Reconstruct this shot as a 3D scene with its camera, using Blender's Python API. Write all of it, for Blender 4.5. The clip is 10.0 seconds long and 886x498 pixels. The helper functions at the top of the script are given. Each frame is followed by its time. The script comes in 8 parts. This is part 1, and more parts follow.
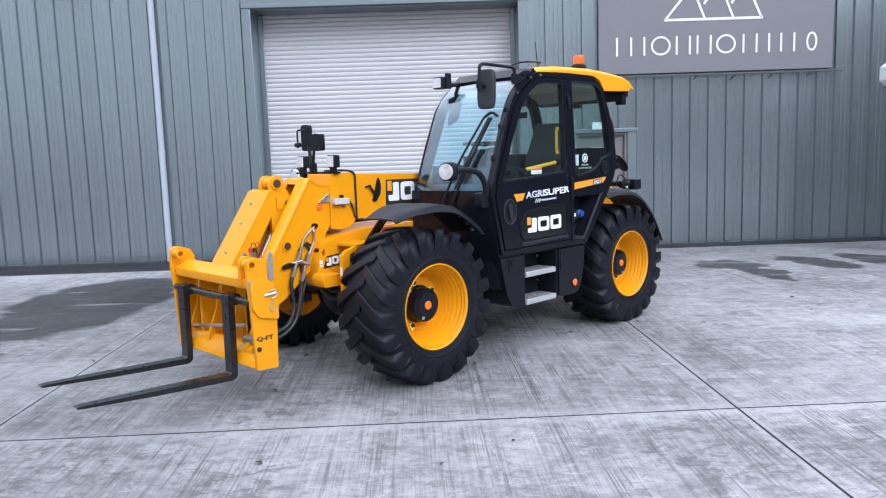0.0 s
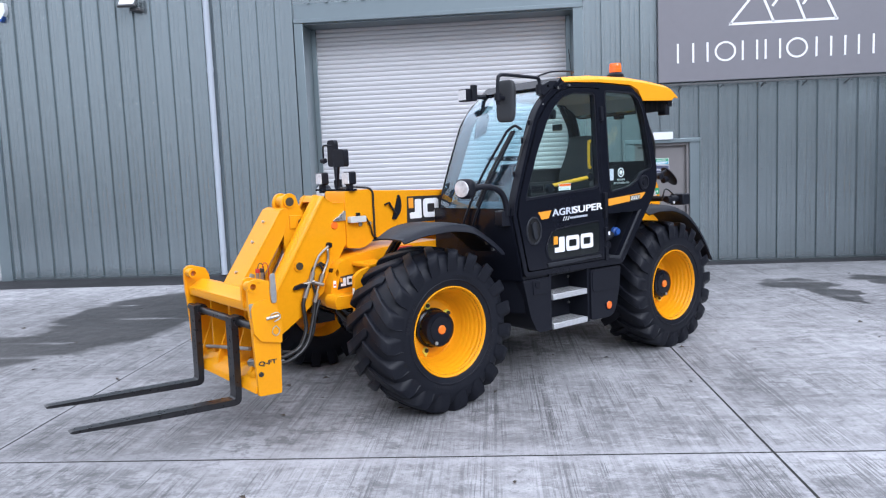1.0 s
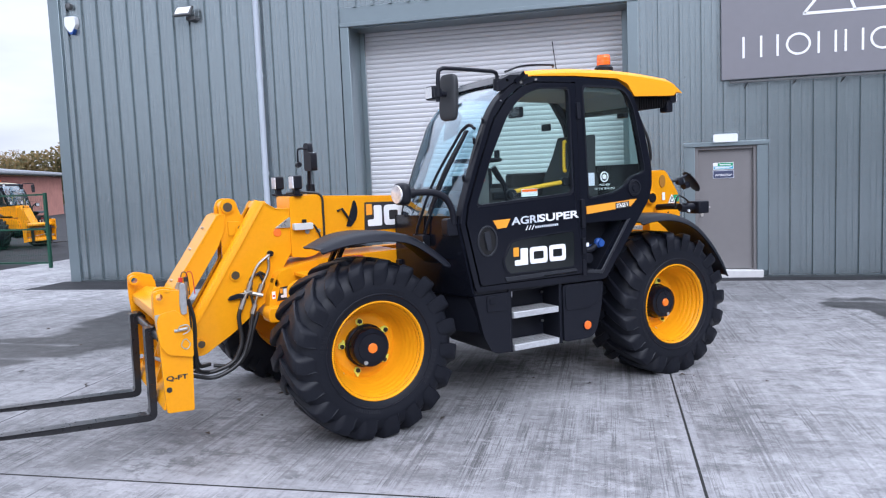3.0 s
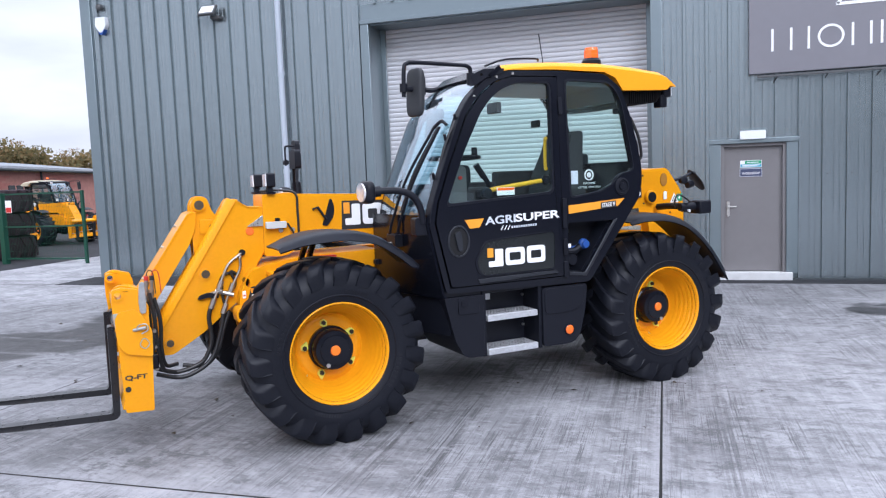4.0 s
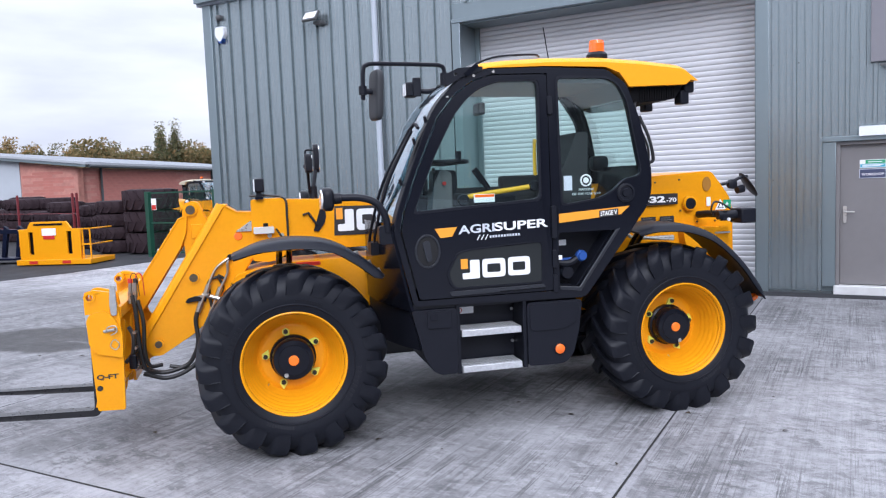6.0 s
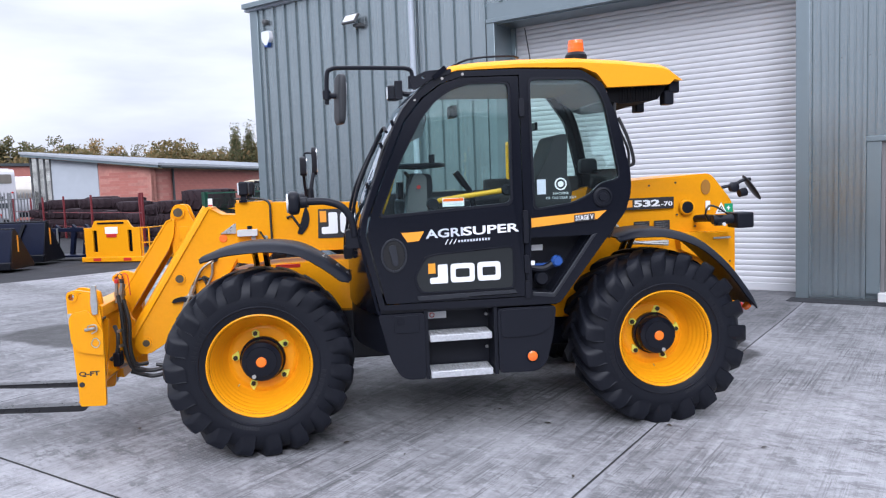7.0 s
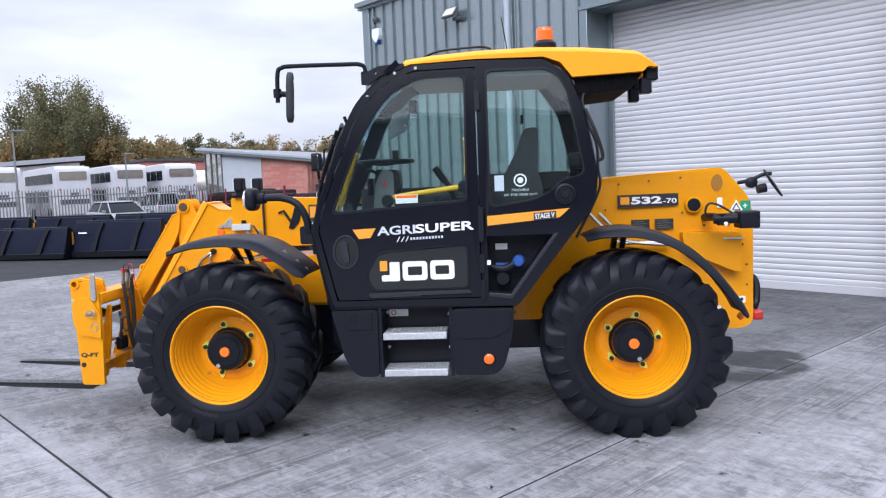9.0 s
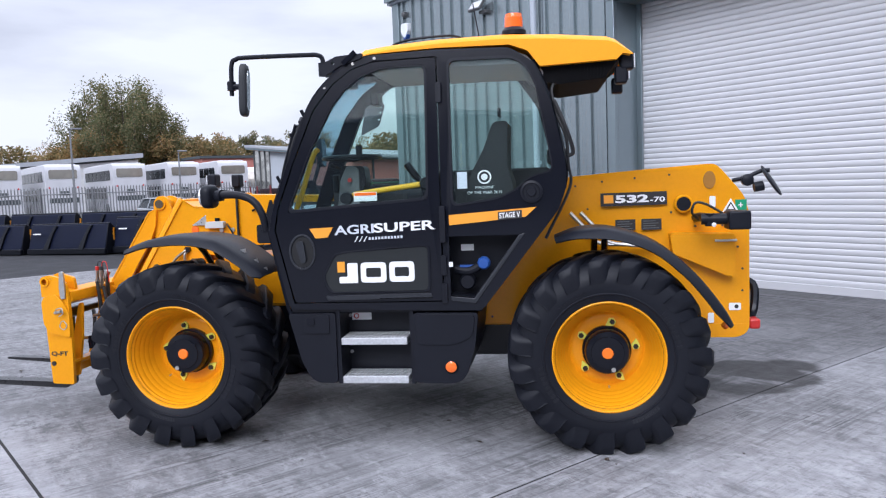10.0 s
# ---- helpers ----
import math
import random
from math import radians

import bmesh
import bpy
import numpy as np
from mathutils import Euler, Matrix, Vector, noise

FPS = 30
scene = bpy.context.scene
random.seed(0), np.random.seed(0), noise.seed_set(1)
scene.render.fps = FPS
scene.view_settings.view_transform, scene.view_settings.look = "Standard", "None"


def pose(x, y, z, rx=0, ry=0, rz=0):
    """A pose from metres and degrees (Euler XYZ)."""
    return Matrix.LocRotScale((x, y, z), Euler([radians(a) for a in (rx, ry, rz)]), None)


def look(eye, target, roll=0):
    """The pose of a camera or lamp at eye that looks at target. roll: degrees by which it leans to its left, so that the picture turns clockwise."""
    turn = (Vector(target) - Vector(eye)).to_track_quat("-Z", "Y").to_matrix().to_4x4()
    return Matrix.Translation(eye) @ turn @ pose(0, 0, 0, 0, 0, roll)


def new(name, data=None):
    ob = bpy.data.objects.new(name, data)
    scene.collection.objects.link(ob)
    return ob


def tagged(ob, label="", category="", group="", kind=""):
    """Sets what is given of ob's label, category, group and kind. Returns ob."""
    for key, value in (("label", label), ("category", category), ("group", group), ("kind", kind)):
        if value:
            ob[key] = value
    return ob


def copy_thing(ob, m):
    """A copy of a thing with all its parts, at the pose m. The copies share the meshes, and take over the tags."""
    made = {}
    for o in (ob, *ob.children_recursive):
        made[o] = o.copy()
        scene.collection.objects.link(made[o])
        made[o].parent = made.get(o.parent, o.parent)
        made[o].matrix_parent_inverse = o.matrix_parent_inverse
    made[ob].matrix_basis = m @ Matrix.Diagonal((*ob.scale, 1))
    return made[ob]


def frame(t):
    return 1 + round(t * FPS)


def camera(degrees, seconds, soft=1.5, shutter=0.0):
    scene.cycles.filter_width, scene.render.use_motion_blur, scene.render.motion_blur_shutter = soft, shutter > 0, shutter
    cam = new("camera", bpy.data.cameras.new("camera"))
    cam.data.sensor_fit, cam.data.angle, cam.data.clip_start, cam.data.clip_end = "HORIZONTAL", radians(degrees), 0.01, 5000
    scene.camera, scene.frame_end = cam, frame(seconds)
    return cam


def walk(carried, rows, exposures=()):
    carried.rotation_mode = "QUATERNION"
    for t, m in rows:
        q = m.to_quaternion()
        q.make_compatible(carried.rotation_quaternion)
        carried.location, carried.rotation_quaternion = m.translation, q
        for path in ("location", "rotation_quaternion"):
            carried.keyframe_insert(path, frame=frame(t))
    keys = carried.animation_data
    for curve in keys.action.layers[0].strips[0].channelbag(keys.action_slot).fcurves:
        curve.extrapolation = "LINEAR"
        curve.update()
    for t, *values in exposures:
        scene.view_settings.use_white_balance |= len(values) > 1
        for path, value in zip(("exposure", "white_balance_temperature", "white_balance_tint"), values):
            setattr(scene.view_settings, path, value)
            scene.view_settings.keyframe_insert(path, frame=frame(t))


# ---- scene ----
cam = camera(60.8, 10.0, soft=1.2)
PATH = [
    (0, (0.218, 0.073, 1.769), (0.238, 2.057, 1.519), -1.9),
    (0.5, (0.37, 0.27, 1.798), (0.312, 2.255, 1.561), -2.2),
    (1, (0.683, 0.405, 1.797), (0.5, 2.385, 1.581), -2.3),
    (1.5, (1.054, 0.568, 1.789), (0.736, 2.533, 1.59), -2.4),
    (2, (1.339, 0.828, 1.742), (0.939, 2.778, 1.548), -2.3),
    (2.5, (1.555, 1.01, 1.739), (1.112, 2.951, 1.549), -2.3),
    (3, (1.849, 1.12, 1.726), (1.368, 3.052, 1.539), -2.3),
    (4.5, (2.611, 1.635, 1.7), (1.909, 3.498, 1.514), -2.2),
    (5, (2.918, 1.828, 1.701), (2.11, 3.648, 1.518), -2.2),
    (5.5, (3.153, 2.005, 1.706), (2.247, 3.778, 1.526), -2.2),
    (7, (3.963, 2.623, 1.714), (2.807, 4.246, 1.543), -2.2),
    (7.5, (4.215, 2.779, 1.71), (2.981, 4.343, 1.539), -2.2),
    (8, (4.426, 3.051, 1.683), (3.099, 4.537, 1.51), -2.2),
    (8.5, (4.615, 3.294, 1.686), (3.201, 4.698, 1.511), -2.3),
    (9, (4.937, 3.626, 1.689), (3.453, 4.956, 1.514), -2.3),
    (9.5, (5.064, 3.911, 1.659), (3.532, 5.184, 1.481), -2.3),
    (10, (5.102, 4.254, 1.665), (3.526, 5.473, 1.488), -2.2),
]
walk(cam, [(t, look(eye, target, roll)) for t, eye, target, roll in PATH], exposures=[(0.0, 0.48, 5600, 11), (2.5, 0.48, 5540, 13), (5.5, 0.48, 5620, 14), (8.5, 0.46, 5640, 14), (10.0, 0.37, 5620, 14)])

# ---- light ----
world = bpy.data.worlds.new("overcast_evening")
scene.world = world
world.use_nodes = True
wn, wl = world.node_tree.nodes, world.node_tree.links
wn.clear()
sky = wn.new("ShaderNodeTexSky")
sky.sky_type = "NISHITA"
sky.sun_disc = False
sky.sun_elevation = radians(30)
sky.sun_rotation = radians(146)
sky.dust_density = 3.0
coord = wn.new("ShaderNodeTexCoord")
stretch = wn.new("ShaderNodeMapping")
stretch.inputs["Scale"].default_value = (1.2, 1.2, 5.0)
clouds = wn.new("ShaderNodeTexNoise")
clouds.inputs["Scale"].default_value = 2.2
clouds.inputs["Detail"].default_value = 6.0
ramp = wn.new("ShaderNodeValToRGB")
ramp.color_ramp.elements[0].position, ramp.color_ramp.elements[0].color = 0.3, (5.7, 5.62, 5.8, 1)
ramp.color_ramp.elements[1].position, ramp.color_ramp.elements[1].color = 0.56, (8.1, 7.9, 7.75, 1)
split = wn.new("ShaderNodeSeparateXYZ")
zen = wn.new("ShaderNodeMapRange")
zen.inputs["From Min"].default_value, zen.inputs["From Max"].default_value = 0.3, 0.85
zen.inputs["To Min"].default_value, zen.inputs["To Max"].default_value = 1.0, 2.6
lift = wn.new("ShaderNodeMix")
lift.data_type, lift.blend_type = "RGBA", "MULTIPLY"
lift.inputs["Factor"].default_value = 1.0
mixer = wn.new("ShaderNodeMix")
mixer.data_type = "RGBA"
mixer.inputs["Factor"].default_value = 0.92
back = wn.new("ShaderNodeBackground")
back.inputs["Strength"].default_value = 0.1
wout = wn.new("ShaderNodeOutputWorld")
wl.new(coord.outputs["Generated"], stretch.inputs["Vector"])
wl.new(stretch.outputs["Vector"], clouds.inputs["Vector"])
wl.new(clouds.outputs["Fac"], ramp.inputs["Fac"])
wl.new(sky.outputs["Color"], mixer.inputs["A"])
wl.new(coord.outputs["Generated"], split.inputs["Vector"])
wl.new(split.outputs["Z"], zen.inputs["Value"])
wl.new(ramp.outputs["Color"], lift.inputs["A"])
wl.new(zen.outputs["Result"], lift.inputs["B"])
wl.new(lift.outputs["Result"], mixer.inputs["B"])
wl.new(mixer.outputs["Result"], back.inputs["Color"])
wl.new(back.outputs["Background"], wout.inputs["Surface"])

sun_data = bpy.data.lights.new("sun", "SUN")
sun_data.energy, sun_data.angle, sun_data.color = 1.45, radians(30), (1.0, 0.97, 0.94)
sun = new("sun", sun_data)
sun.matrix_world = look((10, -15, 12.5), (0, 0, 0))


# ---- materials ----
def shade(name, base, rough=0.5, metal=0.0, vary=0.12, grain=40.0, bump=0.0, coat=0.0, stain=0.0, stain_col=(0.2, 0.18, 0.16), spec=0.5, per_object=0.0, uneven=0.1, coat_rough=0.12):
    """A painted, moulded or metal surface: colour drift at two scales, uneven gloss, fine relief and grime."""
    m = bpy.data.materials.new(name)
    m.use_nodes = True
    nt = m.node_tree
    n, l = nt.nodes, nt.links
    b = n["Principled BSDF"]
    tc = n.new("ShaderNodeTexCoord")
    big = n.new("ShaderNodeTexNoise")
    big.inputs["Scale"].default_value = 1.7
    big.inputs["Detail"].default_value = 5
    fine = n.new("ShaderNodeTexNoise")
    fine.inputs["Scale"].default_value = grain
    fine.inputs["Detail"].default_value = 4
    for t in (big, fine):
        l.new(tc.outputs["Object"], t.inputs["Vector"])
    add = n.new("ShaderNodeMath")
    add.operation = "ADD"
    l.new(big.outputs["Fac"], add.inputs[0])
    l.new(fine.outputs["Fac"], add.inputs[1])
    rng = n.new("ShaderNodeMapRange")
    rng.inputs["From Min"].default_value, rng.inputs["From Max"].default_value = 0.6, 1.4
    rng.inputs["To Min"].default_value, rng.inputs["To Max"].default_value = 1 - vary, 1 + vary
    l.new(add.outputs[0], rng.inputs["Value"])
    val = n.new("ShaderNodeMix")
    val.data_type, val.blend_type = "RGBA", "MULTIPLY"
    val.inputs["Factor"].default_value = 1.0
    val.inputs["A"].default_value = (*base, 1)
    l.new(rng.outputs["Result"], val.inputs["B"])
    col = val.outputs["Result"]
    if per_object:
        info = n.new("ShaderNodeObjectInfo")
        r2 = n.new("ShaderNodeMapRange")
        r2.inputs["To Min"].default_value, r2.inputs["To Max"].default_value = 1 - per_object, 1 + per_object
        l.new(info.outputs["Random"], r2.inputs["Value"])
        v2 = n.new("ShaderNodeMix")
        v2.data_type, v2.blend_type = "RGBA", "MULTIPLY"
        v2.inputs["Factor"].default_value = 1.0
        l.new(col, v2.inputs["A"])
        l.new(r2.outputs["Result"], v2.inputs["B"])
        col = v2.outputs["Result"]
    if stain:
        sm = n.new("ShaderNodeMapRange")
        sm.inputs["From Min"].default_value, sm.inputs["From Max"].default_value = 0.5, 0.75
        sm.inputs["To Max"].default_value = stain
        l.new(big.outputs["Fac"], sm.inputs["Value"])
        sx = n.new("ShaderNodeMix")
        sx.data_type = "RGBA"
        sx.inputs["B"].default_value = (*stain_col, 1)
        l.new(sm.outputs["Result"], sx.inputs["Factor"])
        l.new(col, sx.inputs["A"])
        col = sx.outputs["Result"]
    l.new(col, b.inputs["Base Color"])
    rr = n.new("ShaderNodeMapRange")
    rr.inputs["To Min"].default_value, rr.inputs["To Max"].default_value = max(rough - uneven, 0.02), min(rough + uneven, 1)
    l.new(fine.outputs["Fac"], rr.inputs["Value"])
    l.new(rr.outputs["Result"], b.inputs["Roughness"])
    b.inputs["Metallic"].default_value = metal
    b.inputs["Coat Weight"].default_value = coat
    b.inputs["Coat Roughness"].default_value = coat_rough
    b.inputs["Specular IOR Level"].default_value = spec
    if bump:
        bp = n.new("ShaderNodeBump")
        bp.inputs["Strength"].default_value = bump
        bp.inputs["Distance"].default_value = 0.004
        l.new(fine.outputs["Fac"], bp.inputs["Height"])
        l.new(bp.outputs["Normal"], b.inputs["Normal"])
    return m


def glass_pane(name, tint, rough=0.01, dust=0.03, power=4.6):
    """A thin clear pane: tinted see-through, with reflections that grow at grazing angles and a little dust."""
    m = bpy.data.materials.new(name)
    m.use_nodes = True
    n, l = m.node_tree.nodes, m.node_tree.links
    n.clear()
    out = n.new("ShaderNodeOutputMaterial")
    clear = n.new("ShaderNodeBsdfTransparent")
    clear.inputs["Color"].default_value = (*tint, 1)
    gloss = n.new("ShaderNodeBsdfGlossy")
    gloss.inputs["Roughness"].default_value = rough
    gloss.inputs["Color"].default_value = (0.95, 0.97, 1, 1)
    facing = n.new("ShaderNodeLayerWeight")
    facing.inputs["Blend"].default_value = 0.5
    steep = n.new("ShaderNodeMath")
    steep.operation = "POWER"
    steep.inputs[1].default_value = power
    fres = n.new("ShaderNodeMapRange")
    fres.inputs["To Min"].default_value, fres.inputs["To Max"].default_value = 0.04, 0.95
    l.new(facing.outputs["Facing"], steep.inputs[0])
    l.new(steep.outputs[0], fres.inputs["Value"])
    film = n.new("ShaderNodeBsdfDiffuse")
    film.inputs["Color"].default_value = (0.55, 0.57, 0.58, 1)
    mx, my = n.new("ShaderNodeMixShader"), n.new("ShaderNodeMixShader")
    my.inputs[0].default_value = dust
    l.new(fres.outputs["Result"], mx.inputs[0])
    l.new(clear.outputs[0], mx.inputs[1])
    l.new(gloss.outputs[0], mx.inputs[2])
    l.new(mx.outputs[0], my.inputs[1])
    l.new(film.outputs[0], my.inputs[2])
    l.new(my.outputs[0], out.inputs["Surface"])
    return m


SLAB_X = [-12.95, -7.97, -2.97, 2.1, 7.05, 12.0, 16.95]
SLAB_Y = [-13.5, -4.3, 4.95, 14.17]


def concrete(name):
    """Brushed yard concrete: combed texture, bleached and dark patches, tyre scuffs and damp areas."""
    m = bpy.data.materials.new(name)
    m.use_nodes = True
    n, l = m.node_tree.nodes, m.node_tree.links
    b = n["Principled BSDF"]
    tc = n.new("ShaderNodeTexCoord")
    info = n.new("ShaderNodeObjectInfo")

    def mapped(scale, rot=0.0):
        mp = n.new("ShaderNodeMapping")
        mp.inputs["Scale"].default_value = scale
        mp.inputs["Rotation"].default_value = (0, 0, rot)
        l.new(tc.outputs["Object"], mp.inputs["Vector"])
        return mp.outputs["Vector"]

    def nz(vec, scale, detail=5, rough=0.6, dist=0.0):
        t = n.new("ShaderNodeTexNoise")
        t.inputs["Scale"].default_value, t.inputs["Detail"].default_value = scale, detail
        t.inputs["Roughness"].default_value, t.inputs["Distortion"].default_value = rough, dist
        l.new(vec, t.inputs["Vector"])
        return t.outputs["Fac"]

    def span(v, a, c, lo, hi):
        r = n.new("ShaderNodeMapRange")
        for k, x in zip(("From Min", "From Max", "To Min", "To Max"), (a, c, lo, hi)):
            r.inputs[k].default_value = x
        l.new(v, r.inputs["Value"])
        return r.outputs["Result"]

    def op(kind, a, c):
        t = n.new("ShaderNodeMath")
        t.operation = kind
        for i, x in enumerate((a, c)):
            if isinstance(x, (int, float)):
                t.inputs[i].default_value = x
            else:
                l.new(x, t.inputs[i])
        return t.outputs[0]

    def tint(fac, a, c):
        t = n.new("ShaderNodeMix")
        t.data_type = "RGBA"
        l.new(fac, t.inputs["Factor"])
        for k, x in (("A", a), ("B", c)):
            if isinstance(x, tuple):
                t.inputs[k].default_value = (*x, 1)
            else:
                l.new(x, t.inputs[k])
        return t.outputs["Result"]

    plain = mapped((1, 1, 1))
    comb = nz(mapped((80, 1.3, 1), 0.02), 1.0, 4, 0.75)
    group = nz(mapped((4.5, 0.7, 1), 0.02), 1.0, 4, 0.65)
    pale = nz(mapped((22, 0.5, 1), 0.03), 1.0, 4, 0.65)
    patch = nz(plain, 0.4, 7, 0.62, 0.5)
    blot = nz(plain, 2.6, 9, 0.72)
    mott = nz(plain, 17.0, 9, 0.78)
    speck = nz(plain, 120.0, 3, 0.6)
    streak = nz(mapped((0.9, 2.2, 1), 0.25), 1.0, 7, 0.68, 0.6)
    scuff = nz(mapped((5.0, 11.0, 1), -0.15), 1.0, 7, 0.7, 1.0)
    col = tint(span(patch, 0.36, 0.64, 0, 1), (0.25, 0.249, 0.259), (0.38, 0.378, 0.392))
    col = tint(span(blot, 0.45, 0.63, 0, 0.7), col, (0.47, 0.468, 0.485))
    col = tint(span(pale, 0.5, 0.66, 0, 0.55), col, (0.5, 0.495, 0.52))
    # raked grooves, in groups that fade in and out
    raked = op("MULTIPLY", span(group, 0.4, 0.6, 0.1, 1.0), span(patch, 0.62, 0.44, 0.25, 1.0))
    col = tint(op("MULTIPLY", span(comb, 0.515, 0.565, 0, 0.85), raked), col, (0.08, 0.079, 0.082))
    tine = nz(mapped((30, 0.16, 1), 0.02), 1.0, 2, 0.5)
    col = tint(op("MULTIPLY", span(tine, 0.56, 0.6, 0, 0.8), op("MULTIPLY", raked, span(mott, 0.6, 0.45, 0.4, 1.0))), col, (0.07, 0.069, 0.072))
    # grime left by traffic
    col = tint(op("MULTIPLY", span(streak, 0.5, 0.64, 0, 0.62), span(blot, 0.35, 0.6, 0.5, 1.0)), col, (0.16, 0.157, 0.166))
    col = tint(op("MULTIPLY", span(scuff, 0.54, 0.62, 0, 0.75), span(patch, 0.62, 0.42, 0.1, 0.8)), col, (0.13, 0.127, 0.134))
    # ragged tyre dirt with broken edges
    grit = nz(mapped((5.5, 9.0, 1), 0.3), 1.0, 12, 0.8, 0.4)
    soil = nz(plain, 0.75, 6, 0.6, 0.8)
    col = tint(op("MULTIPLY", span(grit, 0.5, 0.555, 0, 0.72), span(soil, 0.44, 0.6, 0.05, 1.0)), col, (0.115, 0.114, 0.119))
    col = tint(op("MULTIPLY", span(grit, 0.47, 0.41, 0, 0.5), span(soil, 0.6, 0.42, 0.1, 1.0)), col, (0.56, 0.557, 0.578))
    col = tint(span(mott, 0.54, 0.63, 0, 0.55), col, (0.13, 0.128, 0.134))
    col = tint(span(mott, 0.46, 0.34, 0, 0.4), col, (0.5, 0.495, 0.52))
    col = tint(span(speck, 0.66, 0.78, 0, 0.45), col, (0.1, 0.098, 0.1))
    # trowelled margins beside the slab joints
    sep = n.new("ShaderNodeSeparateXYZ")
    l.new(tc.outputs["Object"], sep.inputs[0])
    margin = None
    for axis, places, wide in (("X", SLAB_X, 0.05), ("Y", SLAB_Y, 0.12)):
        for at_ in places:
            d = op("ABSOLUTE", op("SUBTRACT", sep.outputs[axis], at_), 0.0)
            k = span(op("ADD", d, op("MULTIPLY", op("SUBTRACT", blot, 0.5), 0.25)), wide * 0.7, wide * 1.25, 1.0, 0.0)
            margin = k if margin is None else op("MAXIMUM", margin, k)
    col = tint(op("MULTIPLY", margin, span(mott, 0.35, 0.6, 0.75, 0.25)), col, (0.45, 0.445, 0.47))
    # damp patches: centre x, y and half sizes along x, y
    wet = None
    warp = n.new("ShaderNodeMix")
    warp.data_type = "VECTOR"
    wob = n.new("ShaderNodeTexNoise")
    wob.inputs["Scale"].default_value, wob.inputs["Detail"].default_value = 1.6, 6
    l.new(tc.outputs["Object"], wob.inputs["Vector"])
    shift = n.new("ShaderNodeVectorMath")
    shift.operation = "MULTIPLY_ADD"
    shift.inputs[1].default_value = (0.8, 0.8, 0)
    l.new(wob.outputs["Color"], shift.inputs[0])
    l.new(tc.outputs["Object"], shift.inputs[2])
    for cx, cy, sx, sy, ang in ((-4.35, 10.2, 1.0, 2.25, 0.08), (-5.2, 7.95, 1.35, 0.85, 0.3), (4.7, 11.3, 0.5, 0.6, 0.0), (4.86, 10.5, 0.17, 0.95, -0.05), (6.05, 11.2, 0.34, 0.82, 0.3), (7.0, 11.5, 0.4, 0.65, 0.1), (1.8, 10.05, 0.48, 0.7, 0.0)):
        mp = n.new("ShaderNodeMapping")
        mp.vector_type = "TEXTURE"
        mp.inputs["Location"].default_value = (cx + 0.4, cy + 0.4, 0)
        mp.inputs["Rotation"].default_value = (0, 0, ang)
        mp.inputs["Scale"].default_value = (sx, sy, 50)
        l.new(shift.outputs[0], mp.inputs["Vector"])
        ln = n.new("ShaderNodeVectorMath")
        ln.operation = "LENGTH"
        l.new(mp.outputs[0], ln.inputs[0])
        s = span(ln.outputs["Value"], 0.9, 1.05, 1.0, 0.0)
        wet = s if wet is None else op("MAXIMUM", wet, s)
    # dry streaks left inside the damp areas
    wet = op("MULTIPLY", wet, span(nz(mapped((0.55, 2.4, 1), 0.5), 1.0, 5, 0.55, 0.4), 0.58, 0.64, 1.0, 0.3))
    damp = n.new("ShaderNodeMix")
    damp.data_type, damp.blend_type = "RGBA", "MULTIPLY"
    damp.inputs["B"].default_value = (0.135, 0.128, 0.125, 1)
    l.new(op("MULTIPLY", wet, 0.95), damp.inputs["Factor"])
    l.new(col, damp.inputs["A"])
    slab = n.new("ShaderNodeMix")
    slab.data_type, slab.blend_type = "RGBA", "MULTIPLY"
    slab.inputs["Factor"].default_value = 1.0
    l.new(damp.outputs["Result"], slab.inputs["A"])
    # tone graded by position: darker towards -x, paler towards +x
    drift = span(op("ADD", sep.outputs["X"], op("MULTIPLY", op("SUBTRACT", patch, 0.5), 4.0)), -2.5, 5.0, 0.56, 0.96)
    smooth = span(op("ADD", sep.outputs["Y"], op("MULTIPLY", op("SUBTRACT", blot, 0.5), 3.0)), 7.0, 12.5, 0.0, 1.0)   # smooth: tone darkens towards the building
    x_weight = op("MULTIPLY", span(sep.outputs["X"], -4.4, -3.0, 0.0, 0.5), span(sep.outputs["X"], 2.09, 2.11, 1.0, 0.5))
    smooth = op("SUBTRACT", 1.0, op("MULTIPLY", smooth, x_weight))
    # tone lifted again beside the far corner of the building
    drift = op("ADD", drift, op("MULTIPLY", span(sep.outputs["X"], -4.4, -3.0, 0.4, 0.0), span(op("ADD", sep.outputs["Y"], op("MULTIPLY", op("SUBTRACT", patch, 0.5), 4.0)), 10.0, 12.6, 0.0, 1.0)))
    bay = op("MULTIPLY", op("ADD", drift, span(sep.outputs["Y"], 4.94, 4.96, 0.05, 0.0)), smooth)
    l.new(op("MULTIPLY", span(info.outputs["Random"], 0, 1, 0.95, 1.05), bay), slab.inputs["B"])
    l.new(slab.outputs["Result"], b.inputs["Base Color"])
    l.new(op("SUBTRACT", span(blot, 0.3, 0.7, 0.62, 0.85), op("MULTIPLY", wet, 0.2)), b.inputs["Roughness"])
    b.inputs["Specular IOR Level"].default_value = 0.35
    bp = n.new("ShaderNodeBump")
    bp.inputs["Strength"].default_value, bp.inputs["Distance"].default_value = 0.5, 0.004
    l.new(op("ADD", op("MULTIPLY", comb, 0.8), op("MULTIPLY", mott, 0.8)), bp.inputs["Height"])
    l.new(bp.outputs["Normal"], b.inputs["Normal"])
    return m


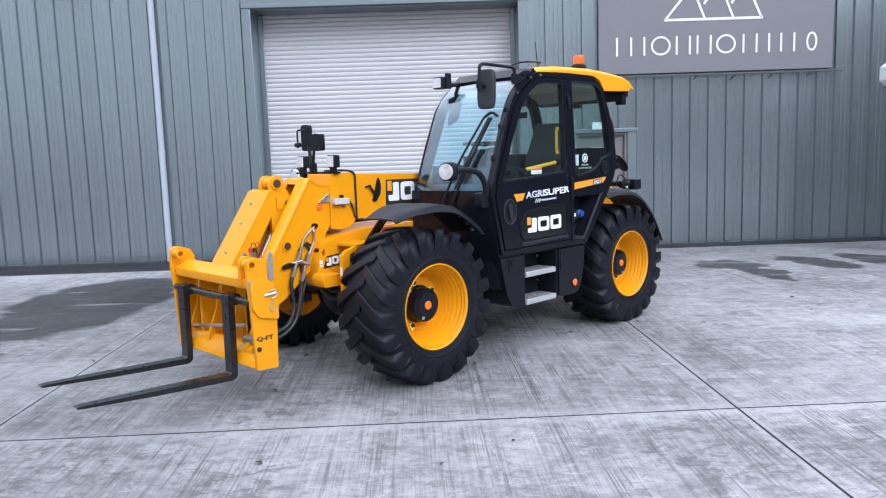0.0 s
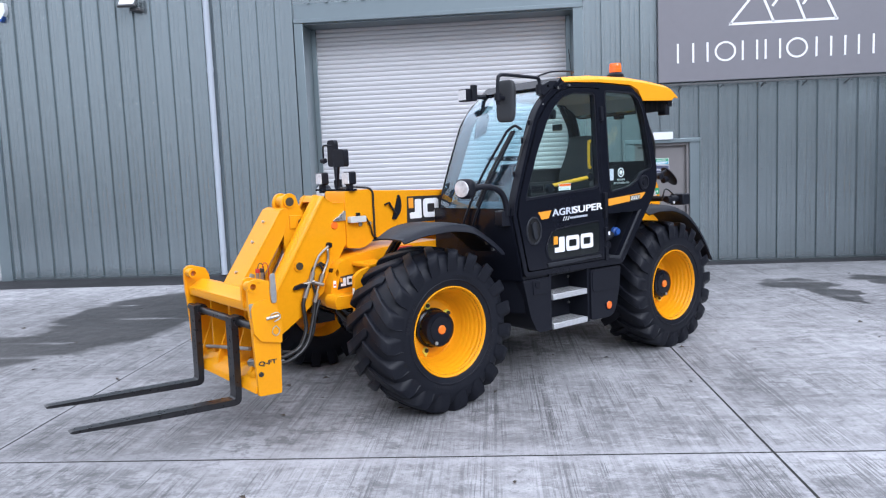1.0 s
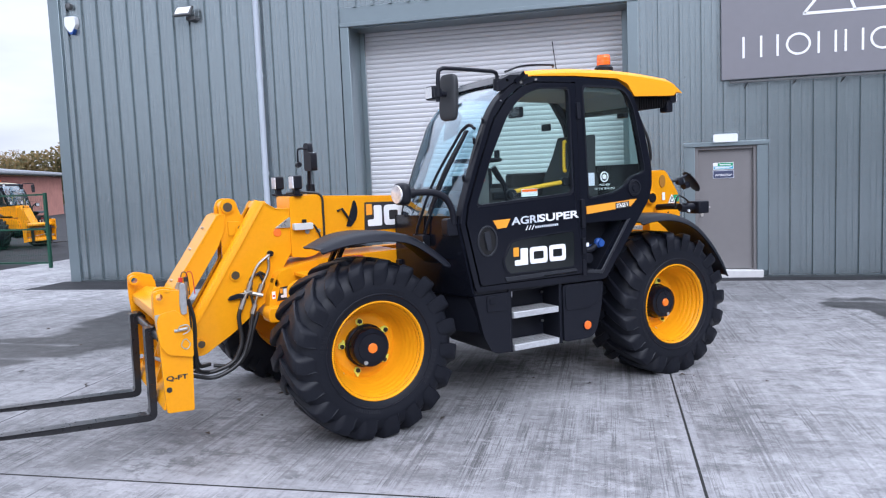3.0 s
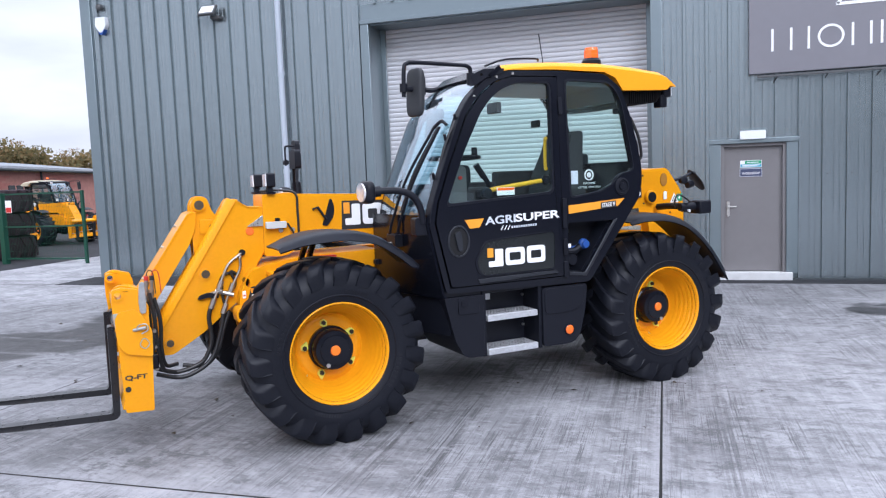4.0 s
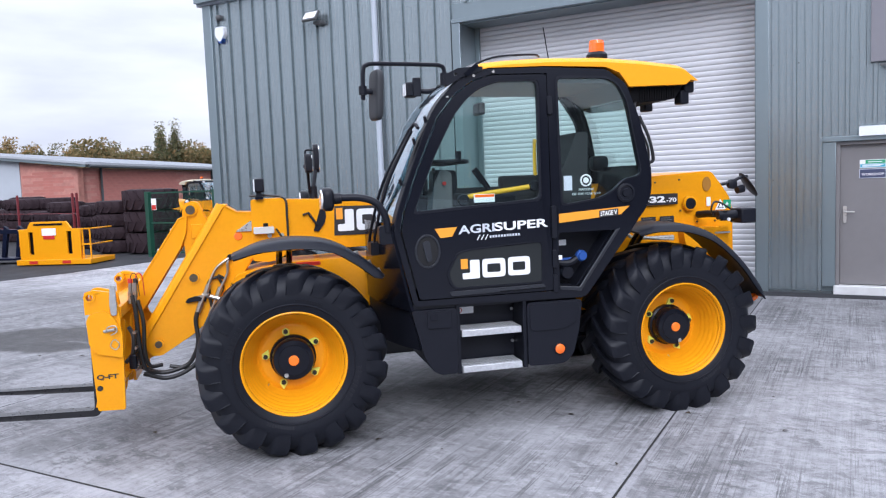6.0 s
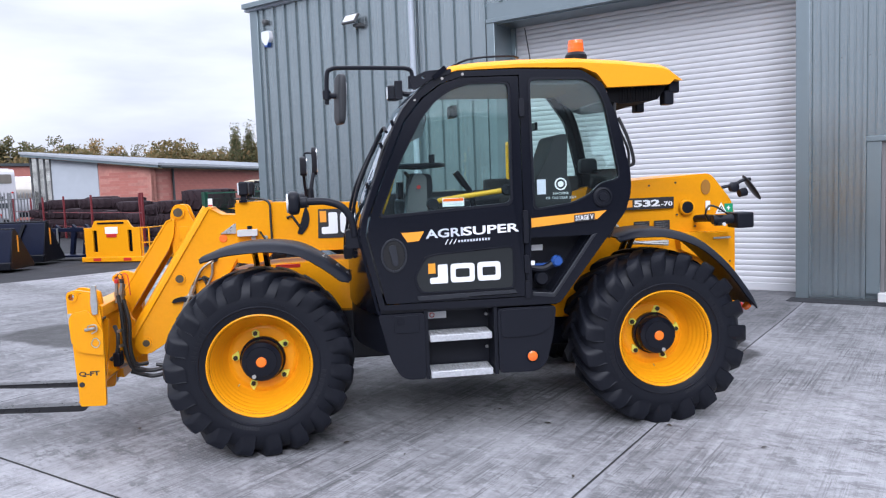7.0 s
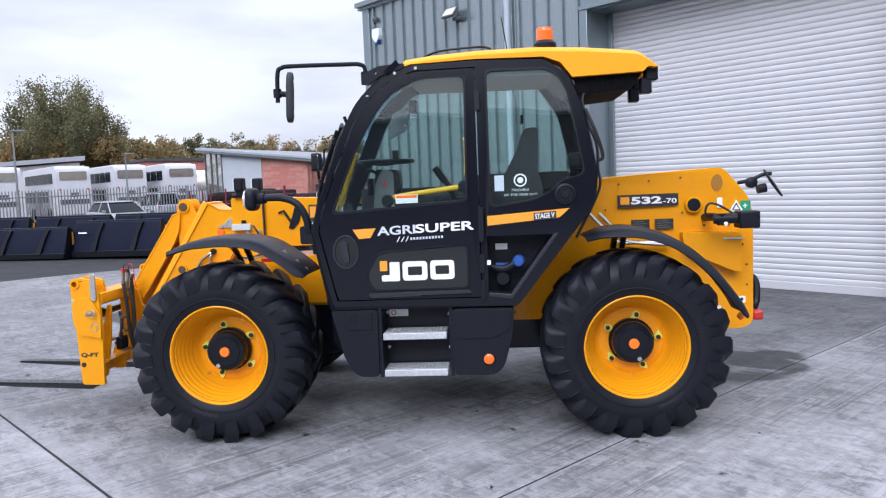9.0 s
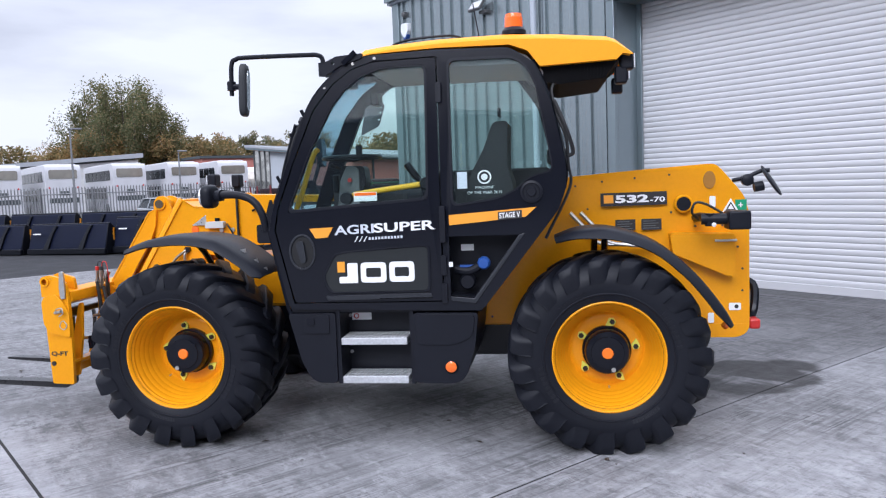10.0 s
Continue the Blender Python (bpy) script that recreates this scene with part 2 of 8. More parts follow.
YELLOW = shade("yellow_paint", (0.77, 0.316, 0.0004), 0.3, vary=0.05, grain=45, bump=0.012, spec=0.1, coat=0.28, stain=0.14, stain_col=(0.62, 0.225, 0.002), uneven=0.05, coat_rough=0.13)
ROOF_YELLOW = shade("yellow_moulding", (0.9, 0.35, 0.006), 0.42, vary=0.04, grain=90, bump=0.05, spec=0.2)
BLACK = shade("black_satin_paint", (0.0072, 0.0081, 0.013), 0.18, vary=0.12, grain=70, spec=0.22, uneven=0.03)
PLASTIC = shade("black_moulded_plastic", (0.0088, 0.0098, 0.015), 0.42, vary=0.2, grain=220, bump=0.1, spec=0.2, uneven=0.05)
FENDER = shade("dark_fender_plastic", (0.008, 0.0095, 0.0155), 0.44, vary=0.2, grain=160, bump=0.06, spec=0.22)
RUBBER_MARK = shade("worn_rubber_marking", (0.0105, 0.0112, 0.0155), 0.48, vary=0.25, grain=60, spec=0.22)
RUBBER = shade("tyre_rubber", (0.0078, 0.0088, 0.0135), 0.46, vary=0.3, grain=90, bump=0.1, stain=0.12, stain_col=(0.018, 0.018, 0.02), spec=0.2)
FORK = shade("black_fork_steel", (0.009, 0.009, 0.011), 0.3, spec=0.5, vary=0.25, grain=30, bump=0.04)
STEEL = shade("bare_steel", (0.5, 0.5, 0.5), 0.38, metal=0.9, vary=0.2, grain=50, bump=0.04)
PLATED = shade("bright_plated_pipe", (0.36, 0.33, 0.3), 0.33, metal=0.9, vary=0.12, grain=80)
SENSOR = shade("pale_sensor_plastic", (0.55, 0.55, 0.53), 0.45, vary=0.06)
ZINC = shade("zinc_plated", (0.6, 0.58, 0.55), 0.3, metal=0.85, vary=0.15, grain=80)
TREAD = shade("galvanised_tread", (0.55, 0.56, 0.58), 0.5, metal=0.55, vary=0.25, grain=60, bump=0.25)
WHITE = shade("white_vinyl", (0.82, 0.82, 0.83), 0.4, vary=0.03)
PALE = shade("pale_blue_grey_vinyl", (0.6, 0.63, 0.7), 0.4, vary=0.03)
ORANGE = shade("orange_vinyl", (0.83, 0.33, 0.02), 0.4, vary=0.03)
AMBER = shade("amber_lens", (0.9, 0.16, 0.012), 0.2, vary=0.05, coat=0.5)
RED = shade("red_paint", (0.5, 0.025, 0.02), 0.35, vary=0.08)
BLUE = shade("blue_cap_plastic", (0.02, 0.075, 0.3), 0.4, vary=0.06)
GREEN = shade("green_sticker", (0.02, 0.3, 0.14), 0.4, vary=0.05)
LIME = shade("yellow_green_indicator", (0.72, 0.72, 0.1), 0.4, vary=0.05)
INK = shade("black_ink", (0.02, 0.018, 0.02), 0.5, vary=0.05)
HOSE = shade("hose_rubber", (0.012, 0.012, 0.013), 0.45, vary=0.2, grain=120, bump=0.1)
LENS = shade("clear_lamp_lens", (0.8, 0.81, 0.83), 0.16, metal=0.2, vary=0.25, grain=55, bump=0.35, coat=0.6)
PIN = shade("greased_pin_steel", (0.1, 0.075, 0.05), 0.4, metal=0.6, vary=0.3, grain=60)
MIRROR = shade("mirror_face", (0.75, 0.77, 0.8), 0.06, metal=1.0, vary=0.02)
SEAT = shade("seat_cloth", (0.028, 0.028, 0.032), 0.85, vary=0.2, grain=150, bump=0.2)
GREYTRIM = shade("grey_cab_trim", (0.12, 0.125, 0.13), 0.6, vary=0.1, grain=120, bump=0.08)
GLASS = glass_pane("green_tinted_glass", (0.9, 0.975, 0.955), dust=0.004, power=3.8)
SCREEN_GLASS = glass_pane("windscreen_glass", (0.72, 0.875, 0.95), dust=0.004, power=2.9)
CONCRETE = concrete("brushed_concrete")
JOINT = shade("joint_dirt", (0.012, 0.012, 0.012), 0.9, vary=0.3, grain=60)
TARMAC = shade("tarmac", (0.027, 0.0275, 0.031), 0.9, vary=0.4, grain=50, bump=0.6, stain=0.25, stain_col=(0.06, 0.06, 0.063), spec=0.25)
CLAD = shade("grey_blue_cladding", (0.275, 0.318, 0.337), 0.26, metal=0.75, vary=0.03, grain=14, per_object=0.03, uneven=0.02, spec=0.6, stain=0.12, stain_col=(0.2, 0.22, 0.225))
FLASH = shade("grey_blue_flashing", (0.235, 0.282, 0.303), 0.33, metal=0.7, uneven=0.02, vary=0.03, grain=12, spec=0.6)
DARKFLASH = shade("dark_base_flashing", (0.05, 0.06, 0.066), 0.6, vary=0.15, grain=20)
SHUTTER = shade("white_shutter_slat", (0.575, 0.573, 0.592), 0.3, metal=0.15, vary=0.0, grain=20, per_object=0.02, spec=0.9, uneven=0.0)
SIGN = shade("grey_sign_panel", (0.188, 0.184, 0.205), 0.5, vary=0.04, grain=8)
DOORPAINT = shade("taupe_door_paint", (0.175, 0.166, 0.168), 0.45, vary=0.05, grain=10)
PIPE = shade("pale_grey_pipe", (0.42, 0.46, 0.52), 0.35, vary=0.06)
SILL = shade("pale_sill", (0.6, 0.6, 0.6), 0.55, vary=0.12, grain=9, stain=0.4, stain_col=(0.35, 0.34, 0.33))
WHITEPAINT = shade("white_paint", (0.75, 0.77, 0.8), 0.4, vary=0.05)
CLOUDPVC = shade("grey_plastic", (0.08, 0.082, 0.085), 0.5, vary=0.1)
MATT = shade("matt_black_mesh", (0.006, 0.006, 0.007), 0.9, vary=0.2, grain=120, spec=0.1)
# black plastic greyed to stand in for the sky it mirrors
MIRRORSHELL = shade("sky_greyed_shell", (0.03, 0.032, 0.036), 0.5, vary=0.1, grain=200, bump=0.08, spec=0.3)
HEADLENS = shade("headlamp_glass", (0.85, 0.86, 0.88), 0.14, metal=0.4, vary=0.35, grain=26, bump=0.7, coat=0.6)
# paler copy of the black plastic: edge highlights put into the colour
LITEDGE = shade("lit_black_edge", (0.02, 0.022, 0.028), 0.35, vary=0.1, grain=120, spec=0.4)
HUBORANGE = shade("deep_orange_cap", (0.9, 0.2, 0.008), 0.4, vary=0.05)
NUT = shade("dark_oiled_nut", (0.03, 0.028, 0.025), 0.4, metal=0.5, vary=0.2)

# ---- mesh tools ----
from mathutils.geometry import tessellate_polygon


def link(name, bm, material, parent=None, bevel=0.0, sharp=32.0):
    bmesh.ops.recalc_face_normals(bm, faces=bm.faces)
    for e in bm.edges:
        e.smooth = len(e.link_faces) == 2 and e.calc_face_angle(0) < radians(sharp)
    for f in bm.faces:
        f.smooth = True
    me = bpy.data.meshes.new(name)
    bm.to_mesh(me)
    bm.free()
    me.materials.append(material)
    ob = new(name, me)
    ob.parent = parent
    if bevel:
        mod = ob.modifiers.new("bevel", "BEVEL")
        mod.width, mod.segments, mod.limit_method, mod.angle_limit = bevel, 2, "ANGLE", radians(35)
        mod.harden_normals = False
    return ob


def part(name, bm, material, parent, label="", bevel=0.0, sharp=32.0):
    """One mesh under a thing or under a part."""
    ob = link(name, bm, material, parent, bevel, sharp)
    return tagged(ob, label) if label else ob


def thing(name, m, label, category, group="", kind=""):
    ob = new(name)
    ob.matrix_world = m
    ob.empty_display_size = 0.2
    return tagged(ob, label, category, group, kind)


def box(x0, x1, y0, y1, z0, z1, bm=None):
    bm = bm or bmesh.new()
    v = [bm.verts.new((x, y, z)) for z in (z0, z1) for x, y in ((x0, y0), (x1, y0), (x1, y1), (x0, y1))]
    for f in ((3, 2, 1, 0), (4, 5, 6, 7), (0, 1, 5, 4), (1, 2, 6, 5), (2, 3, 7, 6), (3, 0, 4, 7)):
        bm.faces.new([v[i] for i in f])
    return bm


def rounded(pts, r, n=3):
    """A polygon with its corners rounded by about r."""
    out = []
    for i, p in enumerate(pts):
        p, a, b = Vector(p), Vector(pts[i - 1]), Vector(pts[(i + 1) % len(pts)])
        da, db = min(r, (a - p).length * 0.45), min(r, (b - p).length * 0.45)
        s, e = p + (a - p).normalized() * da, p + (b - p).normalized() * db
        for k in range(n + 1):
            t = k / n
            q = s * (1 - t) ** 2 + p * 2 * t * (1 - t) + e * t * t
            out.append((q.x, q.y))
    return out


def prism(outer, v0, v1, holes=(), bm=None, axis="v", off=None):
    """A plate: a polygon in u, z (with holes) from v0 to v1. off(u, z) shifts v."""
    bm = bm or bmesh.new()
    loops = [list(outer)] + [list(h) for h in holes]
    flat = [p for lp in loops for p in lp]
    tris = tessellate_polygon([[Vector((u, z, 0)) for u, z in lp] for lp in loops])

    def at(u, z, v):
        d = off(u, z) if off else 0.0
        return (u, v + d, z) if axis == "v" else (v, u, z) if axis == "u" else (u, z, v)

    a = [bm.verts.new(at(u, z, v0)) for u, z in flat]
    b = [bm.verts.new(at(u, z, v1)) for u, z in flat]
    for t in tris:
        for s in (a, b):
            try:
                bm.faces.new([s[i] for i in t])
            except ValueError:
                pass
    k = 0
    for lp in loops:
        m = len(lp)
        for i in range(m):
            j = (i + 1) % m
            bm.faces.new([a[k + i], a[k + j], b[k + j], b[k + i]])
        k += m
    return bm


def spline(pts, n=6):
    """A smooth line through the points."""
    p = [Vector(q) for q in pts]
    p = [p[0] * 2 - p[1]] + p + [p[-1] * 2 - p[-2]]
    out = []
    for i in range(1, len(p) - 2):
        for k in range(n):
            t = k / n
            a, b, c, d = p[i - 1:i + 3]
            out.append(0.5 * (2 * b + (c - a) * t + (2 * a - 5 * b + 4 * c - d) * t * t + (3 * b - a - 3 * c + d) * t ** 3))
    return out + [p[-2]]


def tube(pts, r, n=10, bm=None, smooth=6):
    bm = bm or bmesh.new()
    line = spline(pts, smooth) if smooth else [Vector(p) for p in pts]
    rings, side = [], None
    for i, p in enumerate(line):
        d = (line[min(i + 1, len(line) - 1)] - line[max(i - 1, 0)]).normalized()
        if side is None:
            side = d.orthogonal().normalized()
        side = (side - d * side.dot(d)).normalized()
        up = d.cross(side)
        rr = r if not callable(r) else r(i / (len(line) - 1))
        rings.append([bm.verts.new(p + (side * math.cos(2 * math.pi * k / n) + up * math.sin(2 * math.pi * k / n)) * rr) for k in range(n)])
    for a, b in zip(rings, rings[1:]):
        for k in range(n):
            bm.faces.new([a[k], a[(k + 1) % n], b[(k + 1) % n], b[k]])
    bm.faces.new(rings[0][::-1])
    bm.faces.new(rings[-1])
    return bm


def rod(p0, p1, r, n=14, bm=None, r1=None):
    r1 = r if r1 is None else r1
    return tube([p0, p1], lambda t: r + (r1 - r) * t, n, bm, 0)


def lathe(profile, n=48, bm=None, centre=(0, 0, 0), closed=False):
    """Turns (radius, v) pairs about the v axis."""
    bm = bm or bmesh.new()
    cx, cy, cz = centre
    rings = []
    for r, v in profile:
        if r < 1e-5:
            rings.append([bm.verts.new((cx, cy + v, cz))])
        else:
            rings.append([bm.verts.new((cx + r * math.cos(2 * math.pi * k / n), cy + v, cz + r * math.sin(2 * math.pi * k / n))) for k in range(n)])
    pairs = list(zip(rings, rings[1:])) + ([(rings[-1], rings[0])] if closed else [])
    for a, b in pairs:
        for k in range(n):
            j = (k + 1) % n
            if len(a) == 1:
                bm.faces.new([a[0], b[k], b[j]])
            elif len(b) == 1:
                bm.faces.new([a[k], a[j], b[0]])
            else:
                bm.faces.new([a[k], a[j], b[j], b[k]])
    return bm


def sheet(rows, thick, bm=None):
    """A curved panel: rows of points, given a thickness along its normal."""
    bm = bm or bmesh.new()
    grid = [[Vector(p) for p in r] for r in rows]
    nr, nc = len(grid), len(grid[0])
    front, rear = [], []
    for i in range(nr):
        fr, re = [], []
        for j in range(nc):
            du = grid[min(i + 1, nr - 1)][j] - grid[max(i - 1, 0)][j]
            dv = grid[i][min(j + 1, nc - 1)] - grid[i][max(j - 1, 0)]
            nn = du.cross(dv).normalized()
            fr.append(bm.verts.new(grid[i][j]))
            re.append(bm.verts.new(grid[i][j] - nn * thick))
        front.append(fr)
        rear.append(re)
    for i in range(nr - 1):
        for j in range(nc - 1):
            bm.faces.new([front[i][j], front[i + 1][j], front[i + 1][j + 1], front[i][j + 1]])
            bm.faces.new([rear[i][j], rear[i][j + 1], rear[i + 1][j + 1], rear[i + 1][j]])
    for i in range(nr - 1):
        for j in (0, nc - 1):
            bm.faces.new([front[i][j], front[i + 1][j], rear[i + 1][j], rear[i][j]])
    for j in range(nc - 1):
        for i in (0, nr - 1):
            bm.faces.new([front[i][j], front[i][j + 1], rear[i][j + 1], rear[i][j]])
    return bm


def circle(u, z, r, n=20, rz=None):
    rz = rz or r
    return [(u + r * math.cos(2 * math.pi * k / n), z + rz * math.sin(2 * math.pi * k / n)) for k in range(n)]


def lettering(body, name, origin, right, up, width, height, material, parent, lean=0.0, bold=0.0, depth=0.0015):
    """Text in the built-in font, fitted into width x height from its lower left corner."""
    cu = bpy.data.curves.new(name, "FONT")
    cu.body, cu.extrude, cu.offset, cu.shear = body, 0.004, bold, lean
    cu.resolution_u = 4
    tmp = bpy.data.objects.new(name, cu)
    scene.collection.objects.link(tmp)
    me = bpy.data.meshes.new_from_object(tmp.evaluated_get(bpy.context.evaluated_depsgraph_get()))
    bpy.data.objects.remove(tmp)
    xs, ys = [v.co.x for v in me.vertices], [v.co.y for v in me.vertices]
    x0, y0, w, h = min(xs), min(ys), max(xs) - min(xs), max(ys) - min(ys)
    o, r, u = Vector(origin), Vector(right).normalized(), Vector(up).normalized()
    nn = r.cross(u)
    for v in me.vertices:
        v.co = o + r * ((v.co.x - x0) / w * width) + u * ((v.co.y - y0) / h * height) + nn * (depth * (1 if v.co.z > 0 else -0.3))
    me.materials.append(material)
    ob = new(name, me)
    ob.parent = parent
    return ob


def decal(name, poly, v, material, parent, label="", thick=0.003, holes=()):
    """A flat sticker on a face at v, its polygon in u, z."""
    return part(name, prism(poly, v - 0.002, v + thick, holes), material, parent, label)


def rect(u0, u1, z0, z1):
    return [(u0, z0), (u1, z0), (u1, z1), (u0, z1)]




def pillow(ru, rv, rz, power=0.45, n=20):
    """A rounded cushion-like shell with soft edges, half sizes ru, rv, rz."""
    def sp(w):
        return math.copysign(abs(w) ** power, w)
    bm = bmesh.new()
    rows = []
    for i in range(1, n):
        a = -math.pi / 2 + math.pi * i / n
        rows.append([bm.verts.new((ru * sp(math.cos(a)) * sp(math.cos(b)), rv * sp(math.cos(a)) * sp(math.sin(b)), rz * sp(math.sin(a)))) for b in [2 * math.pi * k / n for k in range(n)]])
    for p, q in zip(rows, rows[1:]):
        for k in range(n):
            bm.faces.new([p[k], p[(k + 1) % n], q[(k + 1) % n], q[k]])
    bm.faces.new(rows[0][::-1])
    bm.faces.new(rows[-1])
    return bm

# ---- yard and workshop building ----
WALL = 14.2          # outer face of the cladding pans
EAVE = 5.66
X_LEFT, X_RIGHT = -9.2, 16.0
OPEN_L, OPEN_R, OPEN_T = -2.98, 1.86, 4.46   # roller shutter opening
DOOR_L, DOOR_R, DOOR_T = 2.90, 3.85, 2.06    # workshop door opening


def fall(y):
    """The yard's slight fall towards the building."""
    t = min(max((y - 8.0) / 6.0, 0), 1)
    return -0.085 * t * t * (3 - 2 * t)


def make_ground():
    bm = bmesh.new()
    ys = [-400, -60, 0, 4, 8, 9.5, 11, 12.5, 14, 40, 120, 400, 1500]
    xs = [-1500, -400, -120, -40, -13, 0, 17, 60, 400]
    grid = [[bm.verts.new((x, y, fall(y) - 0.022)) for x in xs] for y in ys]
    for i in range(len(ys) - 1):
        for j in range(len(xs) - 1):
            bm.faces.new([grid[i][j], grid[i][j + 1], grid[i + 1][j + 1], grid[i + 1][j]])
    return tagged(link("ground", bm, TARMAC), "dark grey tarmac yard ground reaching the horizon", "ground", kind="structure")


ground = make_ground()


# the bays are set out at a slight angle to the wall
BAYS = Matrix.Translation((2.225, 4.98, 0)) @ Matrix.Rotation(radians(1.35), 4, "Z") @ Matrix.Translation((-2.1, -4.95, 0))


def make_slab(x0, x1, y0, y1):
    bm = bmesh.new()
    g, c = 0.0065, 0.003
    gy = 0.0095
    ys = [y0 + gy] + [y for y in (8.0, 9.0, 10.0, 11.0, 12.0, 13.0) if y0 + 0.5 < y < y1 - 0.5] + [y1 - gy]
    prof = [(x0 + g, -0.1), (x0 + g, -c), (x0 + g + c, 0), (x1 - g - c, 0), (x1 - g, -c), (x1 - g, -0.1)]
    rows = []
    for k, y in enumerate(ys):
        end = k in (0, len(ys) - 1)
        rows.append([bm.verts.new((x, y, fall(y) + (z - 0.003 if end else z))) for x, z in prof])
    for a, b in zip(rows, rows[1:]):
        for i in range(len(prof) - 1):
            bm.faces.new([a[i], a[i + 1], b[i + 1], b[i]])
    bm.faces.new(rows[0])
    bm.faces.new(rows[-1][::-1])
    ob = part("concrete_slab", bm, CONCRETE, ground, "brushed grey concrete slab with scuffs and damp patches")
    ob.matrix_basis = BAYS
    return ob


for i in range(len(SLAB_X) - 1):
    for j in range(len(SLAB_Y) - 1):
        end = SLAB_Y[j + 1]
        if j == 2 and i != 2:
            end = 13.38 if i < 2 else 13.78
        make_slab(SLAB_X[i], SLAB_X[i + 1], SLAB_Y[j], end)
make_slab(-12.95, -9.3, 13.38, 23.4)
part("concrete_slab", box(OPEN_L - 0.02, OPEN_R + 0.02, 14.162, WALL + 1.4, -0.3, -0.086), CONCRETE, ground, "worn concrete threshold under the shutter")
joints = sheet([[(x, y, fall(y) - 0.0035) for x in (-12.7, 16.9)] for y in (-13.4, 0.0, 4.95, 8.0, 9.0, 10.0, 11.0, 12.0, 13.3)], -0.01)
part("joint_filler", joints, JOINT, ground, "dark dirt in the slab joints").matrix_basis = BAYS
# strips of old tarmac along the foot of the wall
for x0, x1, y0 in ((-9.42, OPEN_L + 0.1, 13.1), (OPEN_R - 0.06, 15.8, 13.8)):
    strip = bmesh.new()
    box(x0, x1, y0, 14.19, -0.3, -0.0795, strip)
    part("tarmac_strip", strip, TARMAC, ground, "dark tarmac strip along the foot of the wall")


# building shell behind the cladding
shell = bmesh.new()
T0, T1 = WALL + 0.03, WALL + 0.3
for x0, x1, z0, z1 in ((X_LEFT + 0.02, OPEN_L - 0.04, -0.3, EAVE), (OPEN_R + 0.04, DOOR_L - 0.01, -0.3, EAVE), (DOOR_R + 0.01, X_RIGHT, -0.3, EAVE), (OPEN_L - 0.04, OPEN_R + 0.04, OPEN_T + 0.04, EAVE), (DOOR_L - 0.01, DOOR_R + 0.01, DOOR_T + 0.01, EAVE)):
    box(x0, x1, T0, T1, z0, z1, shell)
wall_north = tagged(link("wall_north", shell, FLASH), "grey-blue metal clad workshop wall with a shutter and a door", "wall", kind="structure")
rest = bmesh.new()
box(X_LEFT + 0.02, X_LEFT + 0.3, T1, 36, -0.3, EAVE, rest)
box(X_RIGHT - 0.3, X_RIGHT, T1, 36, -0.3, EAVE, rest)
box(X_LEFT, X_RIGHT, 36, 36.3, -0.3, EAVE, rest)
tagged(link("wall_back", rest, FLASH), "grey-blue metal clad side and rear walls", "wall", kind="structure")
roof = prism([(14.0, 5.7), (14.0, 5.8), (25.2, 6.9), (36.5, 5.8), (36.5, 5.7), (25.2, 6.78)], X_LEFT - 0.12, X_RIGHT + 0.1, axis="u")
tagged(link("roof", roof, FLASH), "shallow pitched grey metal workshop roof", "roof", kind="structure")


def rib_profile(x0, x1, shift):
    """Trapezoid sheet profile: (x, outward) pairs on a third-metre pitch."""
    pts, p = [], 1 / 3
    k = math.floor((x0 - shift) / p) - 1
    while k * p + shift < x1 + p:
        c = k * p + shift
        pts += [(c - 0.031, 0), (c - 0.022, 0.045), (c + 0.022, 0.045), (c + 0.031, 0), (c + 0.118, 0), (c + 0.124, 0.004), (c + 0.136, 0.004), (c + 0.142, 0), (c + 0.2, 0), (c + 0.206, 0.004), (c + 0.218, 0.004), (c + 0.224, 0)]
        k += 1
    inside = [q for q in pts if x0 < q[0] < x1]

    def height(x):
        for (a, ha), (b, hb) in zip(pts, pts[1:]):
            if a <= x <= b:
                return ha + (hb - ha) * (x - a) / max(b - a, 1e-6)
        return 0
    return [(x0, height(x0))] + inside + [(x1, height(x1))]


def clad(x0, x1, z0, z1):
    prof = rib_profile(x0, x1, 0.15 if x1 < 1.9 else 0.037)
    bm = bmesh.new()
    lo = [bm.verts.new((x, WALL - h, z0)) for x, h in prof]
    hi = [bm.verts.new((x, WALL - h, z1)) for x, h in prof]
    rear = [bm.verts.new((x, WALL + 0.02, z)) for x, z in ((x0, z0), (x1, z0), (x1, z1), (x0, z1))]
    for i in range(len(prof) - 1):
        bm.faces.new([lo[i], lo[i + 1], hi[i + 1], hi[i]])
    bm.faces.new(rear)
    bm.faces.new([lo[0], hi[0], rear[3], rear[0]])
    bm.faces.new([hi[-1], lo[-1], rear[1], rear[2]])
    part("cladding_sheet", bm, CLAD, wall_north)


def run(x0, x1, z0, z1, step=1.0):
    x = x0
    while x < x1 - 0.05:
        e = min(math.floor(x - 0.16 + 1e-6) + 1.16, x1)
        if e - x < 0.05:
            e = min(x + step, x1)
        clad(x, e, z0, z1)
        x = e


run(X_LEFT + 0.2, OPEN_L - 0.16, -0.05, EAVE)
run(OPEN_L - 0.16, OPEN_R + 0.17, OPEN_T + 0.36, EAVE)
run(OPEN_R + 0.17, DOOR_L - 0.17, -0.05, EAVE)
run(DOOR_L - 0.17, DOOR_R + 0.17, DOOR_T + 0.07, EAVE)
run(DOOR_R + 0.17, 15.9, -0.05, EAVE)


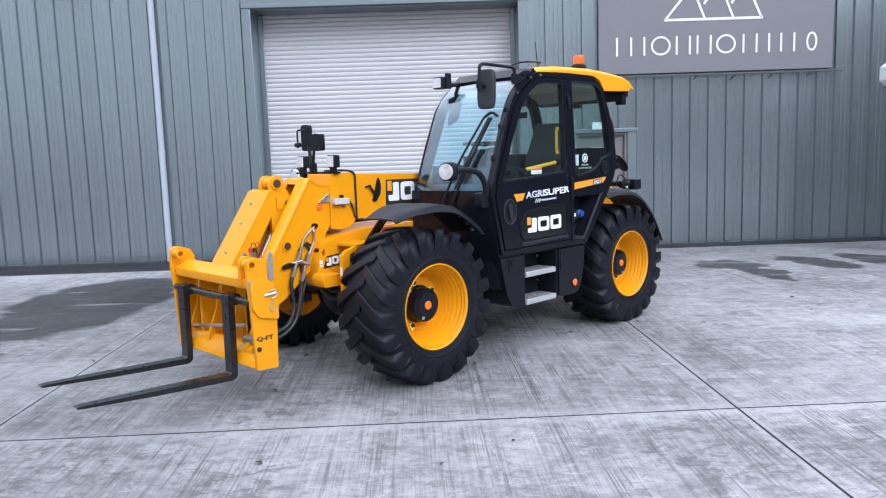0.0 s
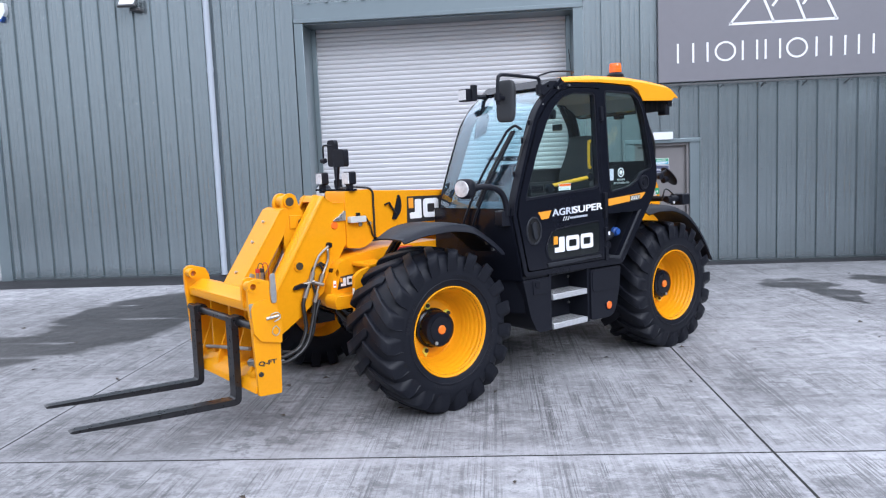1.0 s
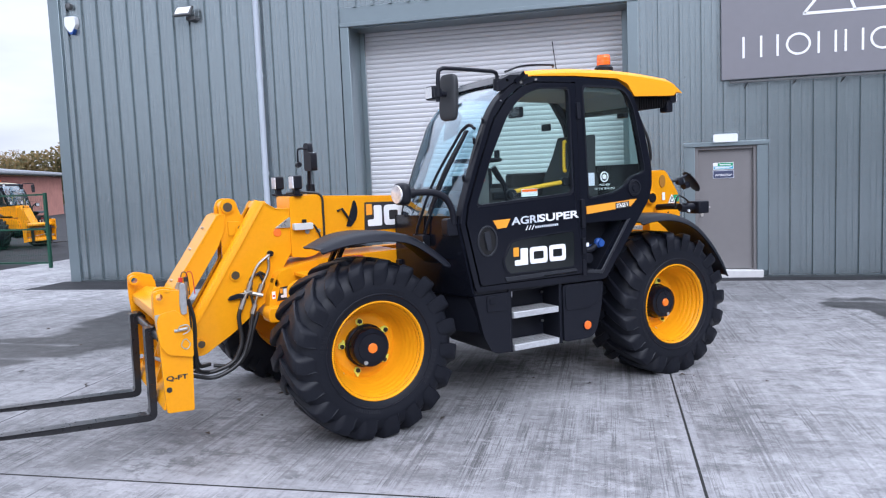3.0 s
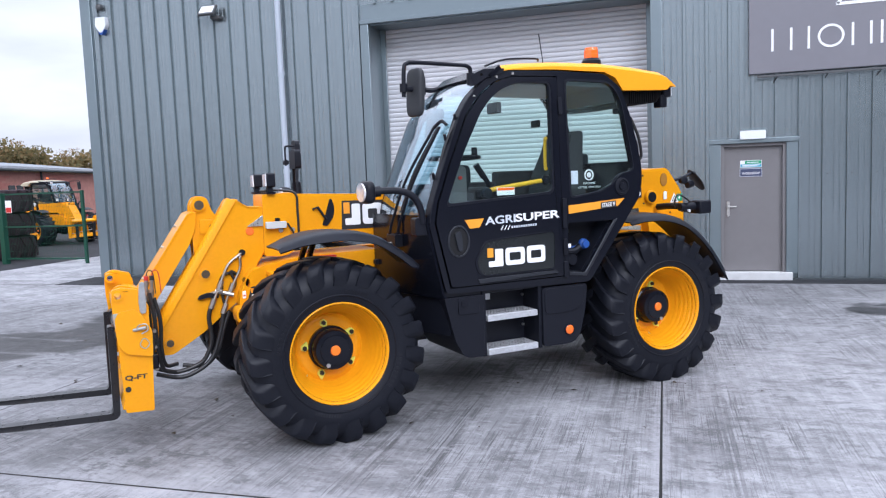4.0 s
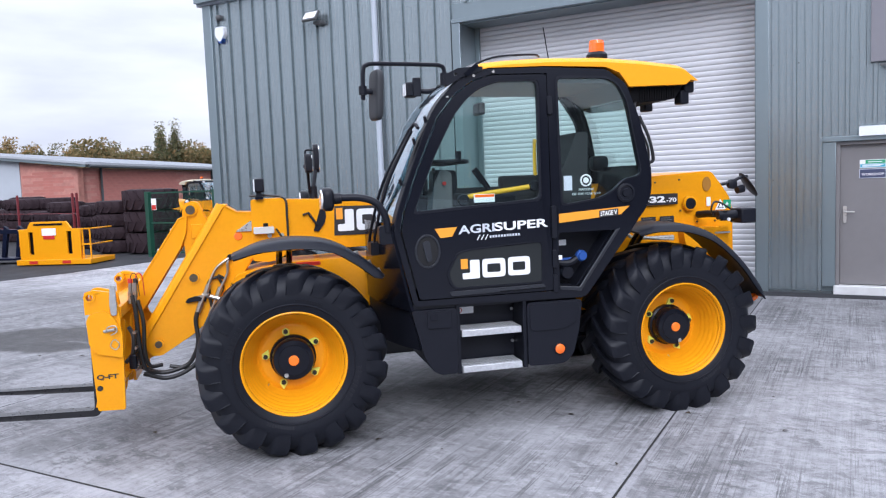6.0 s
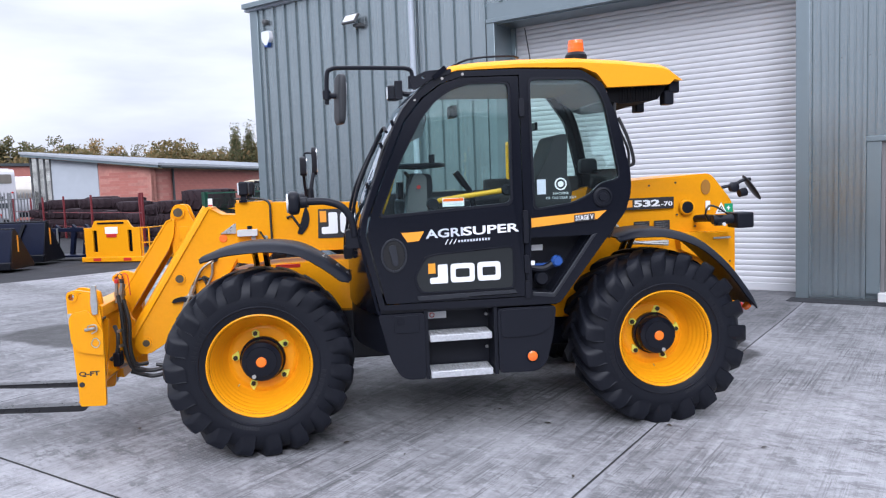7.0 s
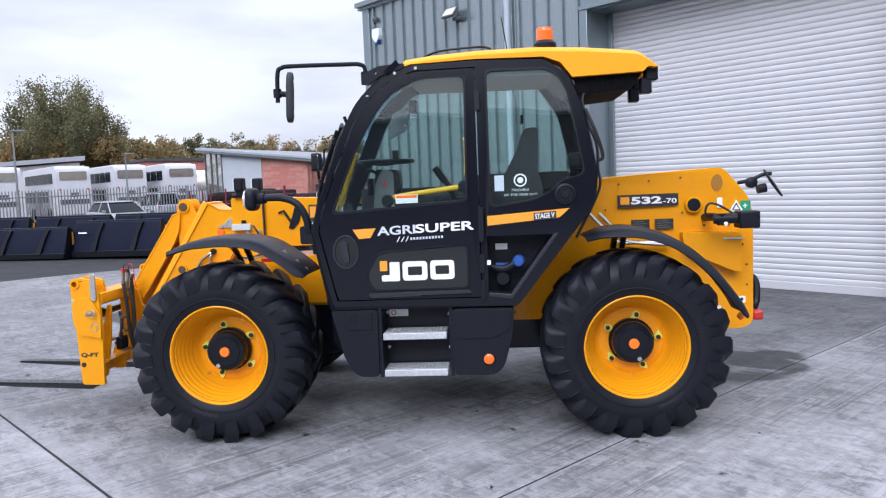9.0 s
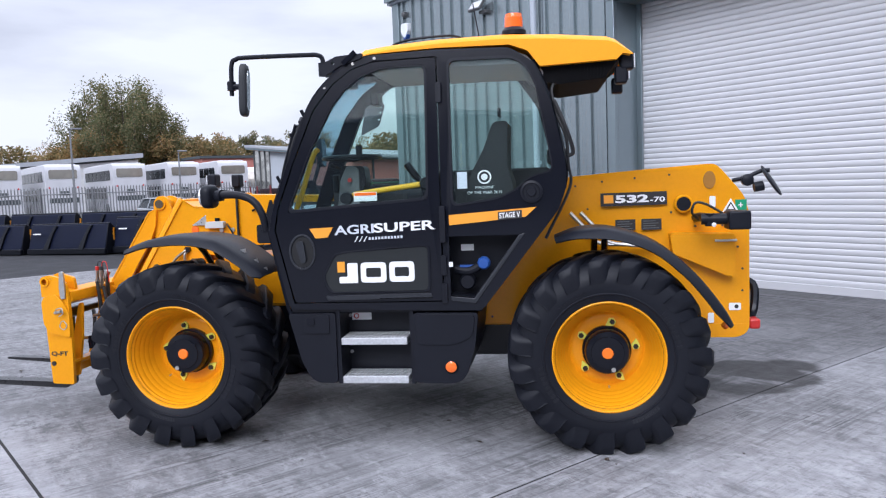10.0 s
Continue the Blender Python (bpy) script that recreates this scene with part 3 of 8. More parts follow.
def flashing(x0, x1, z0, z1, out=0.045, mat=FLASH, name="flashing"):
    return part(name, box(x0, x1, WALL - out, WALL + 0.04, z0, z1), mat, wall_north, bevel=0.006)


flashing(X_LEFT - 0.04, X_LEFT + 0.2, -0.1, EAVE, 0.05)
part("corner_return", box(X_LEFT - 0.04, X_LEFT, WALL + 0.044, WALL + 0.4, -0.1, EAVE), FLASH, wall_north)
flashing(OPEN_L - 0.16, OPEN_L, -0.1, OPEN_T + 0.02, 0.045)
flashing(OPEN_R, OPEN_R + 0.17, -0.1, OPEN_T + 0.02, 0.045)
flashing(OPEN_L - 0.16, OPEN_R + 0.17, OPEN_T + 0.02, OPEN_T + 0.09, 0.06)
flashing(OPEN_L - 0.16, OPEN_R + 0.17, OPEN_T + 0.09, OPEN_T + 0.37, 0.004)
flashing(DOOR_L - 0.17, DOOR_L, 0.02, DOOR_T, 0.035)
flashing(DOOR_R, DOOR_R + 0.17, 0.02, DOOR_T, 0.035)
flashing(DOOR_L - 0.18, DOOR_R + 0.18, DOOR_T, DOOR_T + 0.07, 0.05)
flashing(X_LEFT - 0.16, X_RIGHT, EAVE, EAVE + 0.14, 0.09, PIPE, "eave_trim")
for x0, x1 in ((X_LEFT + 0.2, OPEN_L - 0.16), (OPEN_R + 0.17, DOOR_L - 0.02), (DOOR_R + 0.02, 15.9)):
    part("base_flashing", box(x0, x1, WALL - 0.05, WALL + 0.01, -0.12, -0.054), DARKFLASH, wall_north)
# reveals of the shutter opening
for x0, x1 in ((OPEN_L - 0.03, OPEN_L), (OPEN_R, OPEN_R + 0.03)):
    part("reveal", box(x0, x1, WALL + 0.04, WALL + 0.62, -0.2, OPEN_T), FLASH, wall_north)
part("reveal", box(OPEN_L - 0.03, OPEN_R + 0.03, WALL + 0.04, WALL + 0.62, OPEN_T, OPEN_T + 0.03), FLASH, wall_north)
# rows of sheet fixings
for z in (1.55, 3.2, 4.85):
    bm = bmesh.new()
    for k in range(int(-9 * 3) + 1, int(9 * 3)):
        x = k / 3 + 0.09
        if OPEN_L - 0.2 < x < OPEN_R + 0.2 and z < 4.9 or DOOR_L - 0.2 < x < DOOR_R + 0.2 and z < 2.2:
            continue
        rod((x, WALL + 0.001, z), (x, WALL - 0.007, z), 0.009, 8, bm)
    part("fixing_screws", bm, CLOUDPVC, wall_north, "row of dark sheet fixing screws")

# roller shutter
shutter = tagged(link("door_2", box(OPEN_L, OPEN_R, WALL + 0.6, WALL + 0.63, -0.1, OPEN_T), SHUTTER), "closed white roller shutter door with horizontal slats", "roller shutter", kind="structure")
PITCH = 0.0857


def slat_mesh():
    bm = bmesh.new()
    prof = [(0.0, 0.0), (0.004, -0.003), (0.02, -0.0075), (0.043, -0.0095), (0.064, -0.0075), (0.079, -0.0035), (0.0835, 0.0), (0.0835, 0.008), (0.0, 0.008)]
    a = [bm.verts.new((OPEN_L + 0.01, y, z)) for z, y in prof]
    b = [bm.verts.new((OPEN_R - 0.01, y, z)) for z, y in prof]
    for i in range(len(prof)):
        j = (i + 1) % len(prof)
        bm.faces.new([a[i], a[j], b[j], b[i]])
    bm.faces.new(a)
    bm.faces.new(b[::-1])
    return bm


first = part("slat", slat_mesh(), SHUTTER, shutter, sharp=50)
first.location = (0, WALL + 0.595, 0.03)
for k in range(1, 52):
    s = new("slat", first.data)
    s.parent = shutter
    s.location = (0, WALL + 0.595, 0.03 + k * PITCH)
part("bottom_rail", box(OPEN_L + 0.01, OPEN_R - 0.01, WALL + 0.56, WALL + 0.6, -0.09, 0.028), SHUTTER, shutter, bevel=0.006)
for x in (OPEN_L, OPEN_R - 0.09):
    part("guide_rail", box(x, x + 0.09, WALL + 0.53, WALL + 0.575, -0.1, OPEN_T), FLASH, shutter, bevel=0.005)

# workshop door
door = tagged(link("door_1", box(DOOR_L + 0.05, DOOR_R - 0.05, WALL + 0.06, WALL + 0.11, 0.05, DOOR_T - 0.05), DOORPAINT, bevel=0.004), "closed taupe steel workshop door with a lever handle", "door", kind="structure")
fr = bmesh.new()
box(DOOR_L, DOOR_L + 0.05, WALL + 0.0, WALL + 0.2, 0.03, DOOR_T, fr)
box(DOOR_R - 0.05, DOOR_R, WALL + 0.0, WALL + 0.2, 0.03, DOOR_T, fr)
box(DOOR_L + 0.05, DOOR_R - 0.05, WALL + 0.0, WALL + 0.2, DOOR_T - 0.05, DOOR_T, fr)
part("door_frame", fr, DOORPAINT, door, bevel=0.004)
hd = prism(rounded(rect(DOOR_L + 0.09, DOOR_L + 0.135, 0.92, 1.16), 0.02), WALL + 0.045, WALL + 0.062)
part("handle_plate", hd, ZINC, door)
part("lever", tube([(DOOR_L + 0.112, WALL + 0.055, 1.08), (DOOR_L + 0.112, WALL + 0.005, 1.08), (DOOR_L + 0.16, WALL - 0.003, 1.078), (DOOR_L + 0.235, WALL - 0.003, 1.078)], 0.011, 8), ZINC, door, "brushed metal lever handle")
for z in (0.3, 0.95, 1.75):
    part("hinge", rod((DOOR_R - 0.05, WALL + 0.052, z - 0.05), (DOOR_R - 0.05, WALL + 0.052, z + 0.05), 0.011, 10), DOORPAINT, door)
part("door_sill", box(DOOR_L - 0.02, DOOR_R + 0.09, WALL - 0.09, WALL + 0.12, -0.14, 0.04), SILL, door, "pale worn concrete door sill", bevel=0.01)

# two small signs on the door
FRONT = ((1, 0, 0), (0, 0, 1))
SKYBLUE = shade("cyan_print", (0.05, 0.35, 0.5), 0.4, vary=0.05)
NAVY = shade("navy_print", (0.05, 0.06, 0.12), 0.4, vary=0.05)


def wall_plate(name, x0, x1, z0, z1, y, mat, parent=None, thick=0.006):
    return link(name, box(x0, x1, y - thick, y, z0, z1), mat, parent)


sg = tagged(wall_plate("safety_sign", 3.19, 3.505, 1.682, 1.795, WALL + 0.059, WHITE), "small blue and green safety sign on the taupe door", "sign")
wall_plate("blue_field", 3.197, 3.498, 1.689, 1.735, WALL + 0.0525, SKYBLUE, sg, 0.002)
wall_plate("green_field", 3.26, 3.498, 1.74, 1.788, WALL + 0.0525, GREEN, sg, 0.002)
for k, (x0, x1, z) in enumerate(((3.29, 3.46, 1.757), (3.22, 3.475, 1.715), (3.22, 3.44, 1.7))):
    wall_plate("print_bar", x0, x1, z, z + 0.011, WALL + 0.05, WHITE, sg, 0.001)
sg = tagged(wall_plate("room_sign", 3.185, 3.51, 1.54, 1.668, WALL + 0.059, PALE), "small navy room sign reading workshop", "sign")
wall_plate("navy_field", 3.192, 3.503, 1.547, 1.661, WALL + 0.0525, NAVY, sg, 0.002)
lettering("WORKSHOP", "lettering", (3.215, WALL + 0.0495, 1.575), *FRONT, 0.265, 0.036, WHITE, sg, bold=0.01)

# bulkhead lamp over the door
bl = thing("bulkhead_lamp", Matrix.Identity(4), "white rectangular bulkhead lamp fixed over the workshop door", "lamp")
part("lamp_body", prism(rounded(rect(3.18, 3.55, 2.12, 2.25), 0.02), WALL - 0.1, WALL - 0.045), WHITEPAINT, bl, bevel=0.008)
part("lamp_base", box(3.2, 3.53, WALL - 0.05, WALL + 0.0, 2.13, 2.24), WHITEPAINT, bl)

# company sign: board with plain white shapes in place of its name
sign = thing("sign_board", Matrix.Identity(4), "large grey sign board with white shapes on the cladding", "sign")
part("board", box(3.31, 7.59, WALL - 0.1, WALL - 0.033, 3.1, 4.98), SIGN, sign, bevel=0.004)
SF = WALL - 0.101


def stroke(a, b, w, parent=sign, name="white_stroke", y=SF, mat=WHITE):
    a, b = Vector(a), Vector(b)
    d = (b - a).normalized()
    s = Vector((-d.y, d.x)) * w / 2
    return part(name, prism([tuple(a + s), tuple(a - s), tuple(b - s), tuple(b + s)], y - 0.004, y + 0.002), mat, parent)


def ring(cx, cz, rx, rz, w, parent=sign, y=SF, mat=WHITE, name="white_ring"):
    return part(name, prism(circle(cx, cz, rx, 28, rz), y - 0.004, y + 0.002, [circle(cx, cz, rx - w, 28, rz - w)]), mat, parent)


LW = 0.034
Z0, Z1 = 3.42, 3.75
cells = [(3.64, "bar"), (4.02, "pair"), (4.44, "ring"), (4.85, "pair"), (5.23, "pair"), (5.63, "ring"), (5.95, "bar"), (6.19, "bar"), (6.42, "bar"), (6.76, "pair"), (7.2, "small")]
for cx, kind in cells:
    if kind == "bar":
        stroke((cx, Z0), (cx, Z1), LW)
    elif kind == "pair":
        stroke((cx - 0.12, Z0), (cx - 0.12, Z1), LW)
        stroke((cx + 0.12, Z0), (cx + 0.12, Z1), LW)
    elif kind == "ring":
        ring(cx, (Z0 + Z1) / 2, 0.18, 0.17, LW)
    else:
        ring(cx, (Z0 + Z1) / 2, 0.1, 0.17, LW)
stroke((4.5, 4.035), (6.3, 4.035), 0.045, name="emblem_base")
for a, b in (((4.52, 4.04), (5.0, 4.62)), ((5.0, 4.62), (5.24, 4.04)), ((5.22, 4.3), (5.5, 4.68)), ((5.5, 4.68), (5.76, 4.04)), ((5.72, 4.3), (5.98, 4.66)), ((5.98, 4.66), (6.27, 4.04))):
    stroke(a, b, 0.04, name="emblem_stroke")
lt = thing("sign_light_rail", Matrix.Identity(4), "slim dark light rail on short arms below the sign", "light rail")
part("rail", box(3.42, 7.74, WALL - 0.2, WALL - 0.165, 3.03, 3.062), CLOUDPVC, lt, bevel=0.004)
for x in (3.7, 4.4, 5.1, 5.8, 6.5, 7.2):
    part("arm", tube([(x, WALL - 0.18, 3.04), (x - 0.015, WALL - 0.1, 3.01), (x - 0.03, WALL - 0.0, 2.97)], 0.012, 8), CLOUDPVC, lt)

# downpipe
dp = thing("downpipe", Matrix.Identity(4), "pale grey round rainwater downpipe on the cladding", "downpipe")
part("pipe", rod((-4.735, WALL - 0.1, -0.05), (-4.735, WALL - 0.1, 5.7), 0.055, 18), PIPE, dp)
for z in (0.35, 1.9, 3.7, 5.3):
    part("collar", rod((-4.735, WALL - 0.1, z), (-4.735, WALL - 0.1, z + 0.09), 0.062, 18), PIPE, dp)
    part("bracket", box(-4.76, -4.71, WALL - 0.06, WALL + 0.0, z + 0.02, z + 0.07), PIPE, dp)

# floodlight, alarm box and camera near the corner
fl = thing("floodlight", pose(-6.15, WALL, 4.98), "black slim floodlight on a wall bracket", "floodlight")
tilt = Matrix.Rotation(radians(-38), 4, "X")
bm = box(-0.17, 0.17, -0.035, 0.02, -0.12, 0.12)
bmesh.ops.transform(bm, matrix=Matrix.Translation((0, -0.2, 0.02)) @ tilt, verts=bm.verts)
part("housing", bm, CLOUDPVC, fl, bevel=0.01)
bm = box(-0.14, 0.14, -0.04, -0.034, -0.085, 0.085)
bmesh.ops.transform(bm, matrix=Matrix.Translation((0, -0.2, 0.02)) @ tilt, verts=bm.verts)
part("lens", bm, LENS, fl, "pale glass lens")
part("bracket", box(0.02, 0.2, -0.17, 0.0, -0.13, -0.07), CLOUDPVC, fl, bevel=0.008)
al = thing("alarm_box", pose(-8.72, WALL, 5.02), "white alarm box with a blue lower edge on the cladding", "alarm box")
part("cover", prism(rounded([(-0.12, 0.14), (0.12, 0.14), (0.13, -0.03), (0.03, -0.16), (-0.03, -0.16), (-0.13, -0.03)], 0.04), -0.1, 0.0), WHITEPAINT, al, bevel=0.012)
part("strobe", prism(rounded([(-0.085, -0.1), (0.085, -0.1), (0.03, -0.2), (-0.03, -0.2)], 0.02), -0.09, 0.0), BLUE, al, "blue strobe lens")
cc = thing("dome_camera", pose(-8.75, WALL, 5.36), "small dark dome camera under the eave", "camera")
part("dome", lathe([(0.0, -0.12), (0.035, -0.115), (0.06, -0.09), (0.065, -0.05), (0.065, 0.0)], 18), CLOUDPVC, cc)

# white column with a faceted head standing on the yard
col = thing("column_lamp", pose(7.78, 12.3, fall(12.3)), "white steel column with a faceted white head", "column")
part("post", prism(rounded(rect(-0.07, 0.3, 0, 2.75), 0.02), -0.08, 0.08), WHITEPAINT, col, bevel=0.01)
part("head", prism([(-0.26, 2.78), (-0.17, 2.7), (0.35, 2.7), (0.35, 3.06), (-0.17, 3.06), (-0.26, 2.99)], -0.2, 0.2), WHITEPAINT, col, bevel=0.015)


# low industrial building across the yard, behind the camera
opp = thing("opposite_building", pose(26, -15, 0, 0, 0, 48), "plain dark grey industrial building across the yard", "building")
part("wall", box(-26, 26, -8, 0, -0.2, 8.2), DARKFLASH, opp)
part("roof", prism([(0.4, 8.2), (0.4, 8.35), (-4.0, 9.2), (-8.4, 8.35), (-8.4, 8.2)], -26.3, 26.3, axis="u"), FLASH, opp)
for k in range(6):
    part("window", box(-21 + k * 8, -18 + k * 8, -0.02, 0.03, 1.2, 2.6), PIPE, opp)

# unseen block added on the east side to hold sky light off the wall
east = thing("neighbour_building", Matrix.Identity(4), "plain dark block added out of view to shade the workshop wall", "building")
part("wall", box(11.5, 17.0, 5.0, 14.0, -0.2, 5.2), DARKFLASH, east)
part("roof", box(11.3, 17.2, 4.8, 14.0, 5.2, 5.4), FLASH, east)

# ---- telescopic handler: u ahead, v to its left, z up ----
MACHINE = pose(0.4018, 7.6072, 0, 0, 0, -136.37)
tele = thing("telehandler", MACHINE, "yellow and black telescopic handler with pallet forks parked on concrete", "telehandler")
LEFT = ((-1, 0, 0), (0, 0, 1))


# wheels
def tyre_mesh():
    prof = [(0.316, -0.225), (0.33, -0.238), (0.362, -0.252), (0.42, -0.263), (0.47, -0.26), (0.525, -0.24), (0.566, -0.2), (0.581, -0.1), (0.584, 0), (0.581, 0.1), (0.566, 0.2), (0.525, 0.24), (0.47, 0.26), (0.42, 0.263), (0.39, 0.258), (0.386, 0.262), (0.38, 0.261), (0.376, 0.254), (0.345, 0.246), (0.33, 0.238), (0.316, 0.225)]
    return lathe(prof, 72)


LUGS = 19
LUG_SECTIONS = [(0.264, -0.075, 0.45, 0.475, 0.07), (0.27, -0.05, 0.455, 0.54, 0.082), (0.262, -0.02, 0.47, 0.584, 0.09), (0.236, 0.02, 0.52, 0.601, 0.094), (0.15, 0.1, 0.55, 0.607, 0.088), (0.07, 0.19, 0.553, 0.609, 0.08), (-0.005, 0.27, 0.553, 0.609, 0.074), (-0.03, 0.295, 0.553, 0.597, 0.06)]
lug_data = {}


def lug_mesh(side):
    """One tread lug: from the shoulder of that side slantwise to the middle of the tread."""
    bm = bmesh.new()
    rings = []
    for v, a, rb, rt, hw in LUG_SECTIONS:
        loop = [(rb, a - hw), (rt - 0.006, a - hw * 0.86), (rt, a - hw * 0.7), (rt, a + hw * 0.7), (rt - 0.006, a + hw * 0.86), (rb, a + hw)]
        rings.append([bm.verts.new((r * math.cos(t), side * v, r * math.sin(t))) for r, t in loop])
    for p, q in zip(rings, rings[1:]):
        for i in range(5):
            bm.faces.new([p[i], p[i + 1], q[i + 1], q[i]])
    bm.faces.new(rings[0])
    bm.faces.new(rings[-1])
    return bm


def add_lugs(tyre):
    for side in (1, -1):
        for k in range(LUGS):
            if side not in lug_data:
                ob = part("tread_lug", lug_mesh(side), RUBBER, tyre, sharp=40)
                lug_data[side] = ob.data
            else:
                ob = new("tread_lug", lug_data[side])
                ob.parent = tyre
            ob.rotation_euler = (0, 2 * math.pi * (k + 0.25 * side) / LUGS, 0)


def make_wheel(u, v, turn, spin):
    """Yellow rim with its tyre, hub and nut pointers; the outer side looks along +v before the turn."""
    # stepped well: five shallow ridges between the lip and the disc
    well = [(0.336, 0.225), (0.338, 0.24), (0.336, 0.247), (0.33, 0.249), (0.323, 0.243), (0.318, 0.228), (0.314, 0.214), (0.309, 0.208)]
    r, w = 0.309, 0.208
    for k in range(5):
        well += [(r + 0.0005, w - 0.014), (r - 0.002, w - 0.022), (r - 0.0095, w - 0.03)]
        r, w = r - 0.0125, w - 0.036
    well += [(r - 0.004, w - 0.02), (0.228, -0.004), (0.215, 0.004), (0.19, 0.006), (0.1, -0.005), (0.1, -0.03), (0.28, -0.05), (0.316, -0.225), (0.336, -0.24), (0.326, 0.19), (0.336, 0.225)]
    rim = lathe(well, 72)
    wheel = part("wheel", rim, YELLOW, tele, "yellow steel wheel rim", sharp=40)
    wheel.matrix_parent_inverse = Matrix.Identity(4)
    wheel.matrix_basis = pose(u, v, 0.597 if u > 0 else 0.59, 0, spin, turn)
    tyre = part("tyre", tyre_mesh(), RUBBER, tele, "black chunky lugged agricultural tyre", sharp=38)
    tyre.matrix_basis = pose(u, v, 0.597 if u > 0 else 0.59, 0, spin, turn)
    add_lugs(tyre)
    # raised maker's marks on the sidewall, as plain bars
    mk = bmesh.new()
    for a0, n_, da, r0, r1 in ((0.4, 8, 0.075, 0.386, 0.424), (3.54, 8, 0.075, 0.386, 0.424), (1.9, 10, 0.045, 0.395, 0.417), (5.05, 10, 0.045, 0.395, 0.417)):
        for k in range(n_):
            a = a0 + k * da
            h = da * 0.3
            q = []
            for w in (0.245, 0.2655):
                for r, b_ in ((r0, a - h), (r1, a - h), (r1, a + h), (r0, a + h)):
                    q.append(mk.verts.new((r * math.cos(b_), w - (0.006 if r == r0 else 0.0), r * math.sin(b_))))
            for f in ((4, 5, 6, 7), (0, 1, 5, 4), (1, 2, 6, 5), (2, 3, 7, 6), (3, 0, 4, 7)):
                mk.faces.new([q[i] for i in f])
    bmesh.ops.recalc_face_normals(mk, faces=mk.faces)
    tagged(part("sidewall_mark", mk, RUBBER_MARK, tyre, "raised bars of worn sidewall marking"), kind="stuff")
    hub = lathe([(0.15, -0.006), (0.15, 0.03), (0.138, 0.038), (0.136, 0.1), (0.128, 0.118), (0.1, 0.124), (0.098, 0.129), (0.05, 0.131), (0.0, 0.131)], 40)
    for k in range(3):
        a = 0.6 + k * 2.09
        box(0.09 * math.cos(a) - 0.02, 0.09 * math.cos(a) + 0.02, 0.12, 0.132, 0.09 * math.sin(a) - 0.006, 0.09 * math.sin(a) + 0.006, hub)
    part("hub", hub, BLACK, wheel, "black hub drum")
    part("hub_cap", lathe([(0.034, 0.126), (0.034, 0.139), (0.028, 0.144), (0.0, 0.145)], 20), HUBORANGE, wheel, "orange hub cap")
    bz = lathe([(0.014, 0.127), (0.014, 0.135), (0.0, 0.136)], 10, centre=(0.075, 0, -0.078))
    part("drain_plug", bz, ZINC, wheel)
    for k in range(5):
        a = 2 * math.pi * k / 5 + 0.35
        cu, cz = 0.178 * math.cos(a), 0.178 * math.sin(a)
        d = Vector((math.cos(a + 1.9 + k), math.sin(a + 1.9 + k)))
        s = Vector((-d.y, d.x))
        c = Vector((cu, cz))
        tri = [tuple(c + d * 0.05), tuple(c + s * 0.027 + d * 0.005), tuple(c + s * 0.015 - d * 0.02), tuple(c - s * 0.015 - d * 0.02), tuple(c - s * 0.027 + d * 0.005)]
        part("nut_pointer", prism(rounded(tri, 0.006, 2), 0.0, 0.02), LIME, wheel, "yellow-green nut pointer")
        part("wheel_nut", lathe([(0.016, 0.0), (0.016, 0.034), (0.012, 0.038), (0.0, 0.039)], 6, centre=(cu, 0, cz)), NUT, wheel)
    part("valve", rod((0.2, -0.01, -0.12), (0.235, 0.06, -0.14), 0.006, 8), ZINC, wheel)
    return wheel


make_wheel(1.375, 0.935, 0, 15)
make_wheel(-1.375, 0.935, 0, 62)
make_wheel(1.375, -0.935, 180, 12)
make_wheel(-1.375, -0.935, 180, 50)

# axles and chassis
for u, nm in ((1.375, "front_axle"), (-1.375, "rear_axle")):
    bm = rod((u, -0.85, 0.602), (u, 0.85, 0.602), 0.085, 16)
    tube([(u, -0.26, 0.6), (u, -0.12, 0.6), (u, 0.12, 0.6), (u, 0.26, 0.6)], lambda t: 0.1 + 0.12 * math.sin(math.pi * t), 16, bm, 6)
    for s in (1, -1):
        rod((u, s * 0.62, 0.602), (u, s * 0.86, 0.602), 0.14, 18, bm)
        box(u - 0.09, u + 0.09, s * 0.7 - 0.05, s * 0.7 + 0.05, 0.42, 0.78, bm)
    part(nm, bm, BLACK, tele)
belly = prism([(1.1, 0.48), (1.0, 0.42), (-1.6, 0.42), (-1.75, 0.5), (-1.75, 0.72), (1.1, 0.8)], -0.36, 0.36)
part("belly_frame", belly, BLACK, tele, "black underframe", bevel=0.01)
body = prism(rounded([(-0.35, 0.645), (-0.35, 1.24), (-0.92, 1.6), (-1.15, 1.663), (-1.65, 1.695), (-2.16, 1.722), (-2.345, 1.5), (-2.378, 1.38), (-2.378, 0.57), (-2.31, 0.524), (-1.95, 0.53), (-1.7, 0.63)], 0.05), -0.36, 0.385, off=lambda u, z: (min(0, (u + 1.4)) * 0.075) if u < -1.4 else 0)
rear = part("rear_body", body, YELLOW, tele, "yellow rear body panel", bevel=0.014)
side = prism([(0.66, 0.62), (0.69, 1.16), (-0.36, 1.16), (-0.36, 0.645)], 0.3, 0.39)
part("chassis_rail", side, YELLOW, tele, "yellow chassis rail", bevel=0.008)
side = prism([(0.66, 0.62), (0.69, 1.16), (-0.36, 1.16), (-0.36, 0.645)], -0.39, -0.3)
part("chassis_rail", side, YELLOW, tele, "yellow chassis rail", bevel=0.008)
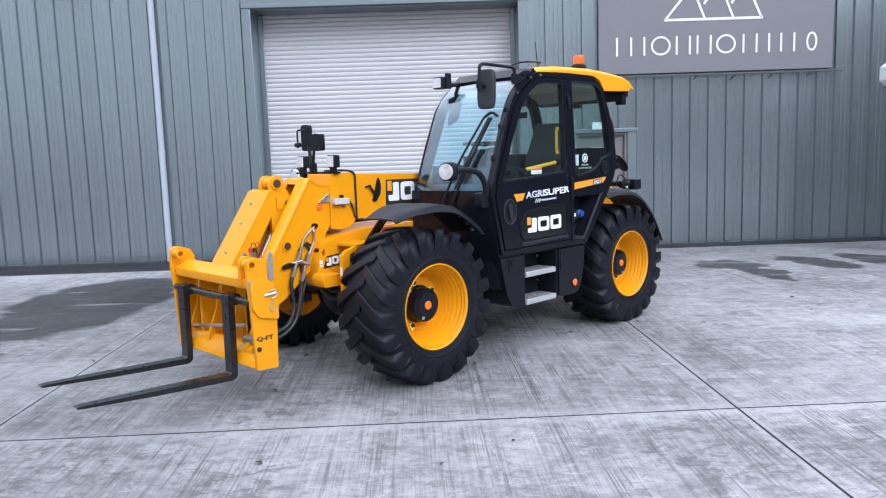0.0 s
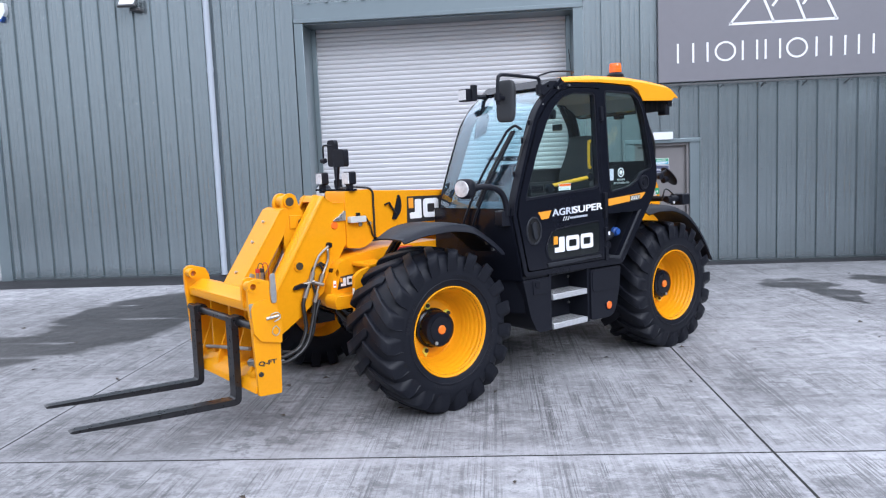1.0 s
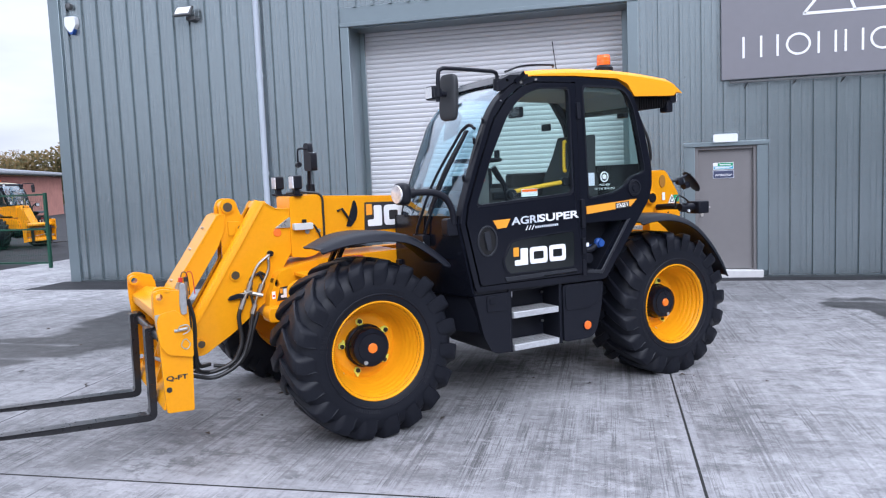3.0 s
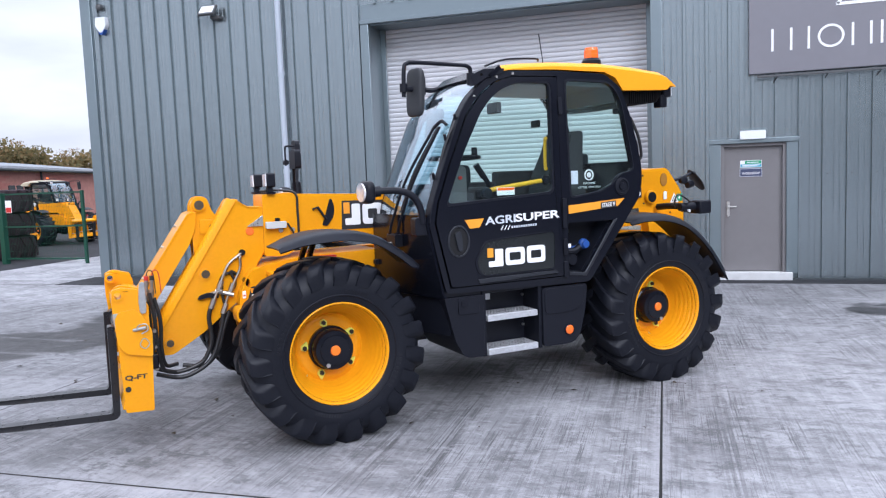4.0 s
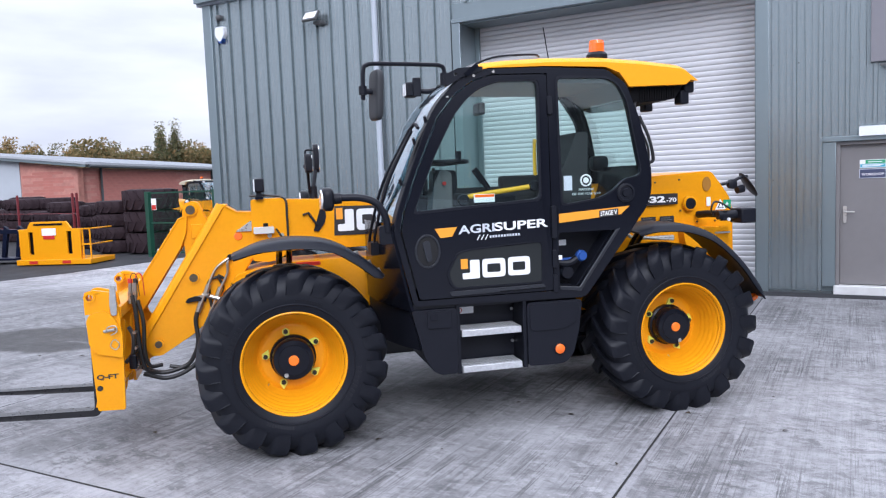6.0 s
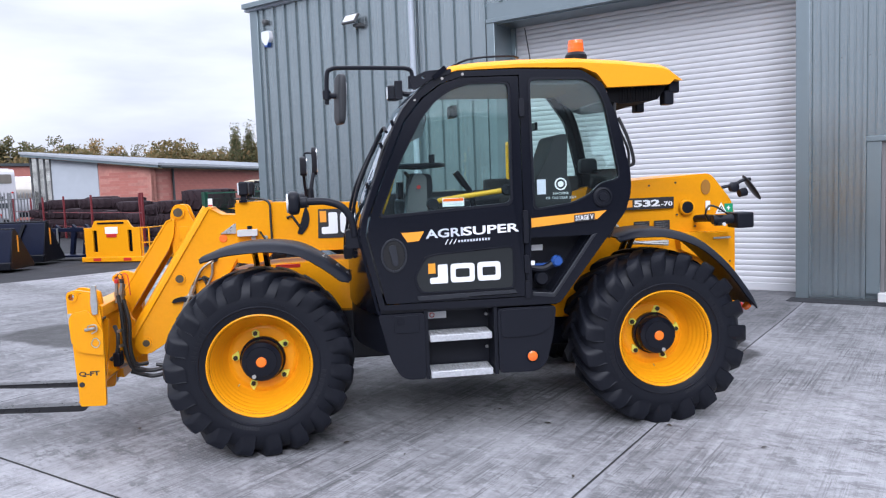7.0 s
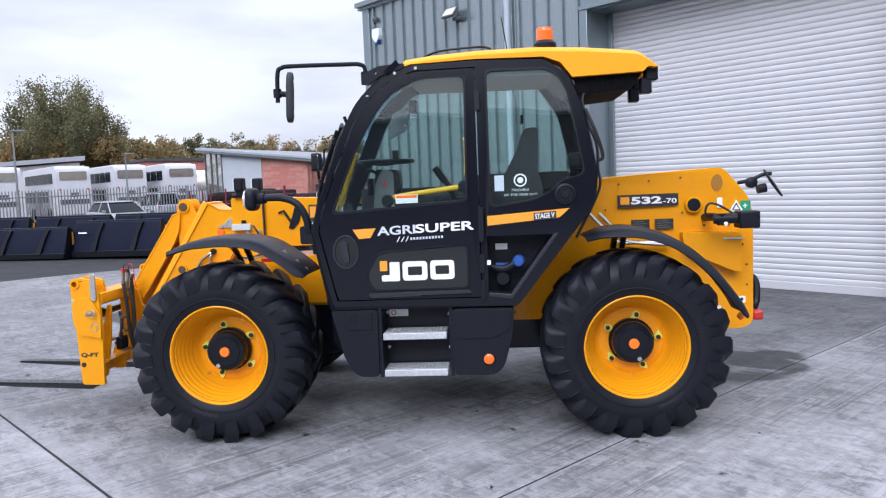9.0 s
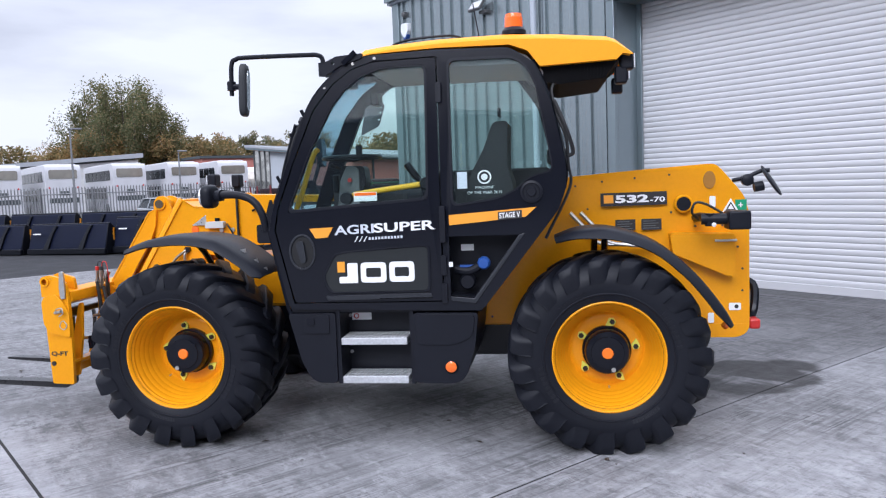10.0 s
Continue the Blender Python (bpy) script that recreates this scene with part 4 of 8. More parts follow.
nosebox = prism(rounded([(0.7, 1.17), (1.3, 1.16), (1.417, 1.147), (1.58, 1.122), (1.71, 1.09), (1.745, 1.06), (1.816, 0.912), (1.83, 0.76), (1.81, 0.72), (1.7, 0.71), (1.1, 0.64), (0.7, 0.605)], 0.02, 2), -0.24, 0.25, [circle(1.757, 0.997, 0.016, 14, 0.03)])
part("front_frame", nosebox, YELLOW, tele, "yellow front frame under the boom", bevel=0.008)
part("frame_ledge", prism(rounded([(1.86, 0.84), (1.88, 0.8), (1.87, 0.735), (1.56, 0.735), (1.56, 0.825)], 0.015, 2), 0.24, 0.4), YELLOW, tele, "yellow ledge on the front frame", bevel=0.012)
part("frame_label", box(1.775, 1.8, 0.25, 0.2525, 0.885, 0.94), WHITE, tele)
part("label_bar", box(1.78, 1.795, 0.2515, 0.254, 0.9, 0.912), RED, tele)
# black plug stands in for the dark inside the slot
part("slot_dark_plug", prism(circle(1.757, 0.997, 0.018, 14, 0.032), -0.2, 0.2), BLACK, tele)

# engine cover on the far side, low beside the boom
pod = prism(rounded([(0.6, 0.75), (0.55, 1.12), (-0.62, 1.16), (-0.66, 0.62), (0.5, 0.55)], 0.06), -1.12, -0.42)
part("engine_cover", pod, BLACK, tele, "black engine cover", bevel=0.02)

# boom
boom = prism(rounded([(1.335, 1.237), (1.335, 1.628), (0.67, 1.6), (-1.9, 1.52), (-1.95, 1.2), (0.67, 1.238)], 0.02, 2), -0.145, 0.145)
part("boom", boom, YELLOW, tele, "yellow box-section boom", bevel=0.012)
coll = prism(rounded([(1.6, 1.175), (1.595, 1.632), (1.34, 1.64), (1.34, 1.225), (1.41, 1.175), (1.48, 1.16)], 0.015, 2), -0.16, 0.158)
part("boom_collar", coll, YELLOW, tele, "yellow boom collar", bevel=0.01)
nose_poly = [(1.78, 1.6), (1.70, 1.545), (1.565, 1.538), (1.45, 1.535), (1.45, 1.27), (1.562, 1.245), (1.62, 1.18), (1.69, 1.06), (1.765, 0.9), (1.83, 0.84), (2.07, 0.65), (2.29, 0.515), (2.36, 0.515), (2.4, 0.57), (2.4, 0.64), (2.33, 0.74), (1.8, 1.575)]
for v0, v1 in ((0.105, 0.14), (-0.14, -0.105)):
    part("boom_nose_plate", prism(rounded(nose_poly, 0.02, 2), v0, v1), YELLOW, tele, "yellow boom nose side plate", bevel=0.006)
cap = sheet([[(u, v, z) for v in (-0.14, 0.14)] for u, z in ((1.45, 1.539), (1.565, 1.542), (1.70, 1.549), (1.76, 1.585), (1.79, 1.606))], 0.02)
part("nose_cap", cap, YELLOW, tele, "yellow nose cap plate", bevel=0.004)
low = sheet([[(u, v, z) for v in (-0.12, 0.12)] for u, z in ((1.5, 1.27), (1.562, 1.242), (1.69, 1.057), (1.765, 0.897), (1.83, 0.837), (2.07, 0.647), (2.29, 0.513))], -0.018)
part("nose_web", low, YELLOW, tele)
# folded front flanges of the nose, open between them for the lever
for s_ in (1, -1):
    rows = [[(u, s_ * 0.141, z), (u + 0.02, s_ * 0.138, z + 0.012), (u + 0.038, s_ * 0.11, z + 0.022), (u + 0.04, s_ * 0.08, z + 0.022)] for u, z in ((1.79, 1.59), (1.8, 1.575), (2.07, 1.15), (2.33, 0.74), (2.39, 0.64))]
    part("nose_flange", sheet(rows, 0.014), YELLOW, tele, "yellow folded nose flange", sharp=50)
part("nose_crown", sheet([[(u, v, z) for v in (-0.135, -0.05, 0.05, 0.135)] for u, z in ((1.77, 1.604), (1.8, 1.61), (1.835, 1.6), (1.858, 1.56))], 0.014), YELLOW, tele, "yellow nose crown plate", bevel=0.004)
for u, z, r, v1 in ((2.035, 1.076, 0.03, 0.153), (2.31, 0.6, 0.026, 0.153)):
    pin = part("pin_boss", rod((u, 0.13, z), (u, v1, z), r + 0.012, 20), YELLOW, tele)
    part("pin", rod((u, 0.1, z), (u, v1 + 0.006, z), r, 20), PIN, pin, "greased steel pivot pin")
# tipping lever and link
lever = [(2.095, 1.575), (2.07, 1.628), (2.022, 1.642), (1.975, 1.625), (1.945, 1.53), (1.89, 1.45), (1.9, 1.37), (1.95, 1.34), (1.985, 1.1), (2.0, 1.03), (2.05, 1.02), (2.085, 1.08), (2.095, 1.34)]
for v0, v1 in ((0.005, 0.035), (-0.135, -0.105)):
    part("tipping_lever", prism(rounded(lever, 0.02, 2), v0, v1), YELLOW, tele, "yellow tipping lever plate", bevel=0.005)
lw = prism(rounded([(2.04, 1.5), (1.97, 1.5), (1.995, 1.1), (2.03, 1.08), (2.05, 1.15)], 0.02, 2), -0.11, 0.01)
part("lever_web", lw, YELLOW, tele)
part("lever_gusset", prism([(2.04, 1.47), (1.88, 1.46), (1.885, 1.365), (2.04, 1.36)], -0.06, 0.045), YELLOW, tele, bevel=0.006)
for u, z, r in ((2.035, 1.575, 0.034), (1.945, 1.41, 0.026)):
    p = part("pin_boss", rod((u, -0.14, z), (u, 0.052, z), r + 0.014, 20), YELLOW, tele)
    part("pin", rod((u, -0.15, z), (u, 0.058, z), r, 20), PIN, p, "greased steel pivot pin")
link_poly = [(2.06, 1.53), (2.12, 1.512), (2.56, 0.86), (2.54, 0.8), (2.47, 0.79), (2.42, 0.835), (2.118, 1.295), (2.075, 1.4)]
for v0, v1 in ((0.035, 0.062), (-0.24, -0.213)):
    part("tipping_link", prism(rounded(link_poly, 0.012, 2), v0, v1), YELLOW, tele, "yellow tipping link plate", bevel=0.005)
part("link_face", sheet([[(u + 0.004, v, z + 0.003) for v in (-0.245, 0.067)] for u, z in ((2.08, 1.528), (2.122, 1.512), (2.34, 1.186), (2.56, 0.86))], 0.014), YELLOW, tele, "smooth yellow link face", bevel=0.003)
for z in (1.42, 1.27, 1.05):
    part("face_bolt", rod((2.122 + (1.512 - z) * 0.675, -0.1, z), (2.14 + (1.512 - z) * 0.675, -0.1, z + 0.01), 0.011, 8), STEEL, tele)
part("tip_ram", rod((1.93, -0.05, 1.38), (2.31, -0.05, 0.72), 0.028, 16), STEEL, tele, "polished tipping ram rod")
for v0, v1 in ((0.07, 0.1), (-0.28, -0.25)):
    part("hitch_ear", prism(rounded([(2.27, 0.56), (2.3, 0.66), (2.42, 0.8), (2.44, 0.93), (2.55, 0.95), (2.6, 0.9), (2.6, 0.42), (2.36, 0.5)], 0.03, 3), v0, v1), YELLOW, tele, "yellow hitch ear plate", bevel=0.005)

# fork carriage
carr = link("fork_carriage", prism(rounded([(2.47, 0.885), (2.47, 0.965), (2.56, 0.985), (2.665, 0.93), (2.665, 0.865), (2.6, 0.845)], 0.012, 2), -0.53, 0.61), YELLOW, tele, 0.008)
tagged(carr, "yellow quick-hitch fork carriage")
near = [(2.652, 0.28), (2.482, 0.273), (2.47, 0.63), (2.475, 0.9), (2.49, 1.02), (2.53, 1.07), (2.63, 1.09), (2.685, 1.075), (2.69, 1.0), (2.687, 0.9), (2.672, 0.74)]
for v0, v1 in ((0.615, 0.645), (-0.575, -0.545)):
    sp = part("side_plate", prism(rounded(near, 0.012, 2), v0, v1, [circle(2.652, 1.042, 0.022), circle(2.63, 0.432, 0.018)]), YELLOW, carr, "yellow carriage side plate", bevel=0.005)
for v in (0.6, -0.5):
    part("pin_ear", prism(rounded([(2.68, 1.02), (2.665, 1.085), (2.62, 1.095), (2.5, 1.06), (2.48, 0.9), (2.68, 0.88)], 0.02, 2), v - 0.1, v - 0.07, [circle(2.645, 1.04, 0.024)]), YELLOW, carr, bevel=0.004)
    part("pin_sleeve", lathe([(0.036, -0.03), (0.036, 0.056), (0.022, 0.056), (0.022, -0.03)], 20, centre=(2.652, v, 1.042), closed=True), YELLOW, carr)
flap = [(2.655, 0.935), (2.68, 0.89), (2.672, 0.73), (2.625, 0.665), (2.467, 0.63), (2.462, 0.8), (2.51, 0.9), (2.56, 0.95)]
part("lock_plate", prism(rounded(flap, 0.015, 2), 0.645, 0.668), YELLOW, carr, "yellow lock plate", bevel=0.006)
part("worn_edge", prism(rounded([(2.688, 0.93), (2.68, 0.83), (2.66, 0.83), (2.652, 0.93)], 0.01, 2), 0.645, 0.655), STEEL, carr, "bare worn steel edge")
part("lock_arm", prism(rounded([(2.522, 1.117), (2.49, 1.117), (2.486, 0.98), (2.49, 0.915), (2.526, 0.915), (2.532, 0.99)], 0.012, 2), 0.645, 0.662), STEEL, carr, "bare steel lock arm", bevel=0.004)
pinm = bmesh.new()
rod((2.575, 0.667, 0.815), (2.5, 0.7, 0.83), 0.011, 10, pinm)
tube([(2.53, 0.69, 0.79), (2.49, 0.7, 0.815), (2.5, 0.695, 0.85), (2.545, 0.69, 0.845), (2.56, 0.685, 0.81)], 0.004, 6, pinm)
tube([(2.505, 0.67, 0.755), (2.485, 0.672, 0.72), (2.51, 0.672, 0.69), (2.54, 0.672, 0.715), (2.525, 0.67, 0.75), (2.505, 0.67, 0.755)], 0.0035, 6, pinm)
part("linch_pin", pinm, STEEL, carr, "steel linch pin with a ring")
wing = [(2.64, 0.3), (2.64, 0.42), (2.56, 0.62), (2.5, 0.86), (2.47, 0.86), (2.49, 0.6), (2.54, 0.3)]
lowp = sheet([[(u, v, z) for v in (-0.55, -0.2, 0.2, 0.62)] for u, z in ((2.655, 0.295), (2.64, 0.36), (2.58, 0.42), (2.5, 0.42))], 0.016)
part("lower_plate", lowp, YELLOW, carr, "yellow lower cross plate", bevel=0.003)
for v in (-0.42, -0.1, 0.2, 0.48):
    part("rib", prism(rounded(wing, 0.02, 2), v - 0.012, v + 0.012), YELLOW, carr, bevel=0.004)
back = prism(rounded([(-0.12, 0.36), (-0.12, 0.84), (0.22, 0.84), (0.22, 0.36)], 0.03, 2), 2.47, 2.49, axis="u")
part("back_plate", back, YELLOW, carr, bevel=0.004)
back = prism(rounded([(-0.5, 0.4), (-0.5, 0.84), (-0.36, 0.84), (-0.36, 0.4)], 0.03, 2), 2.47, 2.49, axis="u")
part("back_plate", back, YELLOW, carr, bevel=0.004)
part("fork_bar", rod((2.655, -0.55, 0.77), (2.655, 0.62, 0.77), 0.027, 18), FORK, carr, "black fork hanging bar")
part("lock_rod", rod((2.6, -0.53, 0.44), (2.6, 0.42, 0.57), 0.014, 12), STEEL, carr, "bare steel locking rod")
part("ram_end", rod((2.6, 0.42, 0.47), (2.6, 0.6, 0.49), 0.03, 14), STEEL, carr)
part("ram_eye", rod((2.6, 0.44, 0.4), (2.6, 0.55, 0.4), 0.04, 14), YELLOW, carr)
for v in (-0.35, 0.355):
    prof = [(2.668, 0.81), (2.72, 0.81), (2.722, 0.24), (2.735, 0.225), (3.3, 0.243), (3.78, 0.257), (3.8, 0.25), (3.79, 0.239), (3.3, 0.206), (2.73, 0.18), (2.7, 0.186), (2.68, 0.21), (2.676, 0.3)]
    fk = prism(rounded(prof, 0.012, 2), v - 0.05, v + 0.05, off=None)
    for q in fk.verts:
        if q.co.x > 3.1:
            q.co.y = v + (q.co.y - v) * (1 - 0.3 * ((q.co.x - 3.1) / 0.7) ** 2)
    f = part("fork", fk, FORK, carr, "black steel pallet fork", bevel=0.006)
    part("fork_eye", lathe([(0.043, -0.055), (0.043, 0.055), (0.028, 0.055), (0.028, -0.055)], 20, centre=(2.655, v, 0.772), closed=True), FORK, carr)
lettering("Q-FT", "lettering", (2.645, 0.646, 0.485), *LEFT, 0.135, 0.038, INK, carr, bold=0.035)
part("bolt", rod((2.63, 0.6, 0.432), (2.63, 0.652, 0.432), 0.017, 12), INK, carr)

# hydraulic pipes and hoses at the nose
for pts in ([(1.768, 0.15, 1.215), (1.79, 0.168, 1.2), (1.872, 0.17, 1.135), (1.934, 0.172, 1.012), (1.97, 0.175, 0.93), (2.011, 0.175, 0.849)], [(1.775, 0.15, 1.2), (1.787, 0.168, 1.175), (1.792, 0.17, 1.097), (1.849, 0.172, 0.985), (1.891, 0.175, 0.903), (1.929, 0.175, 0.799)]):
    part("hydraulic_pipe", tube(pts, 0.0105, 10), PLATED, tele, "bright plated hydraulic pipe")
for r_, pts in ((0.016, [(2.011, 0.175, 0.849), (2.037, 0.18, 0.766), (2.028, 0.19, 0.617), (2.055, 0.2, 0.521), (2.12, 0.2, 0.44), (2.28, 0.2, 0.4), (2.42, 0.18, 0.44)]), (0.016, [(1.929, 0.175, 0.799), (1.949, 0.18, 0.693), (1.983, 0.19, 0.585), (2.03, 0.2, 0.476), (2.12, 0.21, 0.4), (2.26, 0.21, 0.36), (2.42, 0.19, 0.4)]),
            (0.014, [(1.888, 0.17, 0.79), (1.943, 0.18, 0.649), (1.985, 0.19, 0.524), (2.08, 0.19, 0.42), (2.24, 0.18, 0.44)]), (0.016, [(2.42, 0.18, 0.44), (2.45, 0.19, 0.56), (2.44, 0.2, 0.75), (2.45, 0.18, 1.02)]),
            (0.011, [(1.87, 0.155, 1.07), (1.91, 0.165, 1.06), (1.935, 0.165, 1.02), (1.93, 0.165, 0.96), (1.955, 0.165, 0.93)]), (0.011, [(1.82, 0.155, 1.06), (1.86, 0.162, 1.08), (1.83, 0.162, 1.0), (1.86, 0.165, 0.94), (1.91, 0.165, 0.92)]), (0.011, [(1.93, 0.16, 0.93), (1.92, 0.165, 0.82), (1.96, 0.17, 0.7)])):
    part("hydraulic_hose", tube(pts, r_, 10), HOSE, tele, "black hydraulic hose")
part("boom_lock_handle", prism(rounded([(2.105, 0.9), (2.085, 0.925), (2.03, 0.94), (1.955, 0.93), (1.955, 0.895), (2.03, 0.905), (2.085, 0.895)], 0.008, 2), 0.146, 0.17), PLASTIC, tele, "black tapered handle", bevel=0.005)
part("pipe_block", rod((1.766, 0.138, 1.215), (1.766, 0.172, 1.215), 0.022, 12), PLASTIC, tele)
for p, mat_ in (((2.005, 0.175, 0.86), PLATED), ((1.922, 0.175, 0.815), PLATED), ((1.945, 0.174, 0.985), PLATED), ((1.862, 0.173, 0.96), PLATED), ((2.45, 0.18, 1.03), PLATED)):
    part("coupling", rod(Vector(p) + Vector((0.014, 0, -0.035)), Vector(p) + Vector((-0.014, 0, 0.035)), 0.02, 6), mat_, tele)
part("pipe_clamp", rod((1.98, 0.16, 0.95), (1.85, 0.185, 0.91), 0.016, 8), PLATED, tele)
part("pipe_clamp", rod((2.01, 0.15, 0.93), (1.93, 0.19, 0.95), 0.012, 8), PLATED, tele)
for du, colr in ((0.0, RED), (0.035, INK)):
    cp = part("hose_coupler", rod((2.46 - du, 0.3, 0.94), (2.45 - du, 0.3, 1.09), 0.013, 10), PLATED, tele, "plated quick coupler")
    part("coupler_cap", rod((2.451 - du, 0.3, 1.085), (2.449 - du, 0.3, 1.115), 0.016, 10), colr, cp)
    part("coupler_sleeve", rod((2.4575 - du, 0.3, 0.985), (2.455 - du, 0.3, 1.02), 0.018, 6), PLATED, cp)
    part("coupler_cord", tube([(2.45 - du, 0.3, 1.11), (2.435 - du, 0.3, 1.15), (2.405 - du, 0.3, 1.13), (2.395 - du, 0.3, 0.99)], 0.0035, 6), RED if du else HOSE, cp)

# service hoses and valve behind the carriage
for pts in ([(2.44, 0.33, 1.0), (2.42, 0.34, 0.85), (2.41, 0.34, 0.62), (2.38, 0.32, 0.46), (2.3, 0.28, 0.42)], [(2.41, 0.3, 0.96), (2.38, 0.31, 0.8), (2.385, 0.31, 0.6), (2.36, 0.29, 0.48), (2.28, 0.25, 0.47)], [(2.47, 0.36, 0.78), (2.44, 0.4, 0.72), (2.45, 0.41, 0.6), (2.5, 0.4, 0.54)]):
    part("service_hose", tube(pts, 0.014, 10), HOSE, tele, "black service hose behind the carriage")
part("valve_body", box(2.42, 2.47, 0.36, 0.46, 0.5, 0.6), BLACK, tele, "black valve body", bevel=0.008)
for z in (0.48, 0.63, 0.74):
    part("hose_clip", rod((2.425, 0.3, z), (2.43, 0.42, z + 0.01), 0.012, 8), PLATED, tele)

# boom fittings
part("collar_bracket", prism(rounded([(1.72, 1.4), (1.6, 1.48), (1.57, 1.47), (1.56, 1.4)], 0.01, 2), 0.142, 0.156), ZINC, tele, "plated triangular bracket", bevel=0.004)
part("sensor_box", prism(rounded(rect(1.435, 1.585, 1.378, 1.428), 0.008, 2), 0.16, 0.21), SENSOR, tele, "pale grey sensor box", bevel=0.006)
part("sensor", rod((1.495, 0.18, 1.43), (1.495, 0.18, 1.455), 0.018, 14), PLASTIC, tele)
part("marker_reflector", lathe([(0.03, 0), (0.03, 0.006), (0.026, 0.009), (0, 0.009)], 24, centre=(1.698, 0.14, 1.366)), AMBER, tele, "round amber reflector")
part("cable", tube([(1.6, 0.1, 1.66), (1.45, 0.14, 1.66), (1.345, 0.165, 1.63), (1.335, 0.168, 1.5), (1.335, 0.168, 1.24)], 0.009, 8), HOSE, tele, "black cable round the boom")
part("cable", tube([(1.42, 0.18, 1.41), (1.38, 0.178, 1.34), (1.36, 0.17, 1.27), (1.335, 0.165, 1.24)], 0.007, 8), HOSE, tele)
for du in (0.0, -0.09):
    part("boom_bolt", rod((1.47 + du, 0.15, 1.36), (1.47 + du, 0.172, 1.36), 0.018, 6), STEEL, tele)
part("angle_gauge", prism(rounded([(1.062, 1.58), (1.045, 1.53), (1.043, 1.48), (1.056, 1.43), (1.104, 1.37), (1.142, 1.378), (1.12, 1.436), (1.075, 1.575)], 0.008, 2), 0.146, 0.158), PLASTIC, tele, "black boom angle gauge")
part("gauge_pointer", tube([(1.215, 0.16, 1.502), (1.175, 0.162, 1.518), (1.112, 0.165, 1.42)], 0.01, 8, None, 0), PLASTIC, tele)
for v, z, u in ((0.13, 1.655, 1.53), (-0.31, 1.655, 1.53)):
    lamp = part("work_lamp", box(u - 0.04, u + 0.03, v - 0.05, v + 0.05, z + 0.03, z + 0.135), PLASTIC, tele, "square black work lamp", bevel=0.012)
    part("lamp_lens", box(u + 0.029, u + 0.038, v - 0.043, v + 0.043, z + 0.038, z + 0.127), LENS, lamp, "clear lens")
    part("lamp_foot", box(u - 0.02, u + 0.02, v - 0.025, v + 0.025, z - 0.04, z + 0.032), PLASTIC, lamp)
part("lamp_bar", box(1.5, 1.56, -0.38, 0.19, 1.634, 1.65), BLACK, tele)

# mirrors on the far front corner
mm = part("mirror_post", tube([(1.06, -0.8, 1.2), (1.06, -0.84, 1.6), (1.04, -0.9, 1.76), (1.01, -0.97, 1.9)], 0.018, 10), PLASTIC, tele, "black mirror post")
part("mirror_post_foot", tube([(1.06, -0.8, 1.3), (1.06, -0.84, 1.68), (1.06, -0.84, 1.7)], 0.04, 12), PLASTIC, mm)
part("mirror_stay", tube([(1.09, -0.8, 1.66), (1.1, -0.76, 1.8), (1.1, -0.72, 2.0)], 0.014, 8), PLASTIC, mm)
part("mirror_loop", tube([(1.02, -0.97, 2.04), (1.08, -1.01, 2.045), (1.1, -1.02, 2.02), (1.1, -1.02, 1.87)], 0.009, 8), PLASTIC, mm)
part("mirror_clamp", lathe([(0.0, -0.03), (0.024, -0.03), (0.024, 0.03), (0.0, 0.03)], 12, centre=(1.1, -1.02, 1.9)), PLASTIC, mm)
part("mirror_head", prism(rounded(rect(-1.065, -0.93, 1.84, 2.095), 0.04, 4), 0.985, 1.03, axis="u"), PLASTIC, mm, "tall rounded black mirror head", bevel=0.012)
part("mirror_glass", prism(rounded(rect(-1.055, -0.94, 1.852, 2.083), 0.035, 4), 0.981, 0.9855, axis="u"), MIRROR, mm, "silver mirror glass")
part("small_mirror", prism(rounded(rect(-0.79, -0.61, 1.835, 1.995), 0.025, 4), 1.07, 1.125, axis="u"), PLASTIC, mm, "small square black mirror", bevel=0.012)
part("mirror_glass", prism(rounded(rect(-0.78, -0.62, 1.845, 1.985), 0.02, 4), 1.066, 1.0705, axis="u"), MIRROR, mm, "silver mirror glass")
part("mirror_base", tube([(1.06, -0.8, 1.35), (1.0, -0.72, 1.25), (0.6, -0.6, 1.1)], 0.04, 10), PLASTIC, mm)


# mudguards
def mudguard(line, v0, v1, lip=0.05):
    pts = spline([(u, 0, z) for u, z in line], 5)
    n = len(pts)
    rows = []
    for i, p in enumerate(pts):
        t = i / (n - 1)
        taper = 0.06 * max(0, 1 - t * 5) + 0.02 * max(0, 1 - (1 - t) * 6)
        d = (pts[min(i + 1, n - 1)] - pts[max(i - 1, 0)]).normalized()
        nn = Vector((d.z, 0, -d.x))
        if nn.z < 0:
            nn = -nn
        row = []
        for v, drop in ((v0 + taper, 0.0), (v0 + 0.1, 0.0), ((v0 + v1) / 2, 0.006), (v1 - 0.05, 0.0), (v1 - 0.018 - taper * 0.5, -0.012), (v1 - taper * 0.5, -lip * (0.4 + 0.6 * min(1, t * 4, (1 - t) * 6)))):
            row.append(p + nn * drop + Vector((0, v, 0)))
        rows.append(row)
    return sheet(rows, 0.012)


gu = part("mudguard", mudguard([(1.72, 1.285), (1.54, 1.35), (1.33, 1.372), (1.1, 1.34), (0.93, 1.245), (0.81, 1.15), (0.77, 1.11)], 0.72, 1.15), FENDER, tele, "dark plastic front mudguard", sharp=50)
